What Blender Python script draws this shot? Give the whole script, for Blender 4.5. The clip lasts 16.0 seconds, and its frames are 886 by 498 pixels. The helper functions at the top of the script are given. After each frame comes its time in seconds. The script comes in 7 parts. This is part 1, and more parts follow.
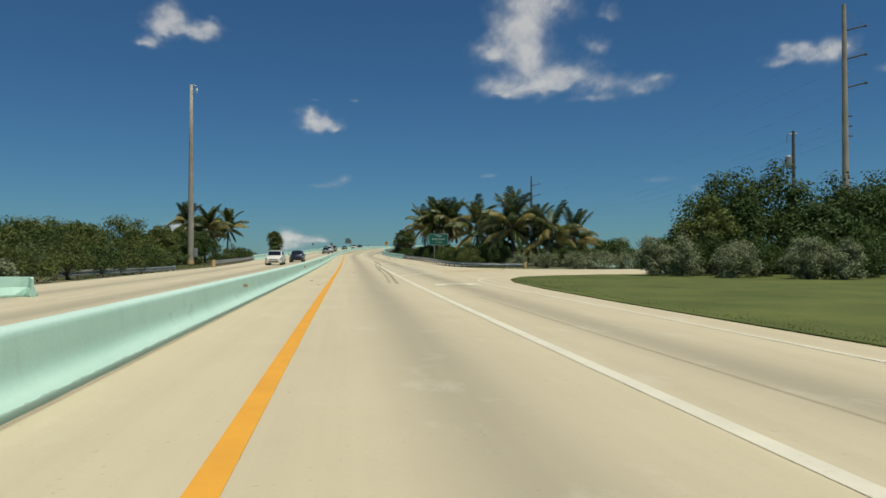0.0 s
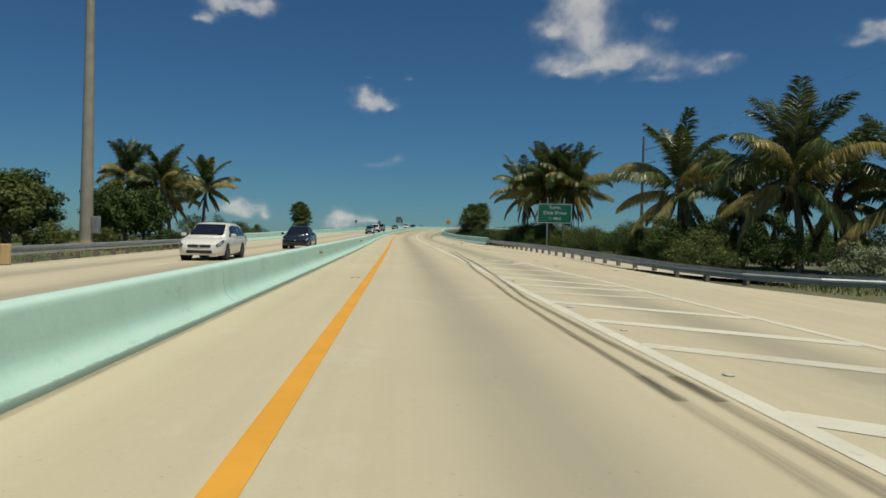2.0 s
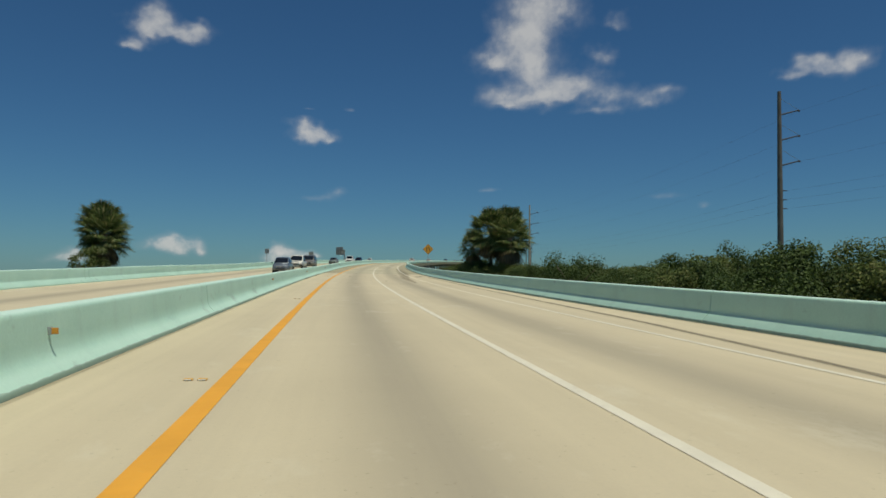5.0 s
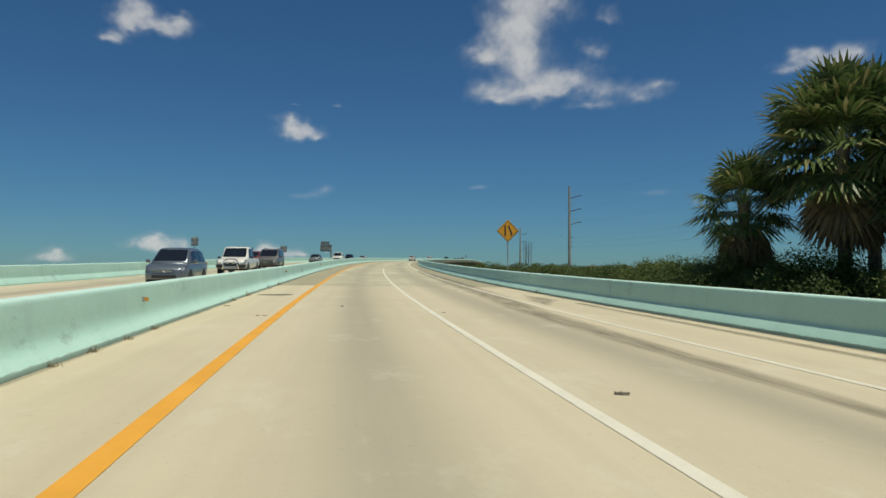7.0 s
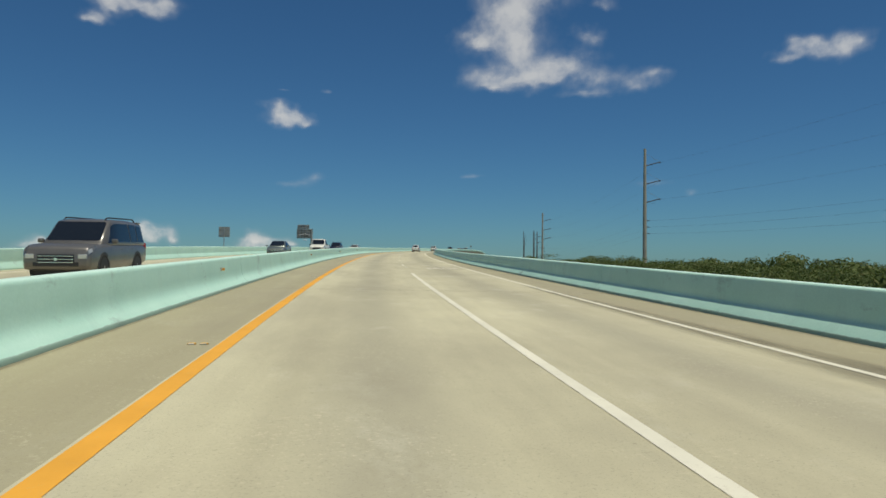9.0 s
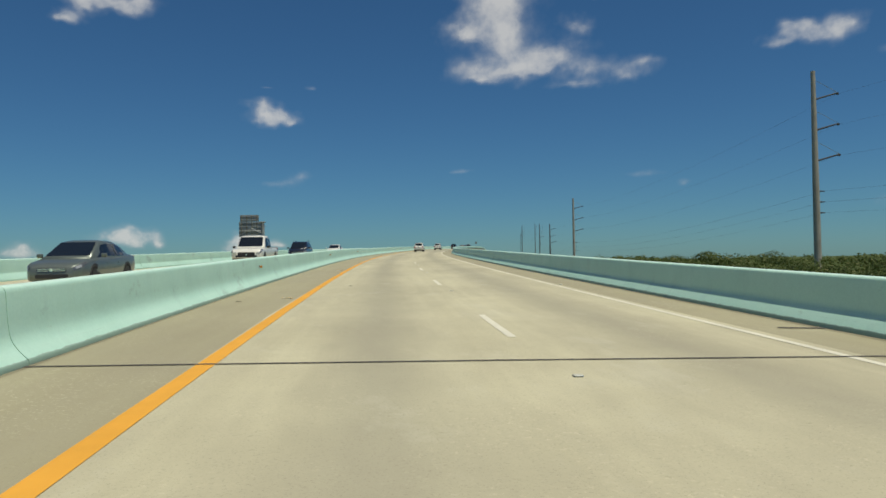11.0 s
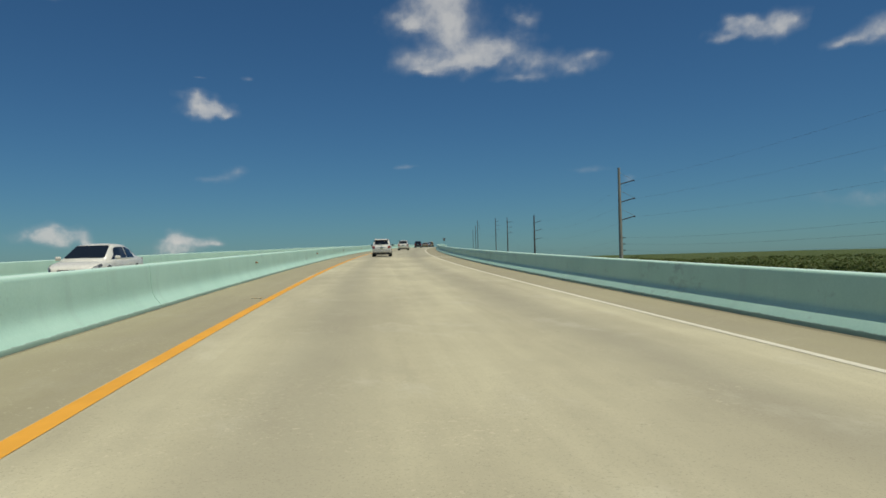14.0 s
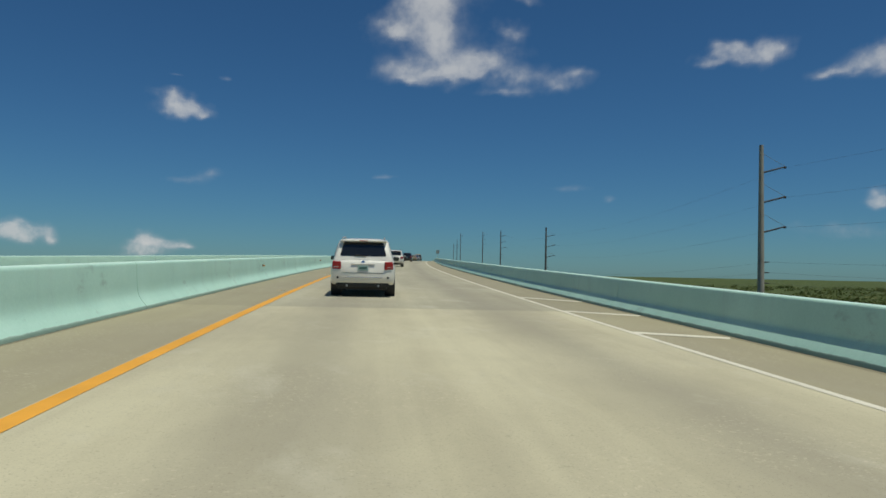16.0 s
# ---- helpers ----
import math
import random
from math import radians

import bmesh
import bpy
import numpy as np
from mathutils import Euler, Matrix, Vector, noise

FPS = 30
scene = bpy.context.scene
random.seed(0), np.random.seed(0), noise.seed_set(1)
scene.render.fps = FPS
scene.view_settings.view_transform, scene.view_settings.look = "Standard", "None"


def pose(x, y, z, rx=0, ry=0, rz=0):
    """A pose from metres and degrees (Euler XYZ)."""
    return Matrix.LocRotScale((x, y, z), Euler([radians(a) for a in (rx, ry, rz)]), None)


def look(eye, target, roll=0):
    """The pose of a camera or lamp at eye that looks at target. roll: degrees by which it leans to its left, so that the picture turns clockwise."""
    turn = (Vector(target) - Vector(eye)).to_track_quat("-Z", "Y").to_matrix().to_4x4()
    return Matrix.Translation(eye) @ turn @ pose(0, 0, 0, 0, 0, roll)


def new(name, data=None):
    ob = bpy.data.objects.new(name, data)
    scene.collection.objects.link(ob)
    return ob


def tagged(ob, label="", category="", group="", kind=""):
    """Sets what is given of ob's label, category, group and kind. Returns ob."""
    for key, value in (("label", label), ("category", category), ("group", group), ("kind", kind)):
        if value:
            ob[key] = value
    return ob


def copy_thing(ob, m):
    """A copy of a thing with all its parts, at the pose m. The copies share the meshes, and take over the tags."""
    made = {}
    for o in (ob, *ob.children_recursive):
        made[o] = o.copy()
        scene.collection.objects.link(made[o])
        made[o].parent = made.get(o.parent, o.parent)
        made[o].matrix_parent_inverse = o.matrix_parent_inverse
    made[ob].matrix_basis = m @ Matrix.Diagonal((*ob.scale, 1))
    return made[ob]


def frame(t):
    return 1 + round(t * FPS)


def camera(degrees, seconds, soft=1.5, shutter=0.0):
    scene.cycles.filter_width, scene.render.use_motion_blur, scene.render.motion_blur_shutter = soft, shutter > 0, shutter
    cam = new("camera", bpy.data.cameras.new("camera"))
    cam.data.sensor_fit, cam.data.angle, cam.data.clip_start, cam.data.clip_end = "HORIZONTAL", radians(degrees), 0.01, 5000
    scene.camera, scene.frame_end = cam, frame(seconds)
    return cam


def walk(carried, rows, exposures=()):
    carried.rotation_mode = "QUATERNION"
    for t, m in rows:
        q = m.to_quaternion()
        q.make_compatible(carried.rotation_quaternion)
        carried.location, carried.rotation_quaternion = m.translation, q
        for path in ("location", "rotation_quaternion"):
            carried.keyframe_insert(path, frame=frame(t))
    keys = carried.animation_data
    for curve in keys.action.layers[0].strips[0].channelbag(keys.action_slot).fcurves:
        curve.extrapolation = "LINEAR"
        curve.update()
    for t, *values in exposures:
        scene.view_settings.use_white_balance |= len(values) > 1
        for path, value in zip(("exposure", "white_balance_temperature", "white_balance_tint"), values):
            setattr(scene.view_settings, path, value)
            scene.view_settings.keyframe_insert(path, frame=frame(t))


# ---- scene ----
import colorsys
import itertools

# ---------------------------------------------------------------- the road's line
# Knots every 40 m along the yellow median line: curvature (1e-4 / m, right positive), grade (%), cross fall (%).
KNOTS = [-20 + 40 * k for k in range(24)]
CURVE = [4.5, 2.2, -0.3, -2.2, 3.6, 9.1, 8.3, 7.8, 7.8, 10.1, 7.9, 8.5, 6.8, 3.8, 0.7, -1.7, -2.9, -3.2, -2.3, -1.3, -0.3, 0, 0, 0]
GRADE = [0.6, 0.87, 1.45, 1.48, 1.71, 2.19, 3.0, 2.75, 2.6, 2.23, 2.39, 2.46, 2.31, 2.1, 1.87, 1.47, 0.88, 0.21, -0.4, -1.0, -1.5, -2, -2, -2]
FALL = [1.24, 1.45, 0.58, 0.04, 0.56, 0.8, 0.71, 1.09, 0.71, 0.53, 0.65, 0.18, 0.11, 0.07, 0.05, 0.03, 0.02, 0.02, 0, 0, 0, 0, 0, 0]
STEP = 4.0
SS = np.arange(-20, 901, STEP)


def integrate():
    head = np.cumsum(np.interp(SS, KNOTS, CURVE) * 1e-4) * STEP
    head -= np.interp(0, SS, head)
    rise = np.cumsum(np.interp(SS, KNOTS, GRADE) * 1e-2) * STEP
    rise -= np.interp(0, SS, rise)
    px, py = np.cumsum(np.sin(head)) * STEP, np.cumsum(np.cos(head)) * STEP
    return px - np.interp(0, SS, px), py - np.interp(0, SS, py), rise, head, np.interp(SS, KNOTS, FALL) * 1e-2


LX, LY, LZ, LHEAD, LFALL = integrate()


def heading(s):
    return float(np.interp(s, SS, LHEAD))


def crown(s):
    """Fall of the oncoming carriageway away from the median."""
    return np.interp(s, [110, 170], [0.023, 0.0])


def far_edge(s):
    """Foot of the parapet and rail along the oncoming carriageway."""
    return float(np.interp(s, [55, 72, 118, 165, 200], [-12.4, -11.9, -14.1, -12.7, -12.0]))


def at(s, d, h=0.0):
    """World point at s metres along the road, d metres right of the yellow line, h above the deck."""
    if s < -20:
        over = s + 20
        a = at(-20, d, h)
        th = heading(-20)
        return Vector((a.x + math.sin(th) * over, a.y + math.cos(th) * over, a.z + over * 0.006))
    th = heading(s)
    dd = max(-16.0, min(22.0, d))
    return Vector((np.interp(s, SS, LX) + math.cos(th) * d, np.interp(s, SS, LY) - math.sin(th) * d,
                   np.interp(s, SS, LZ) - np.interp(s, SS, LFALL) * dd - crown(s) * max(0.0, -2.75 - dd) + h))


def placed(s, d, h=0.0, turn=0.0):
    """Pose on the road: local y looks along the road, turned clockwise by turn degrees."""
    p = at(s, d, h)
    return pose(p.x, p.y, p.z, 0, 0, -math.degrees(heading(s)) - turn)


def sloped(s, d, h=0.0, turn=0.0):
    """As placed(), tilted with the road's grade."""
    a, b = at(s - 2, d), at(s + 2, d)
    up = math.degrees(math.atan2(b.z - a.z, 4.0))
    return placed(s, d, h) @ pose(0, 0, 0, up, 0, 0) @ pose(0, 0, 0, 0, 0, -turn)


# ---------------------------------------------------------------- camera and walk
EYE = 1.283
cam = camera(64.0, 16.0, 1.6)
# seconds, metres along the road, metres right of the yellow line, yaw right, pitch up, roll
DRIVE = [
    (0.0, 0.0, 0.75, 7.97, 0.90, 0.08), (0.2, 4.6, 0.76, 8.22, 0.78, -1.48), (0.5, 11.6, 0.77, 8.88, 1.10, -1.70),
    (0.7, 16.3, 0.75, 6.64, 2.52, 0.04), (1.0, 23.3, 0.72, 6.78, 1.07, 1.16), (1.2, 27.9, 0.74, 5.75, 0.30, 0.21),
    (1.5, 34.9, 0.78, 3.55, 0.70, -0.38), (1.7, 39.5, 0.80, 3.14, 1.13, -2.51), (2.0, 46.5, 0.84, 3.90, -0.57, -1.35),
    (2.2, 51.1, 0.86, 3.52, -0.50, 0.17), (2.5, 58.1, 0.88, 3.41, -0.69, -0.07), (3.0, 69.7, 0.95, 4.49, -0.11, -0.39),
    (3.2, 74.3, 0.99, 3.96, -0.57, -1.32), (3.5, 81.3, 1.04, 2.51, 0.92, 3.28), (3.7, 85.9, 1.06, 5.69, 2.20, 0.27),
    (4.0, 92.9, 1.10, 8.11, 2.73, -0.96), (4.2, 97.5, 1.10, 8.95, 2.54, -1.87), (4.5, 104.4, 1.10, 8.56, 2.13, -1.52),
    (4.7, 109.0, 1.13, 8.21, 2.30, -0.65), (5.4, 125.2, 1.24, 8.82, 2.13, -0.70), (6.1, 141.3, 1.35, 9.44, 1.96, -0.75),
    (6.8, 157.4, 1.46, 10.05, 1.79, -0.80), (7.0, 162.0, 1.49, 9.47, 2.12, -0.24), (7.2, 166.6, 1.49, 8.68, 3.23, 0.45),
    (7.5, 173.5, 1.50, 8.67, 3.54, 0.03), (7.7, 178.1, 1.50, 10.23, 2.86, 0.20), (8.0, 184.9, 1.51, 11.41, 2.00, -1.87),
    (8.2, 189.5, 1.54, 9.73, 1.75, -1.22), (8.9, 205.6, 1.63, 10.21, 1.38, -0.63), (9.6, 221.7, 1.71, 10.70, 1.01, -0.05),
    (10.3, 238.0, 1.80, 11.18, 0.64, 0.54), (10.5, 242.7, 1.83, 10.40, 2.04, 0.60), (10.7, 247.3, 1.83, 10.19, 0.04, 1.12),
    (11.0, 254.3, 1.84, 11.08, 1.08, 1.04), (11.2, 259.0, 1.86, 11.82, 1.84, -2.34), (11.5, 266.0, 1.89, 11.50, 1.15, 2.68),
    (11.7, 270.7, 1.90, 11.57, 2.06, 3.31), (12.0, 277.7, 1.92, 12.46, 2.21, 1.14), (12.2, 282.4, 1.96, 12.78, 2.12, 1.26),
    (12.5, 289.5, 2.01, 14.47, 2.14, -5.31), (12.7, 294.3, 2.11, 14.57, 2.15, -3.86), (13.0, 301.4, 2.25, 11.99, 1.28, 4.89),
    (13.2, 306.2, 2.26, 12.82, 0.75, 4.13), (13.5, 313.3, 2.28, 13.70, 0.61, 3.31), (13.7, 318.1, 2.30, 14.60, 0.70, 2.27),
    (14.0, 325.2, 2.32, 15.66, 0.78, 1.46), (14.2, 330.0, 2.34, 15.94, -0.13, 1.16), (14.5, 337.2, 2.38, 15.87, 1.32, -0.07),
    (14.7, 342.0, 2.40, 16.28, 1.61, -1.80), (15.0, 349.3, 2.42, 16.34, 2.11, -0.03), (15.2, 354.1, 2.44, 16.60, 1.98, -0.34),
    (15.5, 361.4, 2.47, 16.75, 1.41, -0.48), (15.7, 366.3, 2.49, 16.68, 1.95, 0.11), (16.0, 373.6, 2.53, 17.75, 1.87, -1.07),
]
ROWS = []
for t, s, u, yaw, pit, rol in DRIVE:
    p = at(s, u, EYE)
    ROWS.append((t, pose(p.x, p.y, p.z, 90 + pit, rol, -yaw)))
walk(cam, ROWS, [(0.0, -0.28, 6500, 10), (1.5, -0.26, 6500, 10), (2.0, -0.42, 6500, 10), (3.0, -0.5, 6500, 10), (4.5, -0.48, 6500, 10), (7.0, -0.28, 6450, 10), (8.0, -0.27, 6400, 10), (10.5, -0.26, 6500, 10), (13.0, -0.38, 6500, 10), (15.0, -0.4, 6450, 10), (15.5, -0.42, 6350, 10), (16.0, -0.45, 6200, 10)])

# ---------------------------------------------------------------- sky and sun
world = bpy.data.worlds.new("sky")
scene.world = world
world.use_nodes = True
wn = world.node_tree
sky = wn.nodes.new("ShaderNodeTexSky")
sky.sky_type, sky.sun_disc = "NISHITA", False
sky.sun_elevation, sky.sun_rotation = radians(72), radians(149)
sky.altitude = 400
sky.air_density, sky.dust_density, sky.ozone_density = 1.0, 0.25, 3.0
tone = wn.nodes.new("ShaderNodeMix")
tone.data_type, tone.blend_type = "RGBA", "MULTIPLY"
tone.inputs[0].default_value, tone.inputs[7].default_value = 1.0, (0.465, 0.865, 1.12, 1)
wn.links.new(sky.outputs[0], tone.inputs[6])
wn.links.new(tone.outputs[2], wn.nodes["Background"].inputs[0])
wn.nodes["Background"].inputs[1].default_value = 0.06
sun = new("sun", bpy.data.lights.new("sun", "SUN"))
sun.data.energy, sun.data.angle, sun.data.color = 4.7, radians(0.53), (0.98, 0.95, 0.80)
az, el = radians(149), radians(72)
sun.matrix_world = look((0, 0, 0), (-math.sin(az) * math.cos(el), -math.cos(az) * math.cos(el), -math.sin(el)))


# ---------------------------------------------------------------- materials
class Nodes:
    def __init__(self, name):
        self.m = bpy.data.materials.new(name)
        self.m.use_nodes = True
        self.t = self.m.node_tree
        self.b = self.t.nodes["Principled BSDF"]

    def add(self, kind, **kw):
        n = self.t.nodes.new("ShaderNode" + kind)
        for k, v in kw.items():
            n.inputs[k.replace("_", " ")].default_value = v
        return n

    def link(self, a, b):
        self.t.links.new(a, b)

    def noise(self, scale, detail=4.0, vec=None, rough=0.6):
        n = self.add("TexNoise", Scale=scale, Detail=detail, Roughness=rough)
        if vec is not None:
            self.link(vec, n.inputs["Vector"])
        return n.outputs["Fac"]

    def ramp(self, fac, stops):
        r = self.add("ValToRGB")
        e = r.color_ramp.elements
        while len(e) < len(stops):
            e.new(0.5)
        for el_, (pos, col) in zip(e, stops):
            el_.position, el_.color = pos, (*col, 1) if len(col) == 3 else col
        self.link(fac, r.inputs[0])
        return r.outputs[0]

    def mix(self, fac, a, b, kind="MIX"):
        n = self.t.nodes.new("ShaderNodeMix")
        n.data_type, n.blend_type = "RGBA", kind
        for sock, v in ((n.inputs[0], fac), (n.inputs[6], a), (n.inputs[7], b)):
            if isinstance(v, bpy.types.NodeSocket):
                self.link(v, sock)
            elif isinstance(v, (int, float)):
                sock.default_value = v
            else:
                sock.default_value = (*v, 1)
        return n.outputs[2]

    def math(self, op, a, b=0.0, clamp=False):
        n = self.t.nodes.new("ShaderNodeMath")
        n.operation, n.use_clamp = op, clamp
        for sock, v in zip(n.inputs, (a, b)):
            if isinstance(v, bpy.types.NodeSocket):
                self.link(v, sock)
            else:
                sock.default_value = v
        return n.outputs[0]

    def where(self):
        return self.add("NewGeometry").outputs["Position"]

    def scaled(self, vec, sx, sy, sz):
        n = self.add("Mapping", Scale=(sx, sy, sz))
        self.link(vec, n.inputs["Vector"])
        return n.outputs[0]

    def bump(self, height, strength, dist=0.02):
        n = self.add("Bump", Strength=strength, Distance=dist)
        self.link(height, n.inputs["Height"])
        self.link(n.outputs[0], self.b.inputs["Normal"])

    def done(self, colour, rough, metal=0.0, spec=0.5):
        for sock, v in ((self.b.inputs["Base Color"], colour), (self.b.inputs["Roughness"], rough)):
            if isinstance(v, bpy.types.NodeSocket):
                self.link(v, sock)
            elif isinstance(v, (int, float)):
                sock.default_value = v
            else:
                sock.default_value = (*v, 1)
        self.b.inputs["Metallic"].default_value = metal
        self.b.inputs["Specular IOR Level"].default_value = spec
        return self.m


def grained(name, a, b, scale=3.0, rough=0.7, metal=0.0, bump=0.15, fine=40.0, spec=0.4, dist=0.02):
    """Two colours mixed at two scales, with a fine relief."""
    n = Nodes(name)
    p = n.where()
    mixed = n.math("ADD", n.math("MULTIPLY", n.noise(scale, 5, p), 0.65), n.math("MULTIPLY", n.noise(fine, 3, p), 0.35))
    n.bump(n.noise(fine, 4, p), bump, dist)
    return n.done(n.ramp(mixed, [(0.35, a), (0.65, b)]), rough, metal, spec)


def deck_material(name, light, dark, mottle, oil, shoulder=0.0):
    """Concrete deck: UV is metres across and along."""
    n = Nodes(name)
    uv = n.add("UVMap").outputs[0]
    p = n.where()
    sep = n.add("SeparateXYZ")
    n.link(uv, sep.inputs[0])
    streak = n.noise(1.0, 5, n.scaled(uv, 1.6, 0.035, 1))
    blot = n.noise(0.22, 6, p, 0.65)
    fine = n.noise(28.0, 5, p, 0.75)
    f = n.math("ADD", n.math("MULTIPLY", streak, 0.45), n.math("ADD", n.math("MULTIPLY", blot, mottle), n.math("MULTIPLY", fine, 0.28)))
    col = n.ramp(f, [(0.3, dark), (0.7, light)])
    # oil drip down the middle of each lane
    strip = None
    for c in (1.85, 5.5, -6.0, -9.4):
        q = n.math("DIVIDE", n.math("SUBTRACT", sep.outputs[0], c), 0.62)
        one = n.math("POWER", 2.718, n.math("MULTIPLY", n.math("MULTIPLY", q, q), -1.0))
        strip = one if strip is None else n.math("ADD", strip, one)
    fac = n.math("MULTIPLY", strip, n.math("MULTIPLY", n.math("ADD", streak, 0.15), oil), True)
    col = n.mix(fac, col, (0.16, 0.145, 0.12))
    worn = n.ramp(n.noise(0.9, 6, n.scaled(p, 1, 0.5, 1), 0.7), [(0.56, (0, 0, 0)), (0.68, (1, 1, 1))])
    col = n.mix(n.math("MULTIPLY", worn, 0.28), col, (0.66, 0.62, 0.48))
    speck = n.ramp(n.noise(14.0, 3, p, 0.6), [(0.66, (0, 0, 0)), (0.74, (1, 1, 1))])
    col = n.mix(n.math("MULTIPLY", speck, 0.35), col, (0.2, 0.175, 0.12))
    if shoulder:
        edge = n.math("ADD", sep.outputs[0], n.math("MULTIPLY", n.math("SUBTRACT", streak, 0.5), 0.3))
        off = n.math("ADD", n.math("LESS_THAN", edge, -0.12), n.math("GREATER_THAN", edge, 7.28))
        oncoming = n.math("GREATER_THAN", edge, -2.5)
        col = n.mix(n.math("MULTIPLY", n.math("MULTIPLY", off, oncoming), shoulder), col, (0.255, 0.222, 0.13))
        slabs = n.noise(1.0, 4, n.scaled(uv, 0.42, 0.11, 1), 0.7)
        col = n.mix(n.math("MULTIPLY", n.ramp(slabs, [(0.42, (0, 0, 0)), (0.62, (1, 1, 1))]), 0.38), col, (0.30, 0.265, 0.19))
        pits = n.noise(55.0, 2, p, 0.6)
        col = n.mix(n.math("MULTIPLY", n.ramp(pits, [(0.58, (0, 0, 0)), (0.7, (1, 1, 1))]), 0.4), col, (0.22, 0.19, 0.14))
        chips = n.ramp(n.noise(21.0, 4, p, 0.75), [(0.57, (0, 0, 0)), (0.64, (1, 1, 1))])
        patchy = n.ramp(n.noise(0.7, 3, p), [(0.42, (0, 0, 0)), (0.6, (1, 1, 1))])
        col = n.mix(n.math("MULTIPLY", n.math("MULTIPLY", chips, patchy), 0.4), col, (0.68, 0.60, 0.42))
    n.bump(fine, 0.25, 0.01)
    return n.done(col, n.ramp(fine, [(0.3, (0.68,) * 3), (0.7, (0.9,) * 3)]), 0, 0.3)


def paint_teal():
    n = Nodes("teal_paint")
    uv = n.add("UVMap").outputs[0]
    p = n.where()
    big = n.noise(0.55, 5, p, 0.65)
    drip = n.noise(1.0, 4, n.scaled(uv, 0.35, 1.7, 1))
    fine = n.noise(24.0, 4, p)
    col = n.ramp(n.math("ADD", n.math("MULTIPLY", big, 0.6), n.math("MULTIPLY", fine, 0.4)),
                 [(0.32, (0.41, 0.635, 0.52)), (0.68, (0.51, 0.735, 0.61))])
    scuff = n.ramp(n.noise(0.55, 8, n.scaled(p, 1, 1, 2.2), 0.75), [(0.59, (0, 0, 0)), (0.7, (1, 1, 1))])
    col = n.mix(n.math("MULTIPLY", scuff, 0.5), col, (0.19, 0.23, 0.20))
    tyre = n.ramp(n.noise(1.0, 7, n.scaled(uv, 9.0, 0.12, 1), 0.8), [(0.64, (0, 0, 0)), (0.72, (1, 1, 1))])
    col = n.mix(n.math("MULTIPLY", tyre, 0.35), col, (0.17, 0.19, 0.165))
    col = n.mix(n.math("MULTIPLY", n.ramp(drip, [(0.55, (0, 0, 0)), (0.8, (1, 1, 1))]), 0.3), col, (0.30, 0.40, 0.36))
    sp = n.add("SeparateXYZ")
    n.link(uv, sp.inputs[0])
    foot = n.math("LESS_THAN", n.math("ADD", sp.outputs[0], n.math("MULTIPLY", n.noise(3.5, 6, p, 0.7), 0.08)), 0.215)
    col = n.mix(n.math("MULTIPLY", foot, 0.55), col, (0.12, 0.145, 0.10))
    # Sunlight on the wall tops painted in: upward faces mixed unevenly towards near-white.
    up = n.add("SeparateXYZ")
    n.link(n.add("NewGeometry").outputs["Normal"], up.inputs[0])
    sunlit_top = n.math("MULTIPLY", n.math("SUBTRACT", up.outputs[2], 0.55), n.math("ADD", n.noise(2.2, 5, p), 0.6), True)
    col = n.mix(sunlit_top, col, (0.70, 0.84, 0.74))
    n.bump(n.math("ADD", n.noise(6.0, 3, p), n.math("MULTIPLY", fine, 0.25)), 0.1, 0.02)
    return n.done(col, 0.62, 0, 0.4)


def marking(name, a, wear, wearcol):
    n = Nodes(name)
    p = n.where()
    col = n.ramp(n.noise(1.2, 5, p), [(0.3, tuple(c * 0.86 for c in a)), (0.7, a)])
    w = n.ramp(n.noise(9.0, 8, p, 0.8), [(wear, (0, 0, 0)), (wear + 0.16, (1, 1, 1))])
    col = n.mix(n.math("MULTIPLY", w, 0.75), col, wearcol)
    n.bump(n.noise(60, 3, p), 0.2, 0.005)
    return n.done(col, 0.7, 0, 0.3)


def foliage(name, dark, light, dry=None, rough=0.6, trans=0.25, spec=0.2):
    n = Nodes(name)
    rnd = n.add("NewGeometry").outputs["Random Per Island"]
    stops = [(0.0, dark), (0.75, light)] + ([(0.97, dry)] if dry else [])
    col = n.mix(0.35, n.ramp(rnd, stops), n.ramp(n.noise(0.6, 3, n.where()), [(0.35, dark), (0.65, light)]))
    m = n.done(col, rough, 0, spec)
    tr = n.add("BsdfTranslucent")
    n.link(col, tr.inputs["Color"])
    mix = n.add("MixShader", Fac=trans)
    n.link(n.b.outputs[0], mix.inputs[1])
    n.link(tr.outputs[0], mix.inputs[2])
    n.link(mix.outputs[0], n.t.nodes["Material Output"].inputs["Surface"])
    return m


def car_paint(name, col, metal=0.0, rough=0.28):
    n = Nodes(name)
    p = n.where()
    dust = n.noise(3.0, 5, p)
    c = n.ramp(dust, [(0.35, tuple(v * 0.9 for v in col)), (0.7, col)])
    m = n.done(c, n.ramp(n.noise(20, 4, p), [(0.3, (rough * 0.8,) * 3), (0.7, (rough * 1.3,) * 3)]), metal, 0.5)
    n.b.inputs["Coat Weight"].default_value = 0.6
    n.b.inputs["Coat Roughness"].default_value = 0.06
    return m


def plain(name, col, rough=0.5, metal=0.0, spec=0.5, emit=0.0):
    n = Nodes(name)
    p = n.where()
    c = n.ramp(n.noise(5.0, 4, p), [(0.3, tuple(v * 0.88 for v in col)), (0.7, col)])
    m = n.done(c, rough, metal, spec)
    if emit:
        n.b.inputs["Emission Color"].default_value = (*col, 1)
        n.b.inputs["Emission Strength"].default_value = emit
    return m


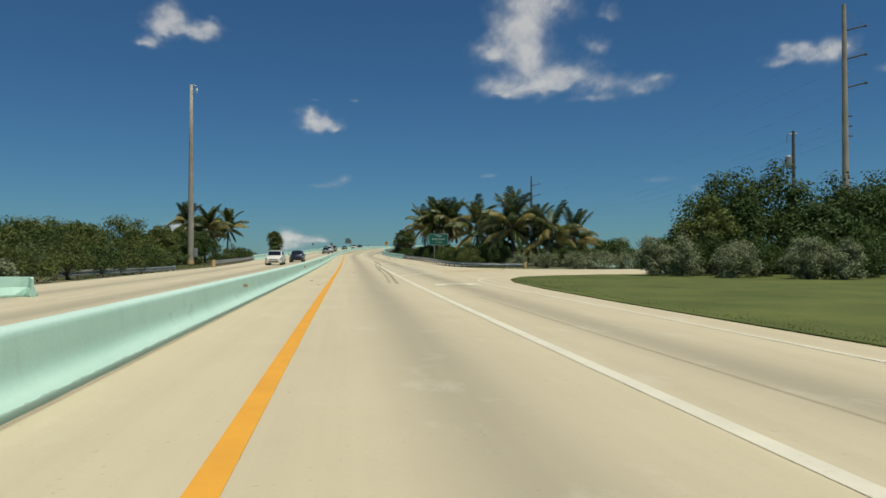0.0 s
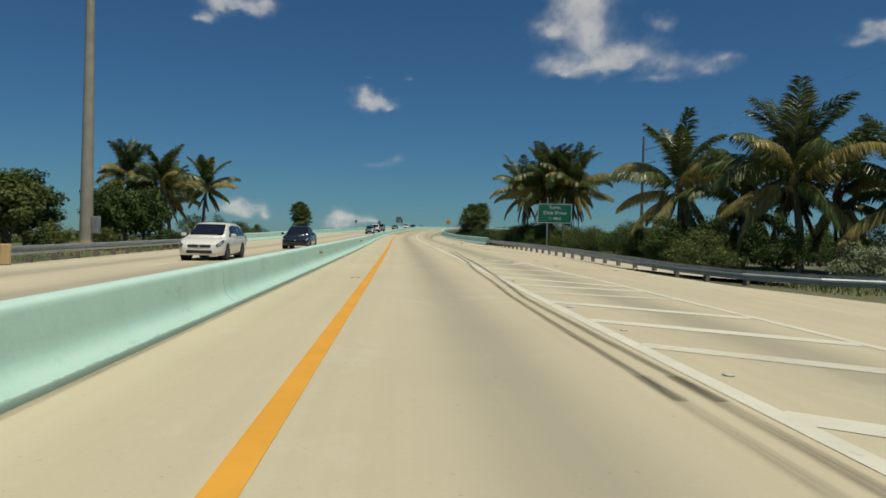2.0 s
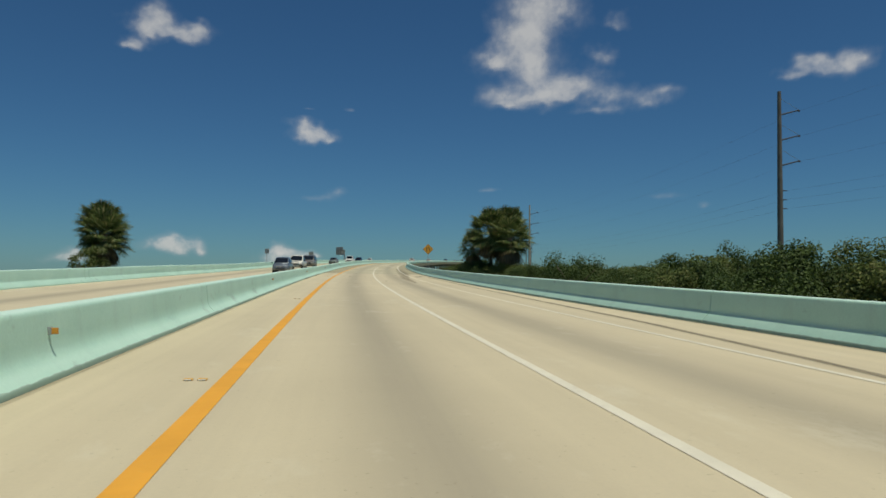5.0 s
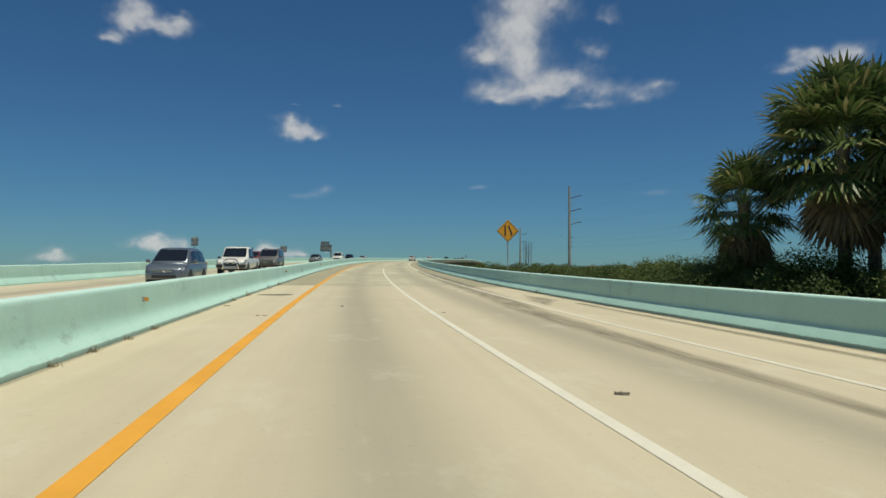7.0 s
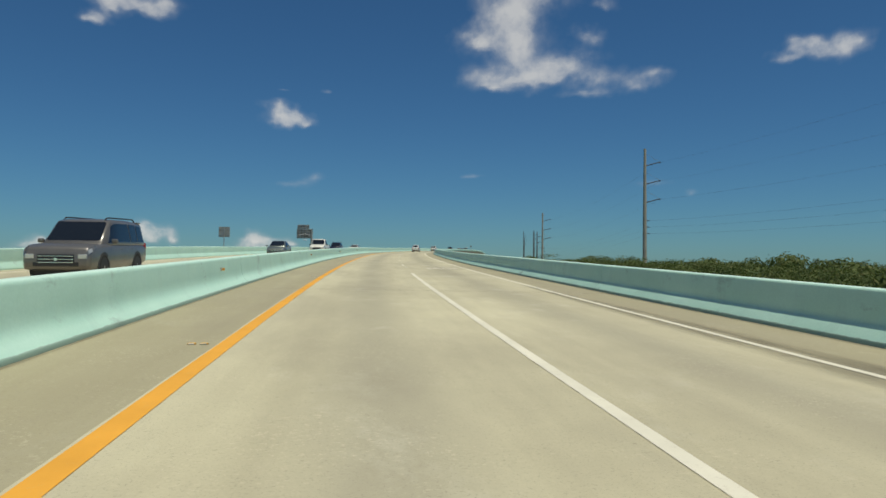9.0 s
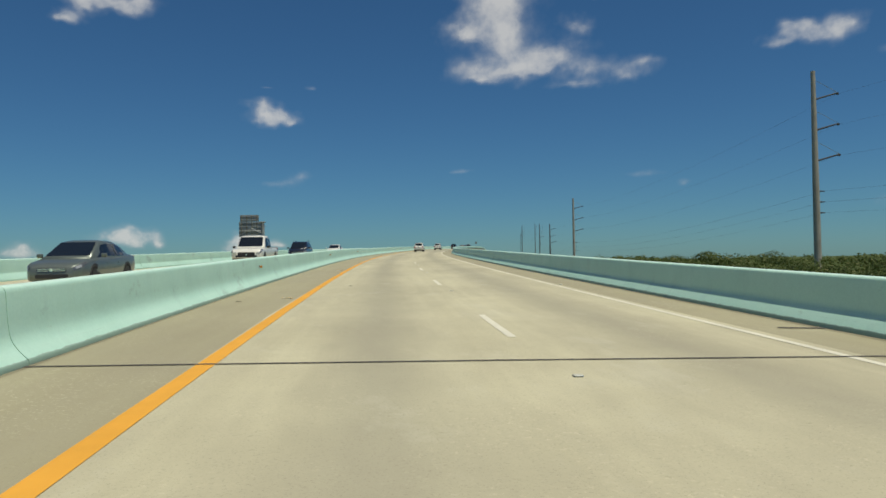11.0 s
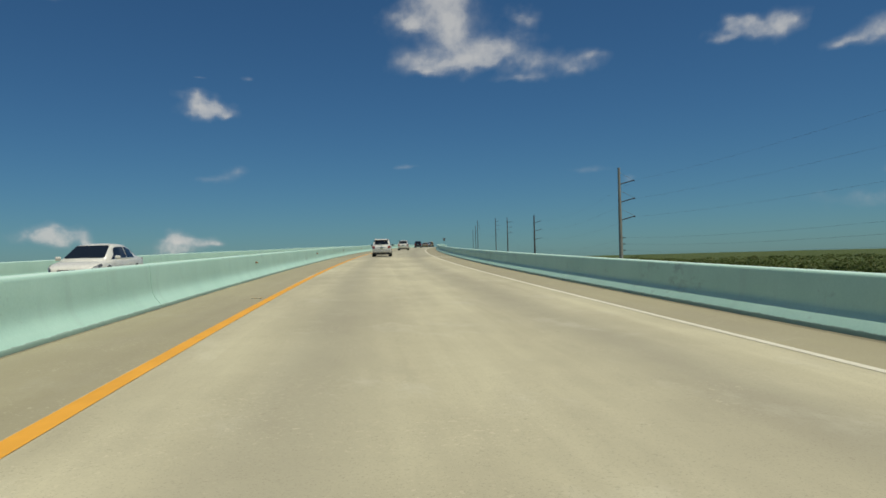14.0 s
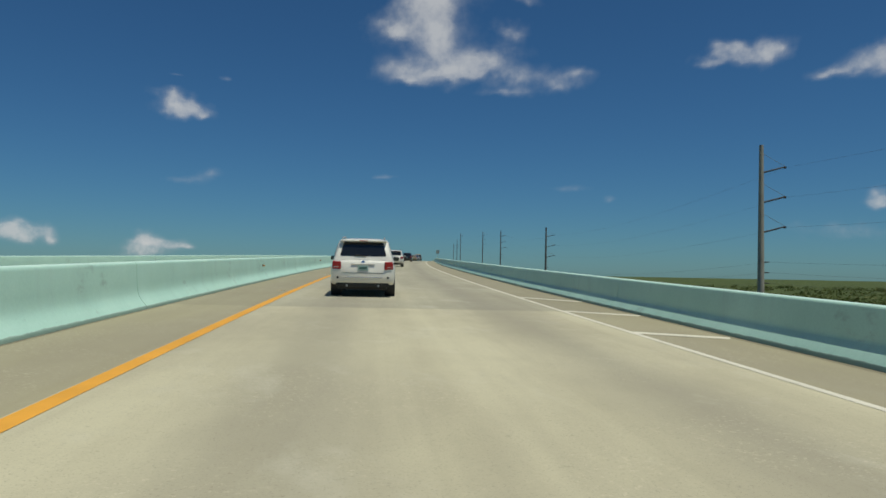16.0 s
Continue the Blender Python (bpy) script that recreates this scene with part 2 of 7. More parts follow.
ROAD = deck_material("road_concrete", (0.63, 0.545, 0.37), (0.468, 0.402, 0.272), 0.3, 0.62)
BRIDGE = deck_material("bridge_concrete", (0.575, 0.522, 0.35), (0.355, 0.313, 0.205), 0.46, 0.5, 0.6)
BRIDGEGREY = deck_material("bridge_concrete_grey", (0.46, 0.425, 0.30), (0.27, 0.243, 0.17), 0.46, 0.5, 0.6)
TEAL = paint_teal()
YELLOW = marking("yellow_marking", (0.80, 0.38, 0.045), 0.6, (0.55, 0.42, 0.2))
WHITE = marking("white_marking", (0.74, 0.69, 0.545), 0.56, (0.5, 0.44, 0.34))
FADED = marking("faded_white_marking", (0.68, 0.63, 0.49), 0.48, (0.5, 0.44, 0.34))
YFADED = marking("faded_yellow_marking", (0.68, 0.46, 0.2), 0.48, (0.52, 0.45, 0.34))
RUBBER = grained("rubber_mark", (0.13, 0.115, 0.095), (0.25, 0.22, 0.175), 2.5, 0.85, 0, 0.1)


def soft_stain(name, colour, amount):
    """A stain that thins out towards the edges of its strip (UV runs across and along)."""
    n = Nodes(name)
    uv = n.add("UVMap").outputs[0]
    sep = n.add("SeparateXYZ")
    n.link(uv, sep.inputs[0])
    q = n.math("SUBTRACT", n.math("MULTIPLY", sep.outputs[0], 2.0), 1.0)
    fall = n.math("SUBTRACT", 1.0, n.math("MULTIPLY", q, q), True)
    grain = n.noise(1.0, 6, n.scaled(uv, 5.0, 0.5, 1), 0.7)
    fac = n.math("MULTIPLY", fall, n.math("MULTIPLY", n.ramp(grain, [(0.3, (0.15,) * 3), (0.7, (1,) * 3)]), amount), True)
    n.done(colour, 0.8, 0, 0.25)
    tr = n.add("BsdfTransparent")
    mix = n.add("MixShader")
    n.link(fac, mix.inputs[0])
    n.link(tr.outputs[0], mix.inputs[1])
    n.link(n.b.outputs[0], mix.inputs[2])
    n.link(mix.outputs[0], n.t.nodes["Material Output"].inputs["Surface"])
    return n.m


FAINT = soft_stain("faint_rubber", (0.12, 0.10, 0.075), 0.32)
STAIN = soft_stain("oil_stain", (0.12, 0.10, 0.075), 0.55)
RUBBERSOFT = soft_stain("rubber_mark_soft", (0.085, 0.074, 0.056), 0.72)
DIRT = soft_stain("gutter_grit", (0.12, 0.10, 0.07), 0.45)
JOINT = grained("joint_filler", (0.05, 0.045, 0.04), (0.12, 0.105, 0.09), 6, 0.9)
GROUND = grained("sandy_soil", (0.055, 0.075, 0.028), (0.20, 0.18, 0.10), 0.09, 0.95, 0, 0.4, 9.0)
SAND = grained("pale_sand", (0.44, 0.38, 0.28), (0.6, 0.53, 0.41), 0.6, 0.95, 0, 0.3, 18)
TURF = grained("turf", (0.055, 0.078, 0.014), (0.135, 0.15, 0.032), 0.3, 0.95, 0, 0.5, 14)
STEEL = grained("galvanised_steel", (0.30, 0.32, 0.32), (0.46, 0.48, 0.47), 2.0, 0.5, 0.55, 0.08)
WOODPOST = grained("weathered_post", (0.14, 0.12, 0.09), (0.27, 0.23, 0.17), 6, 0.85)
POLE = grained("concrete_pole", (0.30, 0.27, 0.215), (0.42, 0.385, 0.31), 0.9, 0.8, 0, 0.1)
DARKPOLE = grained("dark_pole", (0.09, 0.085, 0.075), (0.16, 0.15, 0.13), 0.8, 0.8)
CABLE = plain("cable_black", (0.05, 0.05, 0.05), 0.7)
SIGNGREEN = plain("green_sign_sheet", (0.005, 0.13, 0.075), 0.4)
SIGNWHITE = plain("white_sign_sheet", (0.75, 0.78, 0.76), 0.45)
SIGNYELLOW = plain("amber_sign_sheet", (0.75, 0.36, 0.03), 0.45)
SIGNBLACK = plain("black_sign_sheet", (0.03, 0.028, 0.025), 0.5)
SIGNBACK = grained("bare_aluminium", (0.26, 0.27, 0.25), (0.40, 0.41, 0.38), 1.5, 0.5, 0.5, 0.05)
AMBER = plain("amber_reflector", (0.62, 0.27, 0.03), 0.3)
PALMGREEN = foliage("palm_frond", (0.028, 0.05, 0.012), (0.115, 0.15, 0.036), (0.36, 0.32, 0.10), 0.36, 0.24, 0.45)
PALMYELLOW = foliage("palm_frond_old", (0.20, 0.18, 0.05), (0.50, 0.42, 0.15), (0.42, 0.27, 0.11), 0.4, 0.42, 0.45)
FANGREEN = foliage("fan_frond", (0.05, 0.085, 0.025), (0.19, 0.24, 0.08), (0.36, 0.31, 0.14), 0.36, 0.25)
DEADLEAF = foliage("dead_frond", (0.10, 0.075, 0.04), (0.24, 0.18, 0.10), None, 0.8, 0.1)
TRUNK = grained("palm_trunk", (0.11, 0.09, 0.065), (0.24, 0.20, 0.15), 3, 0.9, 0, 0.5, 18)
BARK = grained("bark", (0.08, 0.065, 0.045), (0.17, 0.14, 0.10), 4, 0.9, 0, 0.5, 16)
LEAFDARK = foliage("dark_leaf", (0.022, 0.044, 0.012), (0.085, 0.125, 0.03), None, 0.6, 0.24)
LEAFMID = foliage("mid_leaf", (0.052, 0.078, 0.02), (0.16, 0.195, 0.05), (0.22, 0.2, 0.08), 0.62, 0.32)
LEAFGREY = foliage("silver_leaf", (0.09, 0.115, 0.05), (0.29, 0.32, 0.18), None, 0.6, 0.2)
MANGROVE = foliage("mangrove_leaf", (0.042, 0.068, 0.017), (0.11, 0.14, 0.038), (0.19, 0.18, 0.07), 0.65, 0.3)
GRASSLEAF = foliage("grass_blade", (0.06, 0.08, 0.014), (0.16, 0.18, 0.038), (0.34, 0.28, 0.12), 0.6, 0.2)
THICKETFLOOR = grained("thicket_canopy", (0.03, 0.05, 0.014), (0.115, 0.14, 0.042), 0.22, 0.9, 0, 0.9, 1.3, 0.2, 0.6)
DRYWEED = foliage("dry_weed", (0.12, 0.085, 0.04), (0.30, 0.22, 0.10), None, 0.8, 0.1)

# ---------------------------------------------------------------- mesh helpers


def link_mesh(name, verts, faces, material, parent=None, label="", smooth=False, uvs=None):
    me = bpy.data.meshes.new(name)
    me.from_pydata([tuple(v) for v in verts], [], faces)
    if uvs is not None:
        lay = me.uv_layers.new(name="UVMap")
        vi = np.empty(len(me.loops), dtype=np.int32)
        me.loops.foreach_get("vertex_index", vi)
        lay.data.foreach_set("uv", np.asarray(uvs, dtype=np.float32)[vi].ravel())
    me.materials.append(material)
    if smooth:
        me.polygons.foreach_set("use_smooth", [True] * len(me.polygons))
    me.update()
    ob = new(name, me)
    if parent is not None:
        ob.parent = parent
    if label:
        ob["label"] = label
    return ob


def part(name, bm, material, parent=None, label="", smooth=False):
    me = bpy.data.meshes.new(name)
    bm.normal_update()
    bm.to_mesh(me)
    bm.free()
    me.materials.append(material)
    if smooth:
        me.polygons.foreach_set("use_smooth", [True] * len(me.polygons))
    ob = new(name, me)
    if parent is not None:
        ob.parent = parent
    if label:
        ob["label"] = label
    return ob


def box(bm, x0, x1, y0, y1, z0, z1, m=None, bevel=0.0):
    r = bmesh.ops.create_cube(bm, size=1.0)
    mat = Matrix.Translation(((x0 + x1) / 2, (y0 + y1) / 2, (z0 + z1) / 2)) @ Matrix.Diagonal((x1 - x0, y1 - y0, z1 - z0, 1))
    bmesh.ops.transform(bm, matrix=(m or Matrix()) @ mat, verts=r["verts"])
    if bevel:
        ed = list({e for v in r["verts"] for e in v.link_edges})
        bmesh.ops.bevel(bm, geom=ed, offset=bevel, segments=2, affect="EDGES", profile=0.5)
    return bm


def boxed(x0, x1, y0, y1, z0, z1, bevel=0.01):
    return box(bmesh.new(), x0, x1, y0, y1, z0, z1, None, bevel)


def rod(bm, a, b, r0, r1=None, n=8, caps=True):
    a, b = Vector(a), Vector(b)
    r1 = r0 if r1 is None else r1
    q = (b - a).to_track_quat("Z", "Y").to_matrix()
    ra = [bm.verts.new(a + q @ Vector((math.cos(t) * r0, math.sin(t) * r0, 0))) for t in [2 * math.pi * k / n for k in range(n)]]
    rb = [bm.verts.new(b + q @ Vector((math.cos(t) * r1, math.sin(t) * r1, 0))) for t in [2 * math.pi * k / n for k in range(n)]]
    for k in range(n):
        bm.faces.new((ra[k], ra[(k + 1) % n], rb[(k + 1) % n], rb[k]))
    if caps:
        bm.faces.new(ra[::-1])
        bm.faces.new(rb)
    return bm


def tube(bm, pts, radii, n=8):
    rings = []
    for k, p in enumerate(pts):
        a, b = Vector(pts[max(0, k - 1)]), Vector(pts[min(len(pts) - 1, k + 1)])
        q = (b - a).to_track_quat("Z", "Y").to_matrix()
        rings.append([bm.verts.new(Vector(p) + q @ Vector((math.cos(t) * radii[k], math.sin(t) * radii[k], 0)))
                      for t in [2 * math.pi * j / n for j in range(n)]])
    for ra, rb in zip(rings, rings[1:]):
        for k in range(n):
            bm.faces.new((ra[k], ra[(k + 1) % n], rb[(k + 1) % n], rb[k]))
    bm.faces.new(rings[0][::-1])
    bm.faces.new(rings[-1])
    return bm


def sweep(name, profile, stations, material, closed=False, parent=None, label="", caps=True, smooth=False):
    """A profile of (d, h) points, or a function of s that gives it, swept along the road."""
    verts, uvs, faces = [], [], []
    n = None
    for s in stations:
        prof = profile(s) if callable(profile) else profile
        n = len(prof)
        run = 0.0
        for k, (d, h) in enumerate(prof):
            verts.append(at(s, d, h))
            if k:
                run += math.hypot(d - prof[k - 1][0], h - prof[k - 1][1])
            uvs.append((d, s) if material in (ROAD, BRIDGE, BRIDGEGREY) else (run, s))
    m = len(stations)
    span = n if closed else n - 1
    for i in range(m - 1):
        for k in range(span):
            a, b = i * n + k, i * n + (k + 1) % n
            faces.append((a, b, b + n, a + n))
    if closed and caps:
        if smooth:
            verts += verts[:n] + verts[(m - 1) * n:m * n]
            uvs += uvs[:n] + uvs[(m - 1) * n:m * n]
        a, b = (m * n, (m + 1) * n) if smooth else (0, (m - 1) * n)
        faces.append(tuple(range(a, a + n))[::-1])
        faces.append(tuple(range(b, b + n)))
    ob = link_mesh(name, verts, faces, material, parent, label, smooth, uvs)
    return ob


def stations(a, b, step=4.0):
    k = max(1, int(round((b - a) / step)))
    return [a + (b - a) * i / k for i in range(k + 1)]


def thing(name, label, category, group="", kind="", m=None):
    ob = new(name)
    ob.empty_display_size = 0.2
    if m is not None:
        ob.matrix_world = m
    return tagged(ob, label, category, group, kind)


# ---------------------------------------------------------------- ground, one sheet to the horizon
def near_road(x, y):
    """Nearest place along the road for arrays of points: s, d and the deck's height."""
    cx, cy = LX[::2], LY[::2]
    best = np.full(x.shape, 1e18)
    idx = np.zeros(x.shape, dtype=int)
    for k in range(len(cx)):
        q = (x - cx[k]) ** 2 + (y - cy[k]) ** 2
        w = q < best
        best[w], idx[w] = q[w], k
    th = LHEAD[::2][idx]
    d = (x - cx[idx]) * np.cos(th) - (y - cy[idx]) * np.sin(th)
    return SS[::2][idx], d, LZ[::2][idx] - LFALL[::2][idx] * np.clip(d, -16, 22) - crown(SS[::2][idx]) * np.clip(-2.75 - d, 0, 13.25)


def land_height(x, y):
    s, d, z = near_road(x, y)
    side = np.where(d > 0, np.maximum(0, d - 11), np.maximum(0, -d - 14))
    bank = np.clip(1 - side / np.where(s < 130, 55.0, 14.0), 0, 1)
    bank = bank * bank * (3 - 2 * bank)
    fade = np.clip((300 - s) / 110, 0, 1)
    return -0.25 + (z - 0.12 + 0.25) * bank * fade + 0.12 * np.sin(x * 0.11) * np.sin(y * 0.083) * (bank < 0.98)


def ground():
    gx = np.concatenate([[-6000, -4000, -2500, -1500, -900, -500, -300, -200, -140], np.arange(-100, 181, 4.0), [200, 240, 300, 400, 550, 800, 1300, 2200, 4000, 6000]])
    gy = np.concatenate([[-3000, -1500, -700, -300, -140, -80], np.arange(-50, 421, 4.0), [440, 480, 540, 620, 720, 850, 1000, 1300, 1800, 2600, 4000, 6000]])
    X, Y = np.meshgrid(gx, gy)
    Z = land_height(X, Y)
    far = np.hypot(X, Y - 150) > 800
    Z[far] = -0.3
    nx, ny = len(gx), len(gy)
    faces = [(j * nx + i, j * nx + i + 1, (j + 1) * nx + i + 1, (j + 1) * nx + i) for j in range(ny - 1) for i in range(nx - 1)]
    ob = link_mesh("ground", np.stack([X.ravel(), Y.ravel(), Z.ravel()], 1), faces, GROUND, smooth=True)
    tagged(ob, "flat sandy soil with sparse green growth reaching the horizon", "ground", kind="structure")


ground()

# ---------------------------------------------------------------- carriageways
END = 820


def right_edge(s):
    """Right edge of the deck."""
    return float(np.interp(s, [-60, 0, 34, 120, 180, 200, 250, 330, 390, 900], [9.2, 8.9, 9.2, 10.6, 10.3, 9.7, 9.2, 9.3, 9.5, 9.6]))


def slab(left, right, depth):
    return lambda s: [(left(s), -depth), (left(s), 0.0)] + [(left(s) + (right(s) - left(s)) * k / 6, 0.0) for k in range(1, 6)] + [(right(s), 0.0), (right(s), -depth)]


tagged(sweep("road", slab(lambda s: -2.2, right_edge, 0.35), stations(-60, 196), ROAD, True), "pale tan concrete roadway with an oily dark streak in the lane", "road", kind="structure")
tagged(sweep("road_bridge", slab(lambda s: -2.2, right_edge, 0.9), stations(196, 390.5), BRIDGE, True), "mottled grey-tan concrete bridge deck climbing in a gentle bend", "road", kind="structure")
tagged(sweep("road_bridge_crest", slab(lambda s: -2.2, right_edge, 0.9), stations(390.5, END), BRIDGEGREY, True), "darker grey concrete bridge deck over the crest", "road", kind="structure")
tagged(sweep("road_oncoming", slab(lambda s: far_edge(s) - 0.4, lambda s: -2.75, 0.35), stations(-60, 196), ROAD, True), "pale tan concrete roadway for oncoming traffic", "road", kind="structure")
tagged(sweep("road_oncoming_bridge", slab(lambda s: -12.4, lambda s: -2.75, 0.9), stations(196, END), BRIDGE, True), "grey-tan concrete bridge deck for oncoming traffic", "road", kind="structure")


PIER = grained("pier_concrete", (0.34, 0.32, 0.27), (0.48, 0.45, 0.38), 0.8, 0.85, 0, 0.2)


def bridge_pier(s):
    """A cap beam on round columns under both decks."""
    under = at(s, 0).z - 1.0
    if under < 2.2:
        return
    ob = thing("bridge_pier", "grey concrete bridge pier of columns below a cap beam", "bridge pier", "bridge piers", "structure", placed(s, 0))
    for d0, d1 in ((-12.2, -3.0), (-2.0, 9.2)):
        drop = [at(s, d).z - at(s, 0).z for d in (d0, d1)]
        low = min(drop) - 0.93
        part("cap_beam", boxed(d0, d1, -0.6, 0.6, low - 1.0, low, 0.04), PIER, ob)
        for u in (0.14, 0.5, 0.86):
            d = d0 + (d1 - d0) * u
            part("column", rod(bmesh.new(), (d, 0, -at(s, 0).z - 0.7), (d, 0, low - 0.98), 0.5, None, 14), PIER, ob)


for k in range(17):
    bridge_pier(262.3 + 32 * k)

# ---------------------------------------------------------------- concrete barriers
def wall_height(s):
    return float(np.interp(s, [0, 45, 90, 180, 260, 330, 390, 900], [0.62, 0.64, 0.72, 0.8, 0.84, 0.93, 0.98, 0.95]))


def foot_left(s):
    return -float(np.interp(s, [0, 60, 120, 180, 240, 300, 360, 420], [1.74, 1.75, 1.78, 1.87, 1.85, 1.95, 2.05, 2.08]))


def foot_right(s):
    return float(np.interp(s, [118, 125, 176, 197, 220, 255, 300, 340, 385, 900], [10.0, 9.9, 9.5, 9.0, 8.7, 8.42, 8.48, 8.58, 8.88, 9.0]))


def median_profile(s):
    f, h = foot_left(s), wall_height(s)
    a = min(0.34, h * 0.36)
    half = [(f, -0.1), (f, 0.045), (f - 0.014, 0.066), (f - 0.10, a * 0.5), (f - 0.15, a * 0.72), (f - 0.18, a * 0.9), (f - 0.196, a * 1.08), (f - 0.207, a * 1.3), (f - 0.216, a * 1.55),
            (f - 0.235, h - 0.07), (f - 0.243, h - 0.04), (f - 0.258, h - 0.014), (f - 0.29, h)]
    c = f - 0.375
    return half + [(2 * c - d, q) for d, q in reversed(half)]


def right_profile(s):
    f, h = foot_right(s), 0.79
    return [(f, -0.1), (f, 0.05), (f + 0.012, 0.08), (f + 0.19, 0.265), (f + 0.204, 0.29), (f + 0.212, 0.33), (f + 0.216, 0.38), (f + 0.24, h - 0.05), (f + 0.25, h - 0.02), (f + 0.27, h - 0.005),
            (f + 0.31, h), (f + 0.44, h), (f + 0.48, h - 0.03), (f + 0.5, -0.5)]


def far_profile(s):
    f, h = far_edge(s), 0.82
    return [(f, -0.1), (f, 0.05), (f - 0.012, 0.08), (f - 0.19, 0.265), (f - 0.204, 0.29), (f - 0.212, 0.33), (f - 0.216, 0.38), (f - 0.24, h - 0.05), (f - 0.25, h - 0.02), (f - 0.27, h - 0.005),
            (f - 0.31, h), (f - 0.44, h), (f - 0.48, h - 0.03), (f - 0.5, -0.5)][::-1]


def barrier(name, profile, cuts, label):
    """One continuous run of wall, cast in panels with narrow gaps."""
    run = thing(name, label, "barrier")
    for a, b in zip(cuts, cuts[1:]):
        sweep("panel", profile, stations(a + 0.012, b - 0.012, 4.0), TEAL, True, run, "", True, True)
    return run


barrier("median_barrier", median_profile, [-60, -20, 20, 58, 96, 134, 166, 198.5, 230, 262.3, 294, 309, 341, 372, 389, 421, 460, 500, 540, 580, 620, 680, 740, END],
        "pale turquoise painted concrete median barrier with a sloped foot")
barrier("roadside_barrier", right_profile, [121, 132, 150, 166.5, 183, 196, 212, 229, 246.5, 262.5, 283, 300, 316, 332, 348, 370, 392, 414, 440, 480, 520, 560, 600, 640, 700, 760, END],
        "pale turquoise painted concrete parapet along the road edge")
barrier("oncoming_barrier", far_profile, [118, 136, 158, 158.6, 196, 229, 262, 296, 330, 364, 400, 440, 480, 520, 560, 600, 640, 700, 760, END],
        "pale turquoise painted concrete parapet along the oncoming road")

# ---------------------------------------------------------------- road markings


def strip(name, pts, width, material, label, category="marking", h=0.005, kind="structure"):
    """A painted line through (s, d) points."""
    verts, faces, uvs = [], [], []
    for k, (s, d) in enumerate(pts):
        a, b = pts[max(0, k - 1)], pts[min(len(pts) - 1, k + 1)]
        ts, td = b[0] - a[0], b[1] - a[1]
        ln = math.hypot(ts, td) or 1
        w = width(k / (len(pts) - 1)) if callable(width) else width
        ns, nd = -td / ln * w / 2, ts / ln * w / 2
        verts += [at(s + ns, d + nd, h), at(s - ns, d - nd, h)]
        uvs += [(0.0, s), (1.0, s)]
    for k in range(len(pts) - 1):
        faces.append((2 * k, 2 * k + 1, 2 * k + 3, 2 * k + 2))
    ob = link_mesh(name, verts, faces, material, uvs=uvs)
    return tagged(ob, label, category, kind=kind)


def along(a, b, d, step=4.0):
    f = d if callable(d) else (lambda s: d)
    return [(s, f(s)) for s in stations(a, b, step)]


strip("median_line", along(-60, END, 0.0), 0.2, YELLOW, "solid orange-yellow painted edge line")
strip("lane_line", along(-60, 64, 3.68), 0.2, WHITE, "wide solid white painted line")
strip("lane_line", along(64, 100, 3.68), 0.19, WHITE, "solid white painted lane line")
strip("lane_line", along(100, 240, 3.66), 0.14, WHITE, "solid white painted lane line")


def edge_line(s):
    return float(np.interp(s, [64, 75, 120, 175, 240, 300, 340, 390, 430, 900], [6.9, 7.2, 7.45, 7.15, 7.05, 7.1, 7.2, 7.22, 7.2, 7.2]))


strip("edge_line", along(92, END, edge_line), 0.12, WHITE, "thin solid white painted edge line")
strip("edge_line", along(-60, END, lambda s: far_edge(s) + 0.9), 0.12, WHITE, "thin solid white painted edge line")
strip("oncoming_line", along(-60, END, -3.6), 0.15, YELLOW, "solid yellow painted edge line")
for k in range(60):
    s0 = 251.6 + 12.3 * k
    if s0 < 306:
        strip("lane_dash", along(s0, s0 + 3.05, 3.66, 1), 0.12, WHITE, "short white painted lane dash", "marking")
for k in range(55):
    s0 = -40 + 12.3 * k
    strip("oncoming_dash", along(s0, s0 + 3.05, -7.4, 1.5), 0.11, WHITE, "short white painted lane dash", "marking")

for a, b in ((-60, 196), (196, 470)):
    strip("gutter_dirt", along(a, b, lambda s: foot_left(s) + 0.04, 3), 0.12, DIRT, "dark grit gathered along the foot of the wall", "dirt", 0.004)
strip("gutter_dirt", along(124, 470, lambda s: foot_right(s) - 0.08, 3), 0.2, DIRT, "dark grit gathered along the foot of the wall", "dirt", 0.004)

# ---------------------------------------------------------------- junction on the right: apron, island, gore


def patch(name, ring, h, material, label, category, skirt=0.0):
    """A flat patch bounded by (s, d) points, laid h above the deck's plane."""
    bm = bmesh.new()
    vs = [bm.verts.new(at(s, d, h)) for s, d in ring]
    f = bm.faces.new(vs)
    bmesh.ops.triangulate(bm, faces=[f])
    bm.normal_update()
    if sum(q.normal.z for q in bm.faces) < 0:
        bmesh.ops.reverse_faces(bm, faces=bm.faces[:])
    if skirt:
        low = [bm.verts.new(at(s, d, h - skirt)) for s, d in ring]
        for k in range(len(ring)):
            j = (k + 1) % len(ring)
            bm.faces.new((vs[k], low[k], low[j], vs[j]))
    me = bpy.data.meshes.new(name)
    bm.to_mesh(me)
    bm.free()
    me.materials.append(material)
    lay = me.uv_layers.new(name="UVMap")
    for lp in me.loops:
        co = me.vertices[lp.vertex_index].co
        lay.data[lp.index].uv = (co.x + 4.0, co.y)
    ob = new(name, me)
    return tagged(ob, label, category, kind="structure")


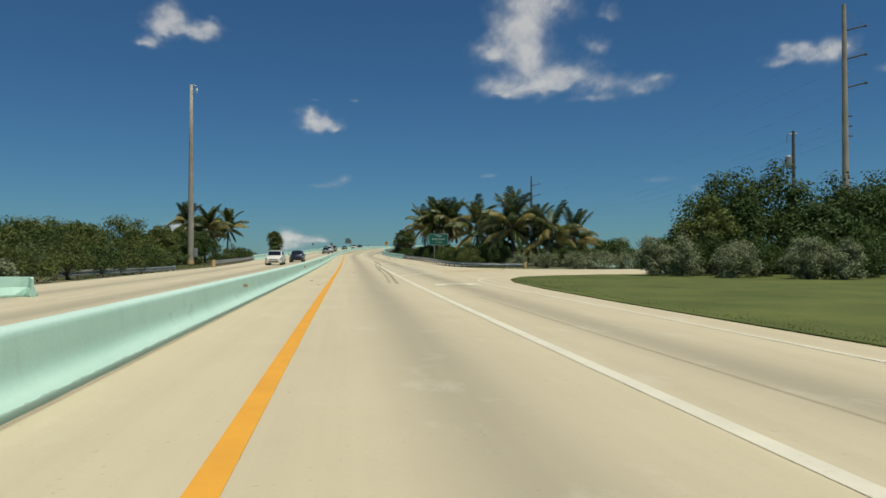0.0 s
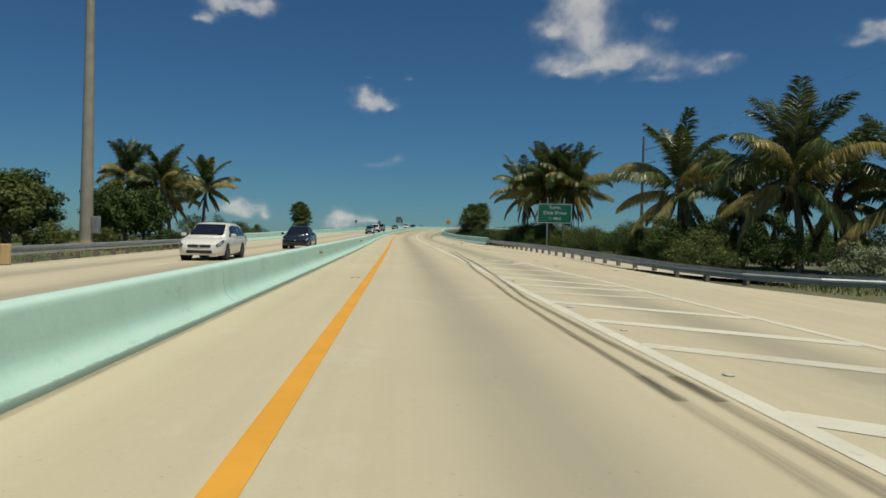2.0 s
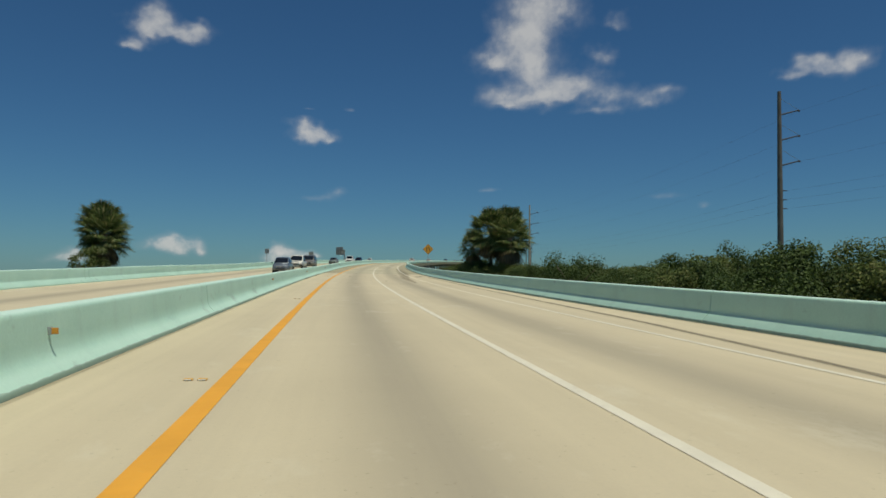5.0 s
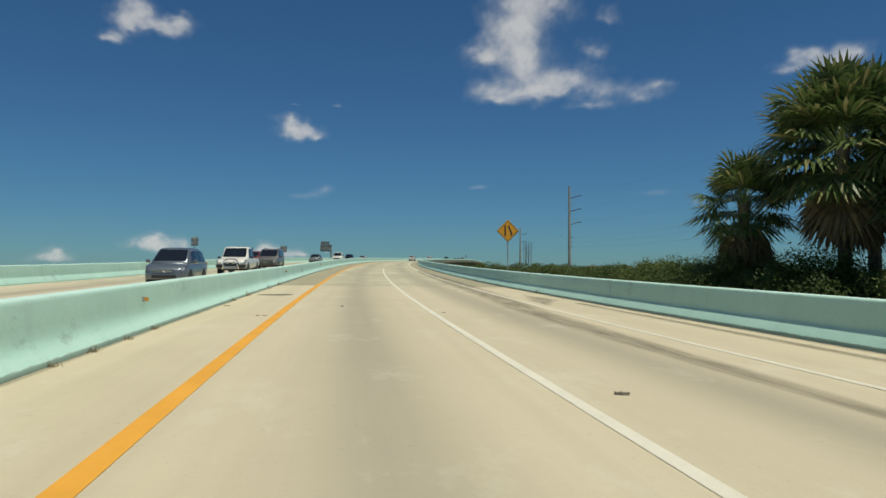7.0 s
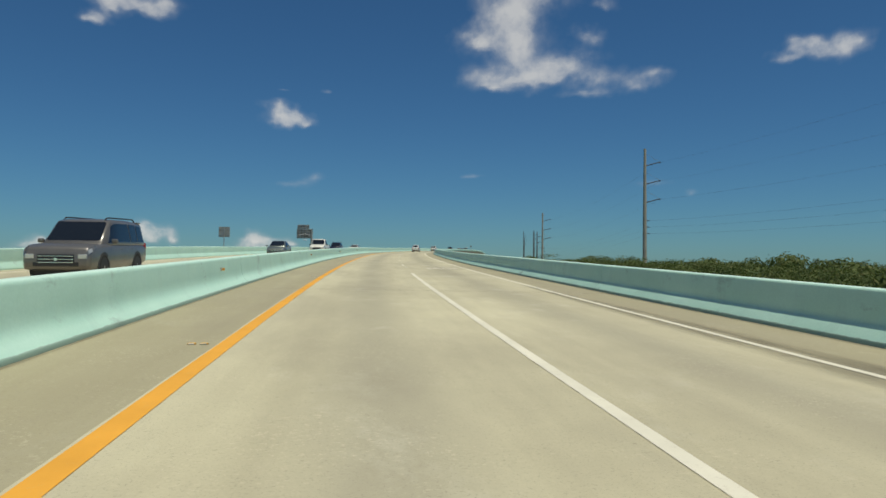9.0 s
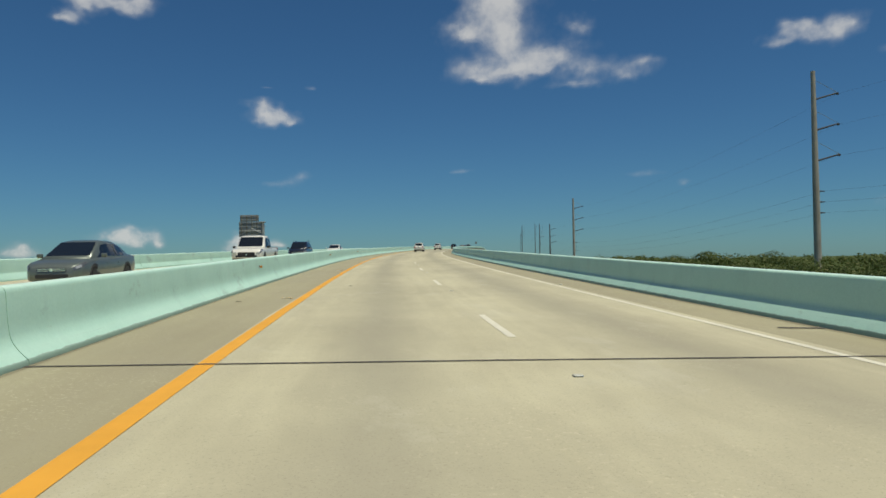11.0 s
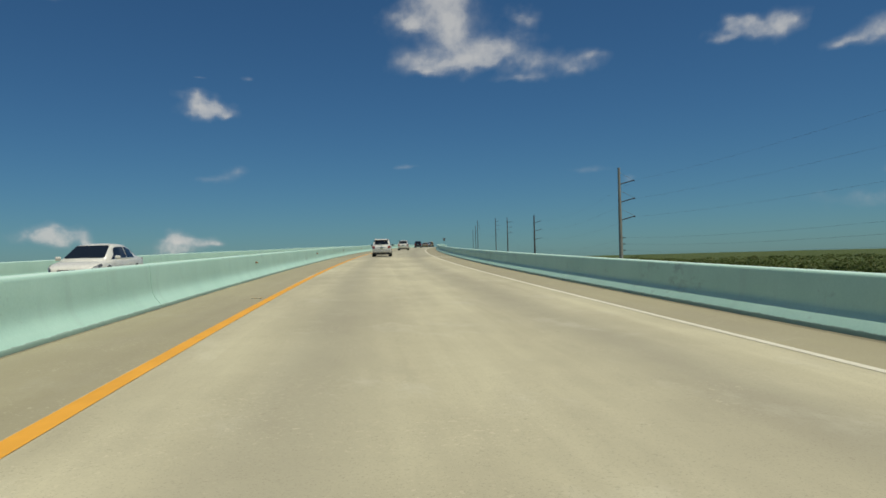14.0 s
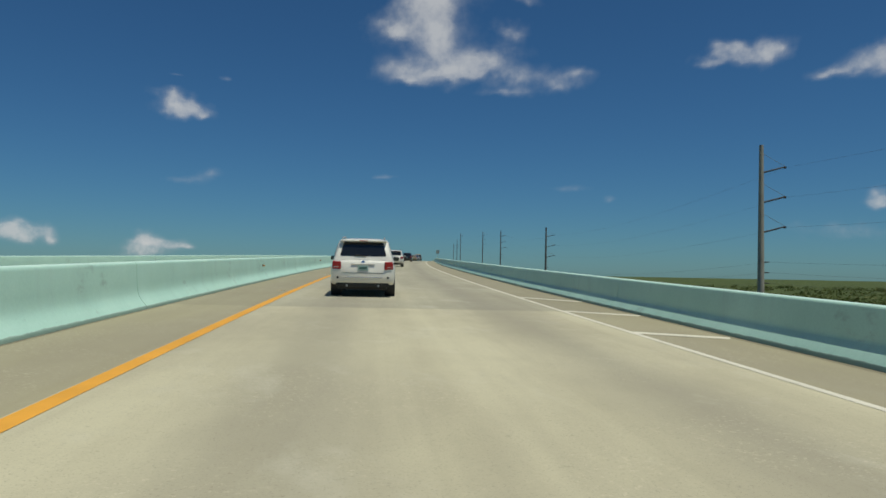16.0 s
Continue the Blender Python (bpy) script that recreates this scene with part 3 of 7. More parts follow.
ISLAND = [(-60, 9.15), (-20, 8.95), (0, 8.85), (10, 8.75), (18, 8.6), (26.7, 8.5), (33.3, 8.7), (36.8, 9.3), (40.6, 10.8), (43.2, 13.6),
          (45.2, 17), (46.5, 21), (47.6, 28), (48.5, 40), (49, 75), (-60, 75)]
def side_road():
    """The apron, a fine sheet that follows the fall of the carriageway."""
    rows = [8.8, 9.2, 9.6, 10.2, 10.8, 11.6, 12.5, 13.9, 15.5, 17.3, 19.3, 21.3, 24.5, 28, 34, 40, 57, 75]
    V, uv, F, w = [], [], [], 25
    for d in rows:
        a = float(np.interp(d, [8.8, 9.2, 9.6, 11.1, 13.9, 17.3, 21.3, 28, 40, 75], [33.5, 35.2, 37.2, 40.6, 43.1, 45.1, 46.4, 47.5, 48.4, 48.9]))
        b = float(np.interp(d, [8.8, 9.5, 10.2, 11.6, 14.5, 20, 29, 40, 75], [78, 76, 66, 61, 58.5, 57.5, 58.8, 59.5, 60.5]))
        for k in range(w):
            s = a + (b - a) * k / (w - 1)
            V.append(at(s, d, 0.0015))
            uv.append((d + 8.0, s))
    for r in range(len(rows) - 1):
        for k in range(w - 1):
            q = r * w + k
            F.append((q, q + w, q + w + 1, q + 1))
    ob = link_mesh("side_road", V, F, ROAD, None, "", False, uv)
    tagged(ob, "pale concrete side road joining at the bend", "road", kind="structure")


side_road()
patch("lawn", ISLAND, 0.03, TURF, "mown green grass island with sandy bare spots", "grass", 0.3)
for ring, nm in (([(16.1, 10.4), (16.5, 11.3), (16.2, 12.6), (15.8, 13.4), (15.5, 12.2), (15.7, 11.1)], 0), ([(24.6, 11.2), (25.4, 12.4), (24.9, 13.9), (24.1, 13.2), (24.2, 11.9)], 1),
                 ([(68, 13.0), (71, 11.3), (76, 10.2), (84, 10.15), (95, 10.25), (104, 10.4), (119, 10.65), (119, 12.2), (113, 13.0), (104, 13.6), (95, 14.0), (86, 13.8), (76, 12.6), (70, 14.0)], 2)):
    patch("sand_patch", ring, 0.04 if nm < 2 else -0.015, SAND, "bare pale sand in the grass", "sand")

strip("turn_edge_line", [(-60, 7.7), (-20, 7.65), (0, 7.6), (12, 7.6), (20, 7.5), (28, 7.2), (32, 7.15), (34.5, 7.2), (36.5, 7.55), (38.5, 8.2), (40.5, 9.1), (41.8, 10.2)],
      0.12, WHITE, "thin solid white painted edge line curving away")
strip("construction_joint", [(-60, 5.0), (4, 5.0), (13, 4.95), (22, 4.9)], 0.09, FAINT, "dark tarred joint between slabs", "joint")

# the turn arrow on the slip lane
ARROW = [(29.9, 4.45), (31.0, 4.6), (31.6, 5.05), (31.75, 5.6), (31.7, 6.15), (32.15, 5.95), (31.5, 6.95), (30.25, 5.95), (31.05, 6.0), (31.15, 5.55), (30.95, 5.2), (30.45, 4.95), (29.9, 4.85)]
patch("turn_arrow", ARROW, 0.004, WHITE, "worn white painted turn arrow", "marking")
strip("gore_nose", [(41.1, 3.77), (41.56, 3.88), (42.37, 4.18), (43.36, 4.6), (44.47, 5.12), (45.7, 5.75), (47.2, 6.6)], lambda k: 0.26, WHITE, "thick worn white painted curve of the gore")
strip("gore_line", [(48.0, 7.1), (52, 6.95), (55.6, 6.87), (61.3, 6.78), (66.6, 6.7), (71.3, 6.5), (74.3, 6.48), (77.9, 6.4), (79.6, 5.55), (82.0, 4.48)], 0.17, WHITE, "white painted border of the gore")
for k, (a, b) in enumerate((((44.0, 3.75), (43.4, 4.5)), ((47.6, 3.7), (47.0, 6.4)), ((51.6, 3.7), (49.4, 6.75)), ((54.9, 3.75), (52.8, 6.85)), ((57.3, 3.75), (55.3, 6.8)),
                          ((60.1, 3.75), (58.0, 6.7)), ((62.3, 3.75), (61.2, 6.7)), ((64.5, 3.7), (63.2, 6.65)), ((67.5, 3.75), (64.6, 6.6)), ((69.9, 3.75), (67.7, 6.6)), ((72.7, 3.75), (71.1, 6.4)), ((77.0, 3.75), (75.3, 6.4)), ((79.4, 3.75), (78.8, 4.9)))):
    strip("gore_bar", [a, ((a[0] + b[0]) / 2, (a[1] + b[1]) / 2), b], 0.38 if k < 10 else 0.3, WHITE if k % 3 else FADED, "worn white painted chevron bar", "marking")
patch("gore_blot", [(79.85, 5.35), (79.15, 5.75), (78.5, 5.1), (78.9, 4.75)], 0.006, FADED, "blotted worn white paint in the gore", "marking")
patch("gore_blot", [(78.0, 6.45), (77.6, 6.75), (76.1, 5.7), (76.6, 5.6)], 0.006, WHITE, "blotted worn white paint in the gore", "marking")
strip("yellow_bar", [(73.6, 7.5), (72.9, 8.7)], 0.5, YFADED, "faded yellow painted hatching", "marking")
for a, b in (((50.2, 7.3), (57.0, 13.4)), ((51.3, 7.4), (51.6, 10.2)), ((52.4, 8.2), (54.5, 13.5)), ((54.3, 9.6), (57.8, 17.0)), ((48.6, 7.4), (51.5, 10.0))):
    strip("yellow_bar", [a, ((a[0] + b[0]) / 2 + 0.1, (a[1] + b[1]) / 2), b], 0.3, YFADED, "faded yellow painted hatching", "marking", 0.007)
strip("hatch_bar", [(390.6, 7.25), (389.6, 8.8)], 0.32, WHITE, "white painted diagonal bar on the shoulder", "marking")
strip("hatch_bar", [(385.9, 7.25), (385.2, 8.7)], 0.32, WHITE, "white painted diagonal bar on the shoulder", "marking")
strip("hatch_bar", [(396.0, 7.3), (394.4, 8.8)], 0.32, WHITE, "white painted diagonal bar on the shoulder", "marking")
strip("merge_arrow", [(253.7, 4.85), (252.8, 5.45), (251.7, 6.1)], lambda k: 0.35 - 0.28 * abs(k - 0.4), FADED, "worn white painted lane arrow", "marking")

# tyre marks, cracks, stains, joints across the deck
for pts, w in (([(31.5, 2.6), (34, 2.72), (40, 2.9), (46.7, 3.05), (53, 3.1)], 0.21), ([(31, 2.95), (36, 3.1), (43, 3.3), (53, 3.42)], 0.2),
               ([(52, 3.1), (57, 3.1), (61, 3.14), (65.5, 3.3), (71, 3.42), (75.7, 3.68), (80, 3.83), (84, 3.92), (91, 4.05), (92.4, 4.08)], 0.15),
               ([(52, 3.44), (55.5, 3.4), (60.7, 3.38), (65, 3.6), (70, 3.8), (75, 3.99), (80, 4.08), (85, 4.18), (91.4, 4.38), (92, 4.4)], 0.16),
               ([(98.5, 4.52), (98.75, 4.6), (99.0, 4.62)], 0.3), ([(98.6, 4.82), (98.8, 4.9), (99.1, 4.95)], 0.28), ([(93, 2.7), (93.9, 2.68)], 0.12)):
    strip("tyre_mark", pts, w, RUBBERSOFT if 0.135 < w < 0.2 else (FAINT if len(pts) > 4 else STAIN), "dark rubber skid mark on the concrete", "tyre mark", 0.007)
strip("tar_crack", [(191.4, 0.1), (192.2, 0.25), (193.2, 0.5)], 0.05, FAINT, "thin dark crack beside the yellow line", "crack", 0.007)
strip("tar_crack", [(93.9, 9.5), (96.5, 8.1), (98.4, 7.45), (101.4, 7.6), (106.9, 7.6), (111.8, 7.3), (113.1, 7.1), (114.4, 6.65), (116.6, 6.25), (118.5, 6.4), (120.2, 6.7), (121.5, 7.6), (125.5, 8.0), (133, 8.5), (140.7, 8.7), (160, 8.9), (184, 8.8)],
      0.27, RUBBERSOFT, "dark wandering tar line along the shoulder", "crack", 0.007)
strip("wet_stain", along(165, 232, lambda s: float(np.interp(s, [165, 180, 186, 194, 206, 232], [6.2, 6.35, 6.75, 7.0, 7.2, 7.0])), 2), lambda k: 0.1 + 1.3 * math.sin(math.pi * k) ** 0.7, STAIN,
      "long dark oily stain beside the edge line", "stain", 0.003)
strip("wet_stain", [(183.0, 7.6), (185.5, 8.1), (188.5, 8.2)], lambda k: 0.2 + 0.9 * math.sin(math.pi * k), STAIN, "dark oily stain on the shoulder", "stain", 0.003)
for s, a, b, w in ((196.0, -1.9, 8.9, 0.035), (262.2, -2.0, 8.4, 0.06), (452, -2.1, 8.8, 0.06), (228, -1.9, 8.6, 0.03), (162, -1.8, 9.4, 0.02)):
    strip("expansion_joint", [(s, a), (s - 0.2, (a + b) / 2), (s - 0.5, b)], w, JOINT, "narrow dark expansion joint across the deck", "joint", 0.008)
    strip("expansion_joint", [(s + 0.4, -12), (s + 0.2, -2.8)], w, JOINT, "narrow dark expansion joint across the deck", "joint", 0.008)


def slot(s, d0, d1):
    strip("scupper_slot", [(s, d0), (s - 0.15, d1)], 0.1, JOINT, "dark narrow drain slot in the shoulder", "drain", 0.009)


for s in (264.4, 288, 312, 240):
    slot(s, 7.75, 8.4)

g = bmesh.new()
bmesh.ops.create_circle(g, cap_ends=True, segments=28, radius=0.62)
bmesh.ops.scale(g, vec=(1, 1.0, 1), verts=g.verts)
patch_ob = part("repair_patch", g, RUBBER)
patch_ob.matrix_world = placed(187.7, -1.02, 0.006)
tagged(patch_ob, "round dark repair patch in the shoulder concrete", "patch", kind="structure")

# raised pavement markers
MARKERPALE = plain("pale_marker_body", (0.58, 0.54, 0.43), 0.5)
MARKERAMBER = plain("amber_marker_body", (0.72, 0.40, 0.06), 0.45)
def pavement_marker(m, tint, label, body=None):
    ob = thing("pavement_marker", label, "road marker", "raised pavement markers", m=m)
    bm = boxed(-0.05, 0.05, -0.045, 0.045, 0, 0.016, 0.008)
    part("base", bm, body or SIGNWHITE, ob)
    bm = boxed(-0.04, 0.04, -0.05, -0.043, 0.003, 0.013, 0.002)
    part("lens", bm, tint, ob)
    return ob


first = pavement_marker(placed(29.7, -0.42, 0.004), SIGNWHITE, "amber and white raised pavement marker beside the yellow line", MARKERAMBER)
for s in (47.6, 65.5, 88.3, 106.2, 124, 142, 160, 178.4, 196.4, 217, 235.4, 253.4, 271.4, 289.3, 307.2, 325, 343, 361, 379, 397, 415):
    for d in (-0.42, -0.27):
        copy_thing(first, placed(s, d, 0.004))
copy_thing(first, placed(29.7, -0.27, 0.004))
second = pavement_marker(placed(273.4, 3.75, 0.004), SIGNWHITE, "white raised pavement marker in the lane line", MARKERPALE)
for s, d in ((261.0, 3.75), (285.6, 3.75), (297.8, 3.75), (275.7, 7.32), (300, 7.3), (324, 7.36), (248.7, 3.75), (179.6, 3.95), (160, 3.8), (111.9, 3.82), (53.1, 4.0), (56.15, 3.95), (59.1, 3.9), (65.8, 3.95), (68.85, 3.92), (78.05, 3.95)):
    copy_thing(second, placed(s, d, 0.004))

# bits of debris on the concrete
def debris(s, d, size, seed):
    rng = random.Random(seed)
    bm = bmesh.new()
    n = 6
    top = [bm.verts.new((size * (k / (n - 1) - 0.5), size * 0.16 * rng.uniform(0.5, 1.4), 0.012 + 0.012 * rng.random())) for k in range(n)]
    low = [bm.verts.new((size * (k / (n - 1) - 0.5), -size * 0.16 * rng.uniform(0.5, 1.4), 0.002)) for k in range(n)]
    for k in range(n - 1):
        bm.faces.new((low[k], low[k + 1], top[k + 1], top[k]))
    bmesh.ops.solidify(bm, geom=bm.faces[:], thickness=0.006)
    ob = part("road_debris", bm, WOODPOST)
    ob.matrix_world = sloped(s, d, 0.008, rng.uniform(-50, 50))
    tagged(ob, "dry brown scrap lying on the concrete", "debris", "scraps on the road")


for k, (s, d, size) in enumerate(((181.4, -1.6, 0.16), (181.6, 1.41, 0.14), (168.7, 4.23, 0.15), (102.7, 4.2, 0.2), (75.1, 7.2, 0.22), (72.6, 8.9, 0.2), (80.4, 7.4, 0.18), (78.4, 5.9, 0.24), (80.7, 4.9, 0.14), (192.3, 6.05, 0.15), (270.5, -1.3, 0.12), (276.0, 0.9, 0.1), (33.5, -0.9, 0.12), (47.0, 1.1, 0.15))):
    debris(s, d, size, 900 + k)

# amber reflectors on the median wall
first = None
for k, s in enumerate((19.5, 45.1, 71.5, 97.6, 124.4, 150, 175.4, 201.3, 227, 252.6, 277.8, 303.2, 329, 354.5, 379.7, 405, 430, 456)):
    m = placed(s, foot_left(s) - 0.212, wall_height(s) * 0.66)
    if first is None:
        first = thing("barrier_reflector", "amber plastic reflector tab on the turquoise wall", "reflector", "reflectors on the median wall", m=m)
        part("bracket", boxed(-0.02, 0.03, -0.02, 0.02, -0.045, 0.045, 0.005), STEEL, first)
        part("reflector_face", boxed(0.02, 0.1, -0.012, 0.006, -0.035, 0.035, 0.006), AMBER, first, "amber reflecting face")
    else:
        copy_thing(first, m)


# ---------------------------------------------------------------- lettering
def lettering(body, size, m, material, parent, name="lettering", squash=1.0, label="", bold=0.0):
    cu = bpy.data.curves.new(name, "FONT")
    cu.body, cu.size, cu.align_x, cu.align_y, cu.space_character = body, size, "CENTER", "CENTER", 1.08
    cu.offset = bold
    tmp = bpy.data.objects.new(name, cu)
    scene.collection.objects.link(tmp)
    me = bpy.data.meshes.new_from_object(tmp)
    bpy.data.objects.remove(tmp)
    me.materials.clear()
    me.materials.append(material)
    ob = new(name, me)
    if parent is not None:
        ob.parent = parent
    ob.matrix_local = m @ Matrix.Diagonal((1, squash, 1, 1))
    if label:
        ob["label"] = label
    return ob


word = lettering("MERGE", 0.73, sloped(247.35, 5.4, 0.006), FADED, None, "road_word", 4.3, "", 0.02)
tagged(word, "worn white painted word on the lane reading MERGE", "marking", kind="structure")


# ---------------------------------------------------------------- guard rails
def guard_rail(path, label, sunk=((0, 0.0),), cap=False):
    """W-beam on posts through (s, d) points, the beam facing the road; sunk: (s, how far it sits below its usual height)."""
    def drop(s):
        return float(np.interp(s, [q[0] for q in sunk], [q[1] for q in sunk]))

    ob = thing("guard_rail", label, "guard rail")
    pts = []
    for (s0, d0), (s1, d1) in zip(path, path[1:]):
        k = max(1, int(round(math.hypot(s1 - s0, d1 - d0) / 1.0)))
        pts += [(s0 + (s1 - s0) * i / k, d0 + (d1 - d0) * i / k) for i in range(k)]
    pts.append(path[-1])
    prof = [(0.0, 0.40), (0.035, 0.43), (0.035, 0.48), (-0.035, 0.53), (-0.035, 0.58), (0.035, 0.63), (0.035, 0.69), (0.0, 0.72)]
    verts, faces = [], []
    w = len(prof) * 2
    for i, (s, d) in enumerate(pts):
        a, b = at(*pts[max(0, i - 1)]), at(*pts[min(len(pts) - 1, i + 1)])
        t = (b - a).normalized()
        out = Vector((t.y, -t.x, 0))
        p = at(s, d)
        ring = [p + out * o + Vector((0, 0, h)) for o, h in prof] + [p + out * (o + 0.006) + Vector((0, 0, h)) for o, h in reversed(prof)]
        ring = [q - Vector((0, 0, drop(s))) for q in ring]
        verts += ring
    for i in range(len(pts) - 1):
        for k in range(w):
            a, b = i * w + k, i * w + (k + 1) % w
            faces.append((a, b, b + w, a + w))
    link_mesh("beam", verts, faces, STEEL, ob, "galvanised corrugated steel beam")
    pm = None
    run = 0.0
    for i, (s, d) in enumerate(pts):
        if i % 2 == 0:
            p = at(s, d)
            a, b = at(*pts[max(0, i - 1)]), at(*pts[min(len(pts) - 1, i + 1)])
            t = (b - a).normalized()
            m = Matrix.Translation(p - Vector((0, 0, drop(s)))) @ pose(0, 0, 0, 0, 0, math.degrees(math.atan2(-t.x, t.y)))
            side = 1 if d > 0 else -1
            if pm is None:
                first_ = part("post", box(box(bmesh.new(), 0.12, 0.27, -0.08, 0.08, -0.7, 0.7, None, 0.008), 0.04, 0.12, -0.06, 0.06, 0.44, 0.68, None, 0.006), WOODPOST, ob, "weathered post with its spacer block")
                pm = first_.data
                q = first_
            else:
                q = new("post", pm)
                q.parent = ob
            q.matrix_local = m @ (Matrix.Diagonal((side, 1, 1, 1)))
    if cap:
        s, d = pts[0]
        p = at(s, d, -drop(s))
        end = part("end_terminal", boxed(-0.14, 0.14, -0.1, 0.1, 0.12, 0.8, 0.03), YFADED, ob, "faded yellow end plate")
        end.matrix_local = Matrix.Translation(p)
    return ob


guard_rail([(66.6, 17.6), (66.0, 15.4), (66.6, 13.2), (68.2, 11.6), (71, 10.85), (78, 10.5), (88, 10.35), (100, 10.3), (121, 10.15)],
           "galvanised steel guard rail on posts beside the sandy verge", ((64, 0.4), (72, 0.3), (85, 0.16), (121, 0.12)), True)
guard_rail([(70.6, -12.1), (80, -12.5), (95, -13.2), (118, -14.3)], "galvanised steel guard rail on posts along the oncoming road", ((70, 0.1), (118, 0.05)), True)
guard_rail([(44, -16.0), (50, -14.6), (56, -13.7), (62, -13.6)], "low galvanised guard rail beside the oncoming road", ((44, 0.34), (62, 0.38)))

# short turquoise walls at the side streets
def short_wall(name, path, height, label):
    ob = thing(name, label, "barrier")
    verts, faces = [], []
    prof = [(0.32, -0.3), (0.32, 0.07), (0.16, 0.3), (0.1, height), (-0.1, height), (-0.16, 0.3), (-0.32, 0.07), (-0.32, -0.3)]
    n = len(prof)
    for i, (s, d) in enumerate(path):
        a, b = at(*path[max(0, i - 1)]), at(*path[min(len(path) - 1, i + 1)])
        t = (b - a).normalized()
        out = Vector((t.y, -t.x, 0))
        k_ = 1.0 if i < len(path) - 2 or name != "island_wall" else (0.75 if i == len(path) - 2 else 0.25)
        verts += [at(s, d) + out * o * k_ + Vector((0, 0, h * (0.85 + 0.15 * k_))) for o, h in prof]
    for i in range(len(path) - 1):
        for k in range(n):
            a, b = i * n + k, i * n + (k + 1) % n
            faces.append((a, b, b + n, a + n))
    faces += [tuple(range(n)), tuple(range((len(path) - 1) * n, len(path) * n))[::-1]]
    uv = [(0.2 * k, i * 1.0) for i in range(len(path)) for k in range(n)]
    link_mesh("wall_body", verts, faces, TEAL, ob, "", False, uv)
    return ob


short_wall("island_wall", [(6, -13.4), (14, -12.6), (19, -11.6), (22, -10.4), (23.2, -9.4), (23.4, -8.9), (22.8, -8.6)], 0.62, "rounded end of a pale turquoise concrete wall")
short_wall("side_wall", [(62, 22), (62.5, 30), (63, 45), (63.5, 75)], 0.75, "pale turquoise concrete wall along the side road")


# ---------------------------------------------------------------- signs
def post(bm, x, y, z0, z1, r=0.04):
    return rod(bm, (x, y, z0), (x, y, z1), r, r, 10)


def guide_sign():
    ob = thing("road_sign", "green two-post road sign reading Yacht Club Drive", "road sign", m=pose(15.33, 109.08, 1.35, 0, 0, -16.7))
    w, z0, z1 = 1.53, 2.26, 4.04
    part("panel", boxed(-w, w, -0.02, 0.02, z0, z1, 0.012), SIGNGREEN, ob, "green reflective panel")
    bm = bmesh.new()
    t = 0.035
    for a in ((-w + 0.04, w - 0.04, z1 - 0.04 - t, z1 - 0.04), (-w + 0.04, w - 0.04, z0 + 0.04, z0 + 0.04 + t)):
        box(bm, a[0], a[1], -0.026, -0.021, a[2], a[3])
    for x in (-w + 0.04, w - 0.04 - t):
        box(bm, x, x + t, -0.026, -0.021, z0 + 0.04 + t, z1 - 0.04 - t)
    part("border", bm, SIGNWHITE, ob, "thin white border")
    up = pose(0, 0, 0, 90, 0, 0)
    for body, size, z in (("Yacht", 0.42, 3.68), ("Club Drive", 0.42, 3.2), ("\u00bd MILE", 0.33, 2.68)):
        lettering(body, size, Matrix.Translation((0, -0.03, z)) @ up, SIGNWHITE, ob, "lettering", 1.0, "white lettering")
    for x in (-0.66, 0.8):
        part("post", post(bmesh.new(), x, 0.07, -1.2, 4.55, 0.055), STEEL, ob)
    part("small_plate", boxed(-0.02, 0.42, 0.0, 0.015, 2.02, 2.24, 0.005), SIGNBACK, ob, "bare plate below the panel")


def diamond_sign():
    ob = thing("warning_sign", "amber diamond sign with black merging lines behind the wall", "road sign", m=placed(201.0, 10.15, 0, 2))
    m = pose(0, 0, 2.95, 0, 45, 0)
    part("panel", box(bmesh.new(), -0.45, 0.45, -0.012, 0.012, -0.45, 0.45, m, 0.01), SIGNYELLOW, ob, "amber reflective panel")
    bm = bmesh.new()
    for a in ((-0.42, 0.42, 0.4, 0.42), (-0.42, 0.42, -0.42, -0.4), (-0.42, -0.4, -0.4, 0.4), (0.4, 0.42, -0.4, 0.4)):
        box(bm, a[0], a[1], -0.018, -0.013, a[2], a[3], m)
    part("border", bm, SIGNBLACK, ob, "black border")
    part("lane_line", box(bmesh.new(), -0.2, -0.11, -0.018, -0.013, 2.66, 3.26), SIGNBLACK, ob, "straight black bar")
    bm = bmesh.new()
    xs = [(0.02, 3.26), (0.02, 3.13), (0.06, 3.03), (0.13, 2.9), (0.15, 2.8), (0.15, 2.66)]
    for (x0, z0), (x1, z1) in zip(xs, xs[1:]):
        v = [bm.verts.new(q) for q in ((x0, -0.018, z0), (x0 + 0.09, -0.018, z0), (x1 + 0.09, -0.018, z1), (x1, -0.018, z1))]
        bm.faces.new(v)
    part("merge_line", bm, SIGNBLACK, ob, "bent black bar")
    part("post", post(bmesh.new(), 0, 0.05, -0.5, 2.95, 0.035), STEEL, ob)


def sign_from_behind(s, d, h, w, hh, label):
    ob = thing("road_sign", label, "road sign", m=placed(s, d, 0, 0))
    part("panel", boxed(-w / 2, w / 2, 0.0, 0.02, h - hh / 2, h + hh / 2, 0.006), SIGNBACK, ob, "bare metal back")
    for z in (h - hh * 0.28, h + hh * 0.28):
        part("stiffener", boxed(-w * 0.46, w * 0.46, -0.035, -0.002, z - 0.03, z + 0.03, 0.004), STEEL, ob)
    part("post", post(bmesh.new(), 0, -0.05, 0.0, h + hh / 2, 0.04), STEEL, ob)


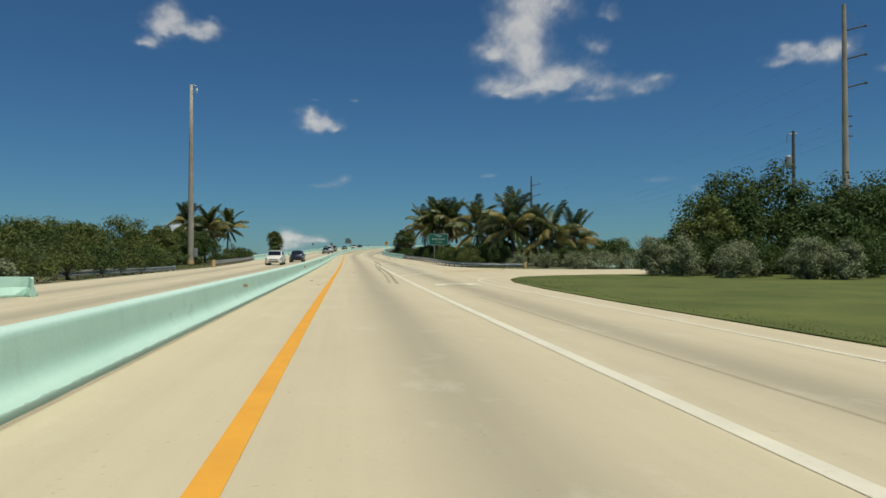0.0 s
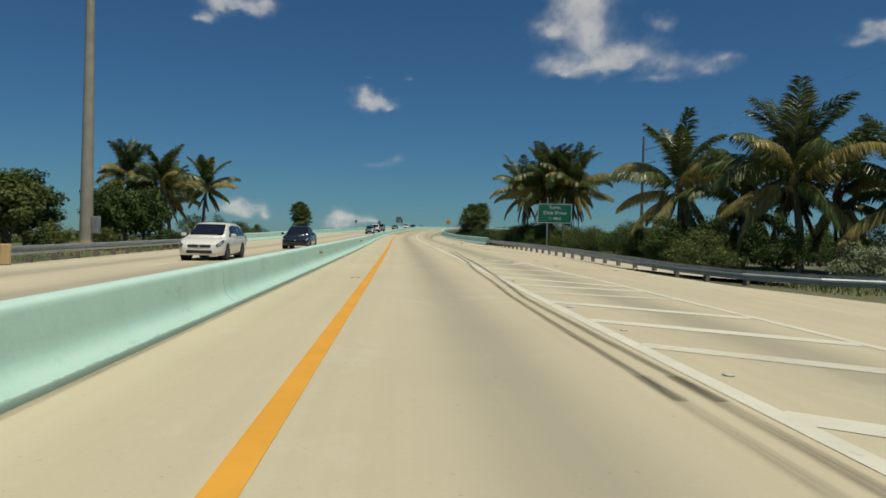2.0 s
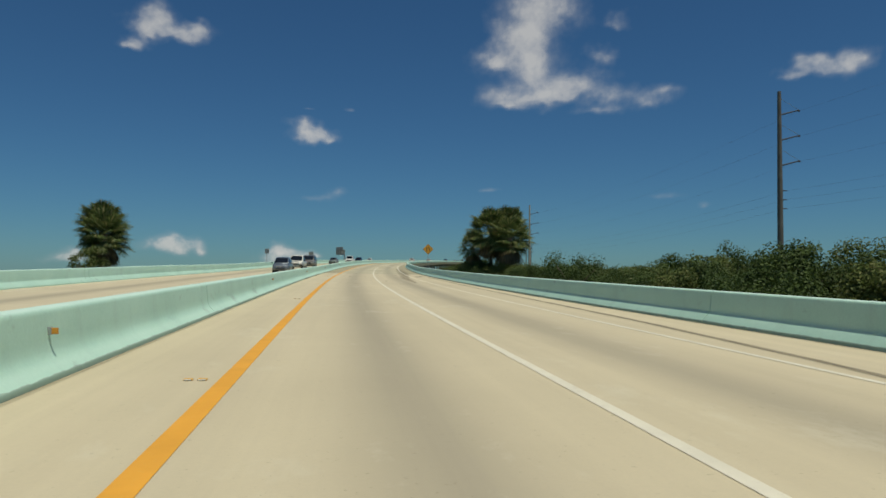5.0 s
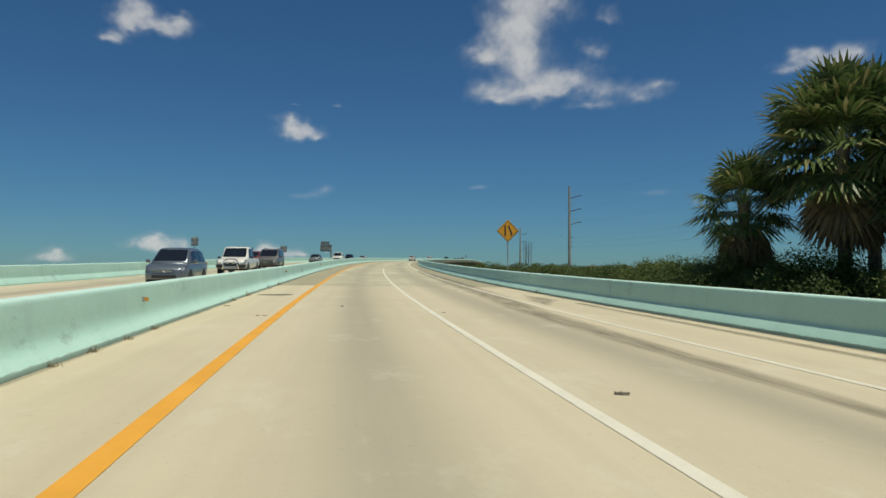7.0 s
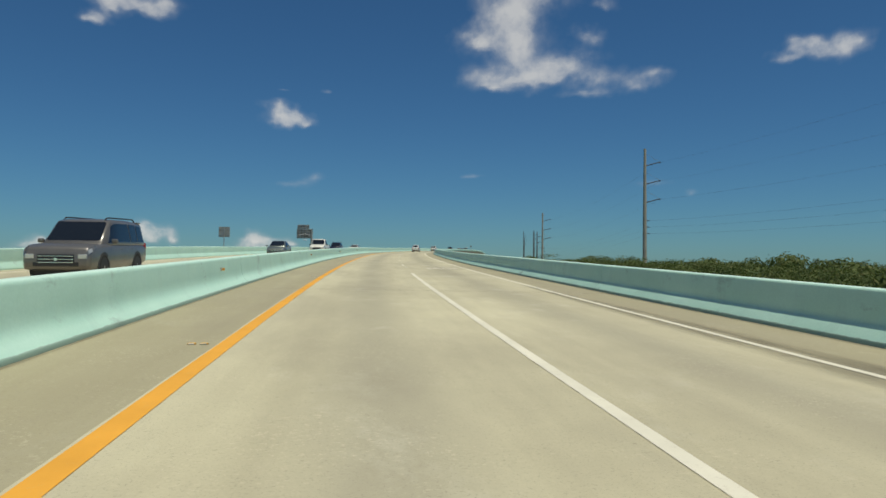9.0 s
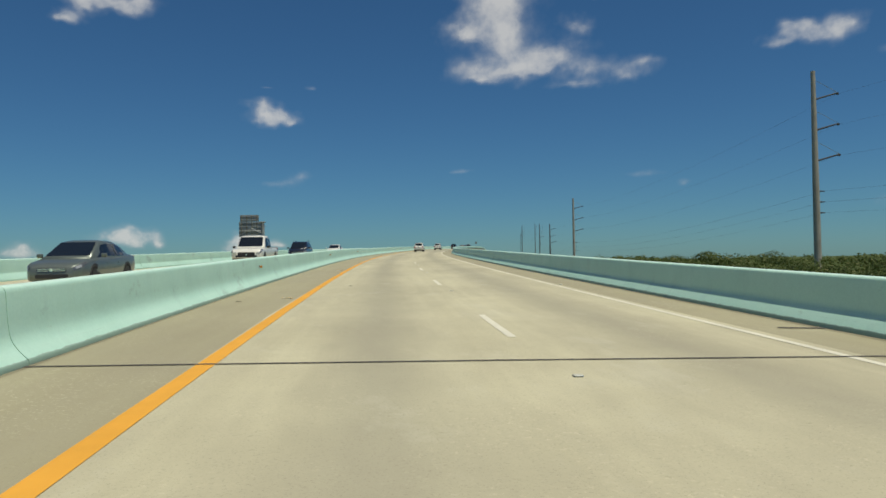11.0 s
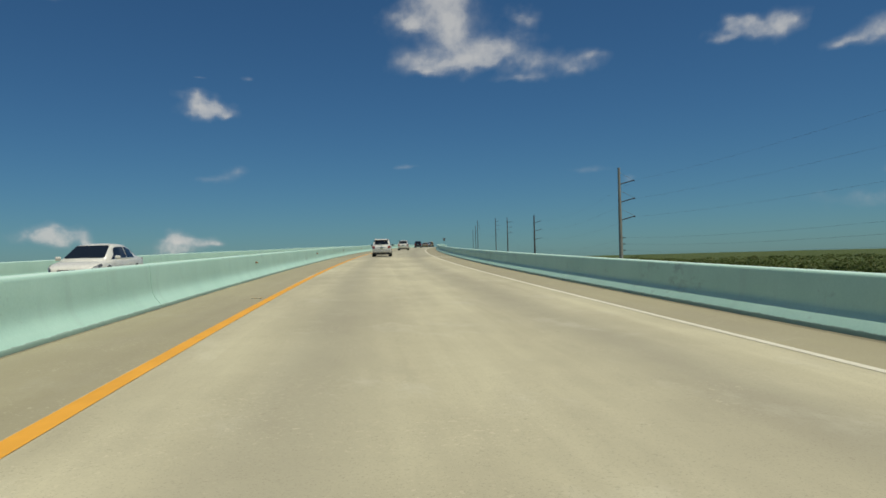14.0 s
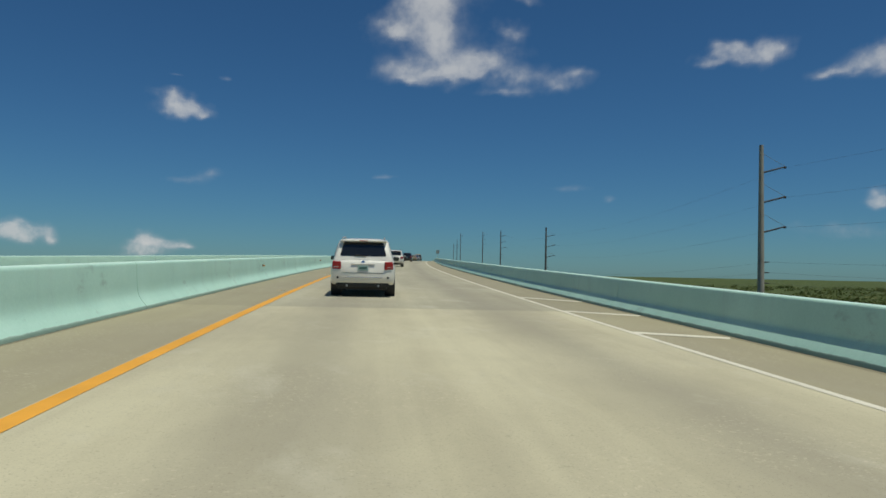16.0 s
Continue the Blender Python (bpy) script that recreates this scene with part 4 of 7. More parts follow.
def overhead_sign():
    ob = thing("highway_sign", "large highway sign seen from behind with struts and a lamp below", "road sign", m=placed(332.6, -12.75, 0, 0))
    part("column", rod(bmesh.new(), (0, 0, -0.6), (0, 0, 3.9), 0.2, 0.17, 14), SIGNBACK, ob, "thick grey steel column")
    part("column_cap", boxed(-0.26, 0.26, -0.2, 0.2, 3.88, 4.0, 0.02), SIGNBACK, ob)
    part("main_panel", boxed(-2.62, -0.1, 0.1, 0.14, 2.35, 4.0, 0.01), SIGNBACK, ob, "back of the main panel")
    part("upper_panel", boxed(-2.5, -0.45, 0.1, 0.14, 4.03, 4.75, 0.01), SIGNBACK, ob, "back of the smaller upper panel")
    for z in (2.55, 3.0, 3.45, 3.9, 4.2, 4.6):
        part("rail", boxed(-2.6 if z < 4 else -2.48, -0.12 if z < 4 else -0.47, 0.02, 0.09, z - 0.03, z + 0.03, 0.006), STEEL, ob)
    for x in (-2.3, -1.75, -1.2, -0.65):
        part("stiffener", boxed(x - 0.035, x + 0.035, 0.0, 0.06, 2.4, 4.72, 0.006), WOODPOST, ob, "weathered upright stiffener")
    for a, b in (((-2.3, -0.02, 2.6), (-1.3, -0.02, 3.3)), ((-1.3, -0.02, 3.3), (-0.2, -0.02, 2.75)), ((-2.2, -0.02, 3.0), (-0.2, -0.02, 3.0))):
        part("strut", rod(bmesh.new(), a, b, 0.035, None, 6), STEEL, ob)
    part("lamp_arm", tube(bmesh.new(), [(-1.5, 0.1, 2.4), (-1.5, 0.0, 2.2), (-1.3, -0.2, 2.12), (-0.95, -0.25, 2.1)], [0.025] * 4, 6), STEEL, ob)
    part("lamp_head", boxed(-1.35, -0.75, -0.4, -0.1, 2.02, 2.16, 0.05), SIGNWHITE, ob, "white sign lamp")
    part("bolt_stub", rod(bmesh.new(), (0.18, 0, 3.5), (0.36, 0, 3.5), 0.04, None, 6), SIGNBACK, ob)


guide_sign()
diamond_sign()
sign_from_behind(226.5, -13.0, 2.45, 0.62, 0.75, "small square road sign seen from behind on a post")
sign_from_behind(276.9, -13.0, 2.2, 1.05, 0.98, "square road sign seen from behind on a post")
sign_from_behind(544.5, 9.6, 2.3, 0.75, 0.8, "distant small road sign beside the bridge")
overhead_sign()

# ---------------------------------------------------------------- poles and lines
POLES = [(51.6, 66.0, 27.5), (52.1, 190.5, 24.5), (56.4, 313.3, 23.6), (77.3, 428.2, 22.0), (117.0, 557.3, 22.4), (157.9, 691, 29.5), (199, 823, 37), (234, 970, 44), (270, 1085, 44), (297, 1177, 43)]


def utility_pole(x, y, top, turn, near):
    ob = thing("utility_pole", "tall pale concrete power pole with three raised arms" if near else "tall thin power pole with three raised arms", "utility pole", "power line poles", m=pose(x, y, 0, 0, 0, -turn))
    bm = tube(bmesh.new(), [(0, 0, -0.6), (0, 0, top * 0.5), (0, 0, top)], [0.36, 0.3, 0.2], 12)
    part("shaft", bm, POLE if near else DARKPOLE, ob)
    for k in range(3):
        z = top - 2.35 - 2.95 * k
        part("arm", rod(bmesh.new(), (0.2, 0, z - 0.35), (2.35, 0, z + 0.25), 0.09, 0.07, 8), CABLE, ob, "dark insulator arm")
        part("stay", rod(bmesh.new(), (0.2, 0, z + 1.5), (2.45, 0, z + 0.3), 0.02, None, 5), STEEL, ob, "thin stay rod")
        part("clamp", boxed(2.3, 2.55, -0.06, 0.06, z + 0.1, z + 0.32, 0.02), CABLE, ob)
    for k in range(3):
        z = top - 11.5 - 1.03 * k
        part("bracket", rod(bmesh.new(), (0.25, 0, z), (0.85, 0, z), 0.07, 0.05, 8), CABLE, ob, "short dark insulator")
    return ob


tips = []
for k, (x, y, top) in enumerate(POLES):
    a, b = POLES[max(0, k - 1)], POLES[min(len(POLES) - 1, k + 1)]
    turn = math.degrees(math.atan2(b[0] - a[0], b[1] - a[1]))
    ob = utility_pole(x, y, top, turn, k in (0, 2, 3))
    m = pose(x, y, 0, 0, 0, -turn)
    tips.append([m @ Vector((2.5, 0, top - 2.35 - 2.95 * j + 0.2)) for j in range(3)] + [m @ Vector((0.8, 0, top - 11.5 - 1.03 * j)) for j in range(3)])
lines = thing("power_lines", "thin dark sagging power lines between the tall poles", "cable")
for a, b in zip(tips, tips[1:]):
    for j in range(6):
        span = (b[j] - a[j]).length
        pts = [a[j].lerp(b[j], t / 14) - Vector((0, 0, 4 * span * 0.012 * (t / 14) * (1 - t / 14))) for t in range(15)]
        part("line", tube(bmesh.new(), pts, [0.006] * 15, 4), CABLE, lines)

ob = thing("light_mast", "very tall tapered concrete mast with a small camera near its top", "mast", m=placed(92.5, -18.9, -0.3))
part("shaft", tube(bmesh.new(), [(0, 0, -0.5), (0, 0, 0.6), (0, 0, 8), (0, 0, 16), (0, 0, 22.9)], [0.42, 0.4, 0.33, 0.25, 0.17], 14), POLE, ob, "", True)
part("base_band", tube(bmesh.new(), [(0, 0, 0.3), (0, 0, 0.75)], [0.425, 0.42], 14), YFADED, ob, "ochre stained base")
part("arm", tube(bmesh.new(), [(0, 0, 22.6), (0.3, 0, 22.85), (0.62, 0, 22.8), (0.66, 0, 22.4)], [0.03] * 4, 6), STEEL, ob)
part("camera_dome", tube(bmesh.new(), [(0.66, 0, 22.45), (0.66, 0, 22.3), (0.66, 0, 22.1), (0.66, 0, 21.95)], [0.1, 0.13, 0.13, 0.07], 10), SIGNWHITE, ob, "white camera dome")
part("cabinet", boxed(0.4, 0.8, -0.25, 0.25, 1.2, 2.3, 0.03), STEEL, ob, "grey equipment box")

ob = thing("service_pole", "short dark pole with a transformer above the bushes", "utility pole", m=pose(37.5, 53.8, 0))
part("shaft", rod(bmesh.new(), (0, 0, -0.5), (0, 0, 11.9), 0.17, 0.12, 10), DARKPOLE, ob)
part("transformer", tube(bmesh.new(), [(-0.45, 0, 8.9), (-0.45, 0, 9.0), (-0.45, 0, 9.75), (-0.45, 0, 9.85)], [0.2, 0.27, 0.27, 0.15], 12), STEEL, ob, "grey transformer can")
part("cutout", rod(bmesh.new(), (-0.55, 0, 10.9), (-0.55, 0, 11.5), 0.05, None, 8), STEEL, ob)
part("bracket", rod(bmesh.new(), (-0.6, 0, 11.6), (0.35, 0, 11.7), 0.04, None, 6), STEEL, ob)
ob = thing("sign_stub", "thin grey metal post with a bent top in the grass", "post", m=pose(28.3, 35.8, 0.1))
part("upright", rod(bmesh.new(), (0, 0, -0.3), (0, 0, 1.75), 0.045, None, 8), STEEL, ob)
part("top_bar", rod(bmesh.new(), (0.02, 0, 1.72), (-0.6, 0, 1.74), 0.04, None, 8), STEEL, ob)

# ---------------------------------------------------------------- vehicles, at rest where they were met
WHITEPAINT = car_paint("white_car_paint", (0.80, 0.765, 0.67), 0.0, 0.3)
BLACKPAINT = car_paint("black_car_paint", (0.018, 0.018, 0.022), 0.1, 0.2)
BLUEGREY = car_paint("blue_grey_car_paint", (0.18, 0.205, 0.225), 0.5, 0.3)
TAUPE = car_paint("taupe_car_paint", (0.17, 0.155, 0.135), 0.4, 0.35)
RED = car_paint("dark_red_car_paint", (0.20, 0.015, 0.02), 0.3, 0.28)
GREENGREY = car_paint("green_grey_car_paint", (0.17, 0.19, 0.16), 0.45, 0.35)
BEIGE = car_paint("gold_car_paint", (0.38, 0.31, 0.19), 0.4, 0.35)
GLASS = plain("tinted_car_glass", (0.012, 0.014, 0.016), 0.06, 0.0, 0.7)
TYRE = grained("tyre_rubber", (0.018, 0.018, 0.018), (0.045, 0.043, 0.04), 8, 0.9)
RIM = plain("alloy_rim", (0.42, 0.42, 0.42), 0.35, 0.8)
TRIM = plain("black_plastic_trim", (0.025, 0.025, 0.025), 0.6)
CHROME = plain("chrome", (0.75, 0.75, 0.75), 0.12, 1.0)
LAMPRED = plain("red_tail_lamp", (0.32, 0.012, 0.01), 0.18, 0.0, 0.6)
LAMPCLEAR = plain("clear_head_lamp", (0.62, 0.61, 0.57), 0.15, 0.4, 0.8)
LAMPDARK = plain("clear_lamp_glass", (0.24, 0.235, 0.22), 0.1, 0.5, 0.8)
PLATE = plain("number_plate", (0.34, 0.45, 0.40), 0.5)
PLATEBAR = plain("number_plate_bar", (0.06, 0.13, 0.10), 0.5)


def loft(rings, cap=True):
    bm = bmesh.new()
    rs = [[bm.verts.new(p) for p in r] for r in rings]
    n = len(rs[0])
    for a, b in zip(rs, rs[1:]):
        for k in range(n):
            bm.faces.new((a[k], a[(k + 1) % n], b[(k + 1) % n], b[k]))
    if cap:
        bm.faces.new(rs[0][::-1])
        bm.faces.new(rs[-1])
    bmesh.ops.recalc_face_normals(bm, faces=bm.faces[:])
    return bm


def dense(st, n):
    """Smoothly resampled stations."""
    ys = [q[0] for q in st]
    out = set(ys)
    for a, b in zip(ys, ys[1:]):
        for k in range(1, n):
            out.add(a + (b - a) * k / n)
    out = sorted(out)
    return [(y, *[float(np.interp(y, ys, [q[j] for q in st])) for j in range(1, len(st[0]))]) for y in out]


def body_ring(y, hw, zb, zt):
    h = zt - zb
    half = [(hw * 0.90, zb), (hw * 0.965, zb + 0.04 * h), (hw * 0.99, zb + 0.2 * h), (hw, zb + 0.45 * h), (hw * 0.992, zb + 0.66 * h), (hw * 0.965, zb + 0.86 * h), (hw * 0.925, zb + 0.965 * h), (hw * 0.85, zt), (hw * 0.4, zt + 0.018)]
    return [(x, y, z) for x, z in half] + [(-x, y, z) for x, z in reversed(half)]


def cabin_ring(y, wb, wr, zb, zr):
    lift = max(0.0, zr - zb)
    half = [(wb, zb - 0.04), (wb, zb), (wr + (wb - wr) * 0.12, zr - min(0.08, lift * 0.4)), (wr - 0.03, zr - min(0.02, lift * 0.2)), (wr * 0.62, zr + 0.012), (wr * 0.2, zr + 0.018)]
    return [(x, y, z) for x, z in half] + [(-x, y, z) for x, z in reversed(half)]


CARS = {
    # body (y, half width, bottom, top); cabin (y, half width at belt, half width at roof, belt, roof); wheels (front y, rear y, radius)
    "suv": dict(body=[(-2.39, .84, .50, .98), (-2.35, .90, .42, 1.04), (-2.2, .94, .36, 1.07), (-1.4, .955, .30, 1.07), (0.6, .955, .27, 1.06), (1.25, .95, .27, 1.05), (1.9, .93, .28, .98), (2.22, .88, .3, .9), (2.36, .8, .34, .8), (2.40, .70, .42, .7)],
                cabin=[(-2.30, .88, .84, 1.03, 1.06), (-2.02, .90, .70, 1.04, 1.63), (-1.88, .91, .715, 1.04, 1.685), (-0.6, .92, .74, 1.04, 1.735), (0.3, .92, .73, 1.04, 1.725), (0.62, .91, .715, 1.04, 1.68), (1.42, .86, .80, 1.02, 1.05)], wheels=(1.42, -1.37, .36)),
    "crossover": dict(body=[(-2.25, .80, .5, .95), (-2.2, .86, .42, 1.0), (-1.9, .90, .32, 1.02), (0.6, .91, .27, 1.0), (1.3, .90, .27, .99), (1.85, .88, .28, .92), (2.1, .82, .28, .84), (2.22, .75, .29, .77), (2.29, .66, .32, .7)],
                      cabin=[(-2.18, .83, .78, .98, 1.02), (-1.85, .86, .65, 1.0, 1.56), (-1.0, .88, .68, 1.0, 1.66), (0.2, .88, .68, 1.0, 1.66), (0.55, .87, .66, 1.0, 1.6), (1.45, .82, .76, .98, 1.01)], wheels=(1.35, -1.28, .34)),
    "bigsuv": dict(body=[(-2.55, .9, .55, 1.08), (-2.5, .96, .45, 1.12), (-1.5, 1.0, .34, 1.14), (0.6, 1.0, .3, 1.13), (1.35, .99, .3, 1.12), (2.2, .97, .32, 1.08), (2.5, .93, .35, .98), (2.58, .84, .42, .8)],
                   cabin=[(-2.5, .92, .88, 1.1, 1.13), (-2.3, .95, .8, 1.12, 1.82), (-1.0, .97, .82, 1.12, 1.89), (0.3, .97, .81, 1.12, 1.88), (0.62, .96, .79, 1.12, 1.82), (1.45, .9, .84, 1.1, 1.13)], wheels=(1.55, -1.45, .4)),
    "wagon": dict(body=[(-2.25, .78, .45, .86), (-2.2, .84, .36, .92), (-1.8, .88, .26, .94), (0.5, .89, .2, .93), (1.2, .885, .2, .92), (1.75, .87, .2, .85), (2.05, .82, .2, .77), (2.2, .74, .21, .7), (2.28, .64, .24, .64)],
                  cabin=[(-2.2, .8, .74, .9, .94), (-1.85, .83, .62, .92, 1.38), (-1.0, .85, .65, .92, 1.48), (0.1, .85, .65, .92, 1.49), (0.4, .84, .63, .92, 1.44), (1.35, .79, .73, .9, .93)], wheels=(1.36, -1.22, .32)),
    "sedan": dict(body=[(-2.4, .74, .5, .86), (-2.34, .84, .38, .93), (-1.9, .9, .27, .96), (0.5, .915, .2, .93), (1.2, .91, .2, .9), (1.9, .88, .21, .81), (2.2, .82, .21, .74), (2.34, .74, .22, .68), (2.42, .64, .25, .62)],
                  cabin=[(-2.0, .8, .73, .93, .96), (-1.35, .84, .61, .92, 1.32), (-0.7, .855, .64, .91, 1.44), (0.05, .86, .64, .91, 1.465), (0.4, .85, .62, .9, 1.42), (1.4, .8, .74, .88, .91)], wheels=(1.4, -1.4, .33)),
    "pickup": dict(body=[(-2.9, .92, .62, 1.06), (-2.86, .98, .55, 1.12), (-1.2, 1.0, .46, 1.13), (0.4, 1.0, .42, 1.13), (1.3, 1.0, .42, 1.13), (2.3, .98, .44, 1.1), (2.78, .95, .46, 1.02), (2.9, .88, .5, .86)],
                   cabin=[(-0.75, .94, .88, 1.11, 1.14), (-0.6, .95, .78, 1.12, 1.82), (-0.1, .96, .8, 1.12, 1.92), (0.7, .96, .8, 1.12, 1.92), (0.95, .95, .78, 1.12, 1.86), (1.75, .9, .84, 1.11, 1.14)], wheels=(1.9, -1.8, .41)),
}


def pane(bm_pts, out, thick=0.004):
    """A slightly proud glass pane from its corner points and the outward direction."""
    bm = bmesh.new()
    o = Vector(out).normalized()
    a = [bm.verts.new(Vector(p) + o * 0.008) for p in bm_pts]
    b = [bm.verts.new(Vector(p) - o * thick) for p in bm_pts]
    n = len(a)
    bm.faces.new(a)
    bm.faces.new(b[::-1])
    for k in range(n):
        bm.faces.new((a[k], b[k], b[(k + 1) % n], a[(k + 1) % n]))
    bmesh.ops.recalc_face_normals(bm, faces=bm.faces[:])
    return bm


def wheel(ob, x, y, r, side, w=0.22):
    q = [(r - 0.09, 0.5), (r - 0.02, 0.5), (r, 0.4), (r, -0.4), (r - 0.02, -0.5), (r - 0.09, -0.5)]
    bm = bmesh.new()
    n = 28
    rings = [[bm.verts.new((x + u * w, y + math.cos(t) * rr, r + math.sin(t) * rr)) for rr, u in q] for t in [2 * math.pi * k / n for k in range(n)]]
    for k in range(n):
        a, b = rings[k], rings[(k + 1) % n]
        for j in range(len(q)):
            bm.faces.new((a[j], a[(j + 1) % len(q)], b[(j + 1) % len(q)], b[j]))
    bmesh.ops.recalc_face_normals(bm, faces=bm.faces[:])
    wh = part("wheel", bm, TYRE, ob, "black rubber tyre", True)
    bm = bmesh.new()
    xo = x + side * w * 0.36
    rod(bm, (xo - side * 0.06, y, r), (xo - side * 0.02, y, r), r - 0.085, None, 24)
    for k in range(5):
        a = 2 * math.pi * k / 5
        m = Matrix.Translation((xo, y, r)) @ Matrix.Rotation(a, 4, "X")
        box(bm, -0.02, 0.02, -0.035, 0.035, 0.03, r - 0.09, m, 0.01)
    rod(bm, (xo - 0.02, y, r), (xo + side * 0.03, y, r), 0.05, 0.04, 12)
    part("rim", bm, RIM, wh, "alloy rim")


def vehicle(name, kind, paint, label, m, group="oncoming vehicles", rack=False, front=True):
    c = CARS[kind]
    ob = thing(name, label, "car" if kind != "pickup" else "pickup truck", group, m=m)
    body = dense(c["body"], 3)
    bd = part("body", loft([body_ring(*q) for q in body]), paint, ob, "", True)
    cab = c["cabin"]
    part("cabin", loft([cabin_ring(*q) for q in dense(cab, 2)]), paint, ob, "", True)
    ys = [q[0] for q in cab]

    def side(y, u, sg):
        wb, wr, zb, zr = [float(np.interp(y, ys, [q[j] for q in cab])) for j in range(1, 5)]
        x = wb + (wr + (wb - wr) * 0.12 - wb) * u
        return (sg * x, y, zb + (zr - 0.08 - zb) * u)

    # front and back glass
    for nm, i, j in (("windscreen", -1, -2), ("rear_window", 0, 1)):
        a, b = cab[i], cab[j]

        def on(v, s_):
            y, wb, wr, zb, zr = [a[k] + (b[k] - a[k]) * v for k in range(5)]
            slim = 0.9 if nm == "rear_window" and kind == "suv" else 1.0
            return (s_ * slim * (wr - 0.05 - 0.02 * v), y, zr + 0.012)
        lo = 0.10 if nm == "windscreen" else (0.22 if kind in ("suv", "crossover", "bigsuv", "wagon") else 0.12)
        pts = [on(lo + 0.05, -1), on(lo, -0.93), on(lo - 0.015, -0.5), on(lo - 0.015, 0.5), on(lo, 0.93), on(lo + 0.05, 1), on(0.88, 1), on(0.94, 0.95), on(0.94, -0.95), on(0.88, -1)]
        run = Vector((0, b[0] - a[0], b[4] - a[4]))
        out = Vector((0, -run.z, run.y)) if nm == "rear_window" else Vector((0, -run.z, run.y))
        if out.z < 0:
            out = -out
        part(nm, pane(pts, out), GLASS, ob, "dark tinted glass")
    # side glass
    y0, y1, yf = cab[1][0] + 0.06, cab[-2][0], cab[-1][0]
    mid = (y0 + y1) * 0.52
    rearq = (cab[0][0] + y0) / 2
    third = kind in ("suv", "bigsuv", "wagon", "crossover")
    def glazed(nm, lo, hi, sg):
        """Side glass that follows the cabin between two upright edges, each (y at the belt, y at the top)."""
        bm = bmesh.new()
        rows = []
        for i in range(9):
            t = i / 8
            yb, yt = lo[0] + (hi[0] - lo[0]) * t, lo[1] + (hi[1] - lo[1]) * t
            rows.append([bm.verts.new(Vector(side(yb + (yt - yb) * u, u, sg)) + Vector((sg * 0.009, 0, 0.003))) for u in (0.07, 0.35, 0.65, 0.93)])
        for p_, q_ in zip(rows, rows[1:]):
            for k in range(3):
                bm.faces.new((p_[k], q_[k], q_[k + 1], p_[k + 1]))
        part(nm, bm, GLASS, ob, "dark tinted glass", True)

    for sg in (-1, 1):
        glazed("side_window", (mid + 0.04, mid + 0.04), (yf - 0.30, y1 + 0.02), sg)
        q = y0 + (mid - y0) * 0.45 if third else y0
        glazed("side_window", (q + 0.03, q + 0.06), (mid - 0.04, mid - 0.04), sg)
        if third:
            glazed("quarter_window", (y0 - 0.04, y0 + 0.12), (q - 0.03, q), sg)
        # mirrors, sills, handles
        w = float(np.interp(yf - 0.5, [b_[0] for b_ in body], [b_[1] for b_ in body]))
        zbelt = cab[-2][3]
        mx = sg * (w + 0.10)
        mir = part("mirror", box(bmesh.new(), mx - 0.1, mx + 0.1, yf - 0.5, yf - 0.39, zbelt - 0.0, zbelt + 0.14, None, 0.045), paint if kind != "pickup" and name != "white_suv" else TRIM, ob, "side mirror")
        part("mirror_glass", boxed(mx - 0.075, mx + 0.075, yf - 0.508, yf - 0.498, zbelt + 0.02, zbelt + 0.12, 0.003), GLASS, mir)
        zs = body[len(body) // 2][2]
        part("sill", boxed(sg * w * 0.93 - 0.03, sg * w * 0.93 + 0.03, c["wheels"][1] + 0.52, c["wheels"][0] - 0.52, zs - 0.03, zs + 0.09, 0.02), TRIM, ob, "black sill trim")
        for yh in (mid - 0.15, mid + 0.85):
            part("door_handle", boxed(sg * (w * 0.985) - 0.02, sg * (w * 0.985) + 0.025, yh - 0.1, yh + 0.1, zbelt - 0.2, zbelt - 0.165, 0.01), paint, ob)
        for yw in c["wheels"][:2]:
            r = c["wheels"][2]
            ww = float(np.interp(yw, [b_[0] for b_ in body], [b_[1] for b_ in body]))
            bm = bmesh.new()
            rod(bm, (sg * (ww - 0.3), yw, r + 0.01), (sg * (ww + 0.003), yw, r + 0.01), r * 1.13, None, 28)
            part("wheel_arch", bm, TRIM, ob, "dark wheel arch")
            wheel(ob, sg * (ww - 0.105), yw, r, sg)
    # underside
    L0, L1 = body[0][0], body[-1][0]
    part("underbody", boxed(-0.72, 0.72, L0 + 0.25, L1 - 0.25, 0.2 if kind != "pickup" else 0.32, 0.5, 0.04), TRIM, ob, "dark underside")
    hb, ht = body[0][2], body[0][3]
    fw, fb, ft = body[-2][1], body[-2][2], body[-2][3]

    def skin(sg, ya, yb, ka, kb, taper, lift=0.008):
        """A thin cover that lies on the body's flank between two stations and two heights."""
        bm = bmesh.new()
        yy = [b_[0] for b_ in body]
        rows = []
        for i in range(9):
            y = ya + (yb - ya) * i / 8
            hw, zb, zt = [float(np.interp(y, yy, [b_[j] for b_ in body])) for j in (1, 2, 3)]
            ring = body_ring(y, hw, zb, zt)[:9]
            k0 = ka + (kb - ka) * taper * (1 - i / 8) * 1.6
            row = []
            for j in range(5):
                k = k0 + (kb - k0) * j / 4
                a, b = ring[int(k)], ring[min(8, int(k) + 1)]
                t = k - int(k)
                row.append(bm.verts.new((sg * (a[0] + (b[0] - a[0]) * t + lift), y + lift, a[2] + (b[2] - a[2]) * t + lift * 0.5)))
            rows.append(row)
        for p_, q_ in zip(rows, rows[1:]):
            for k in range(4):
                bm.faces.new((p_[k], q_[k], q_[k + 1], p_[k + 1]))
        bmesh.ops.recalc_face_normals(bm, faces=bm.faces[:])
        return bm

    # front: lamps, grille, intake, plate
    tall = kind in ("pickup", "bigsuv")
    zl = ft - (0.06 if tall else 0.02)
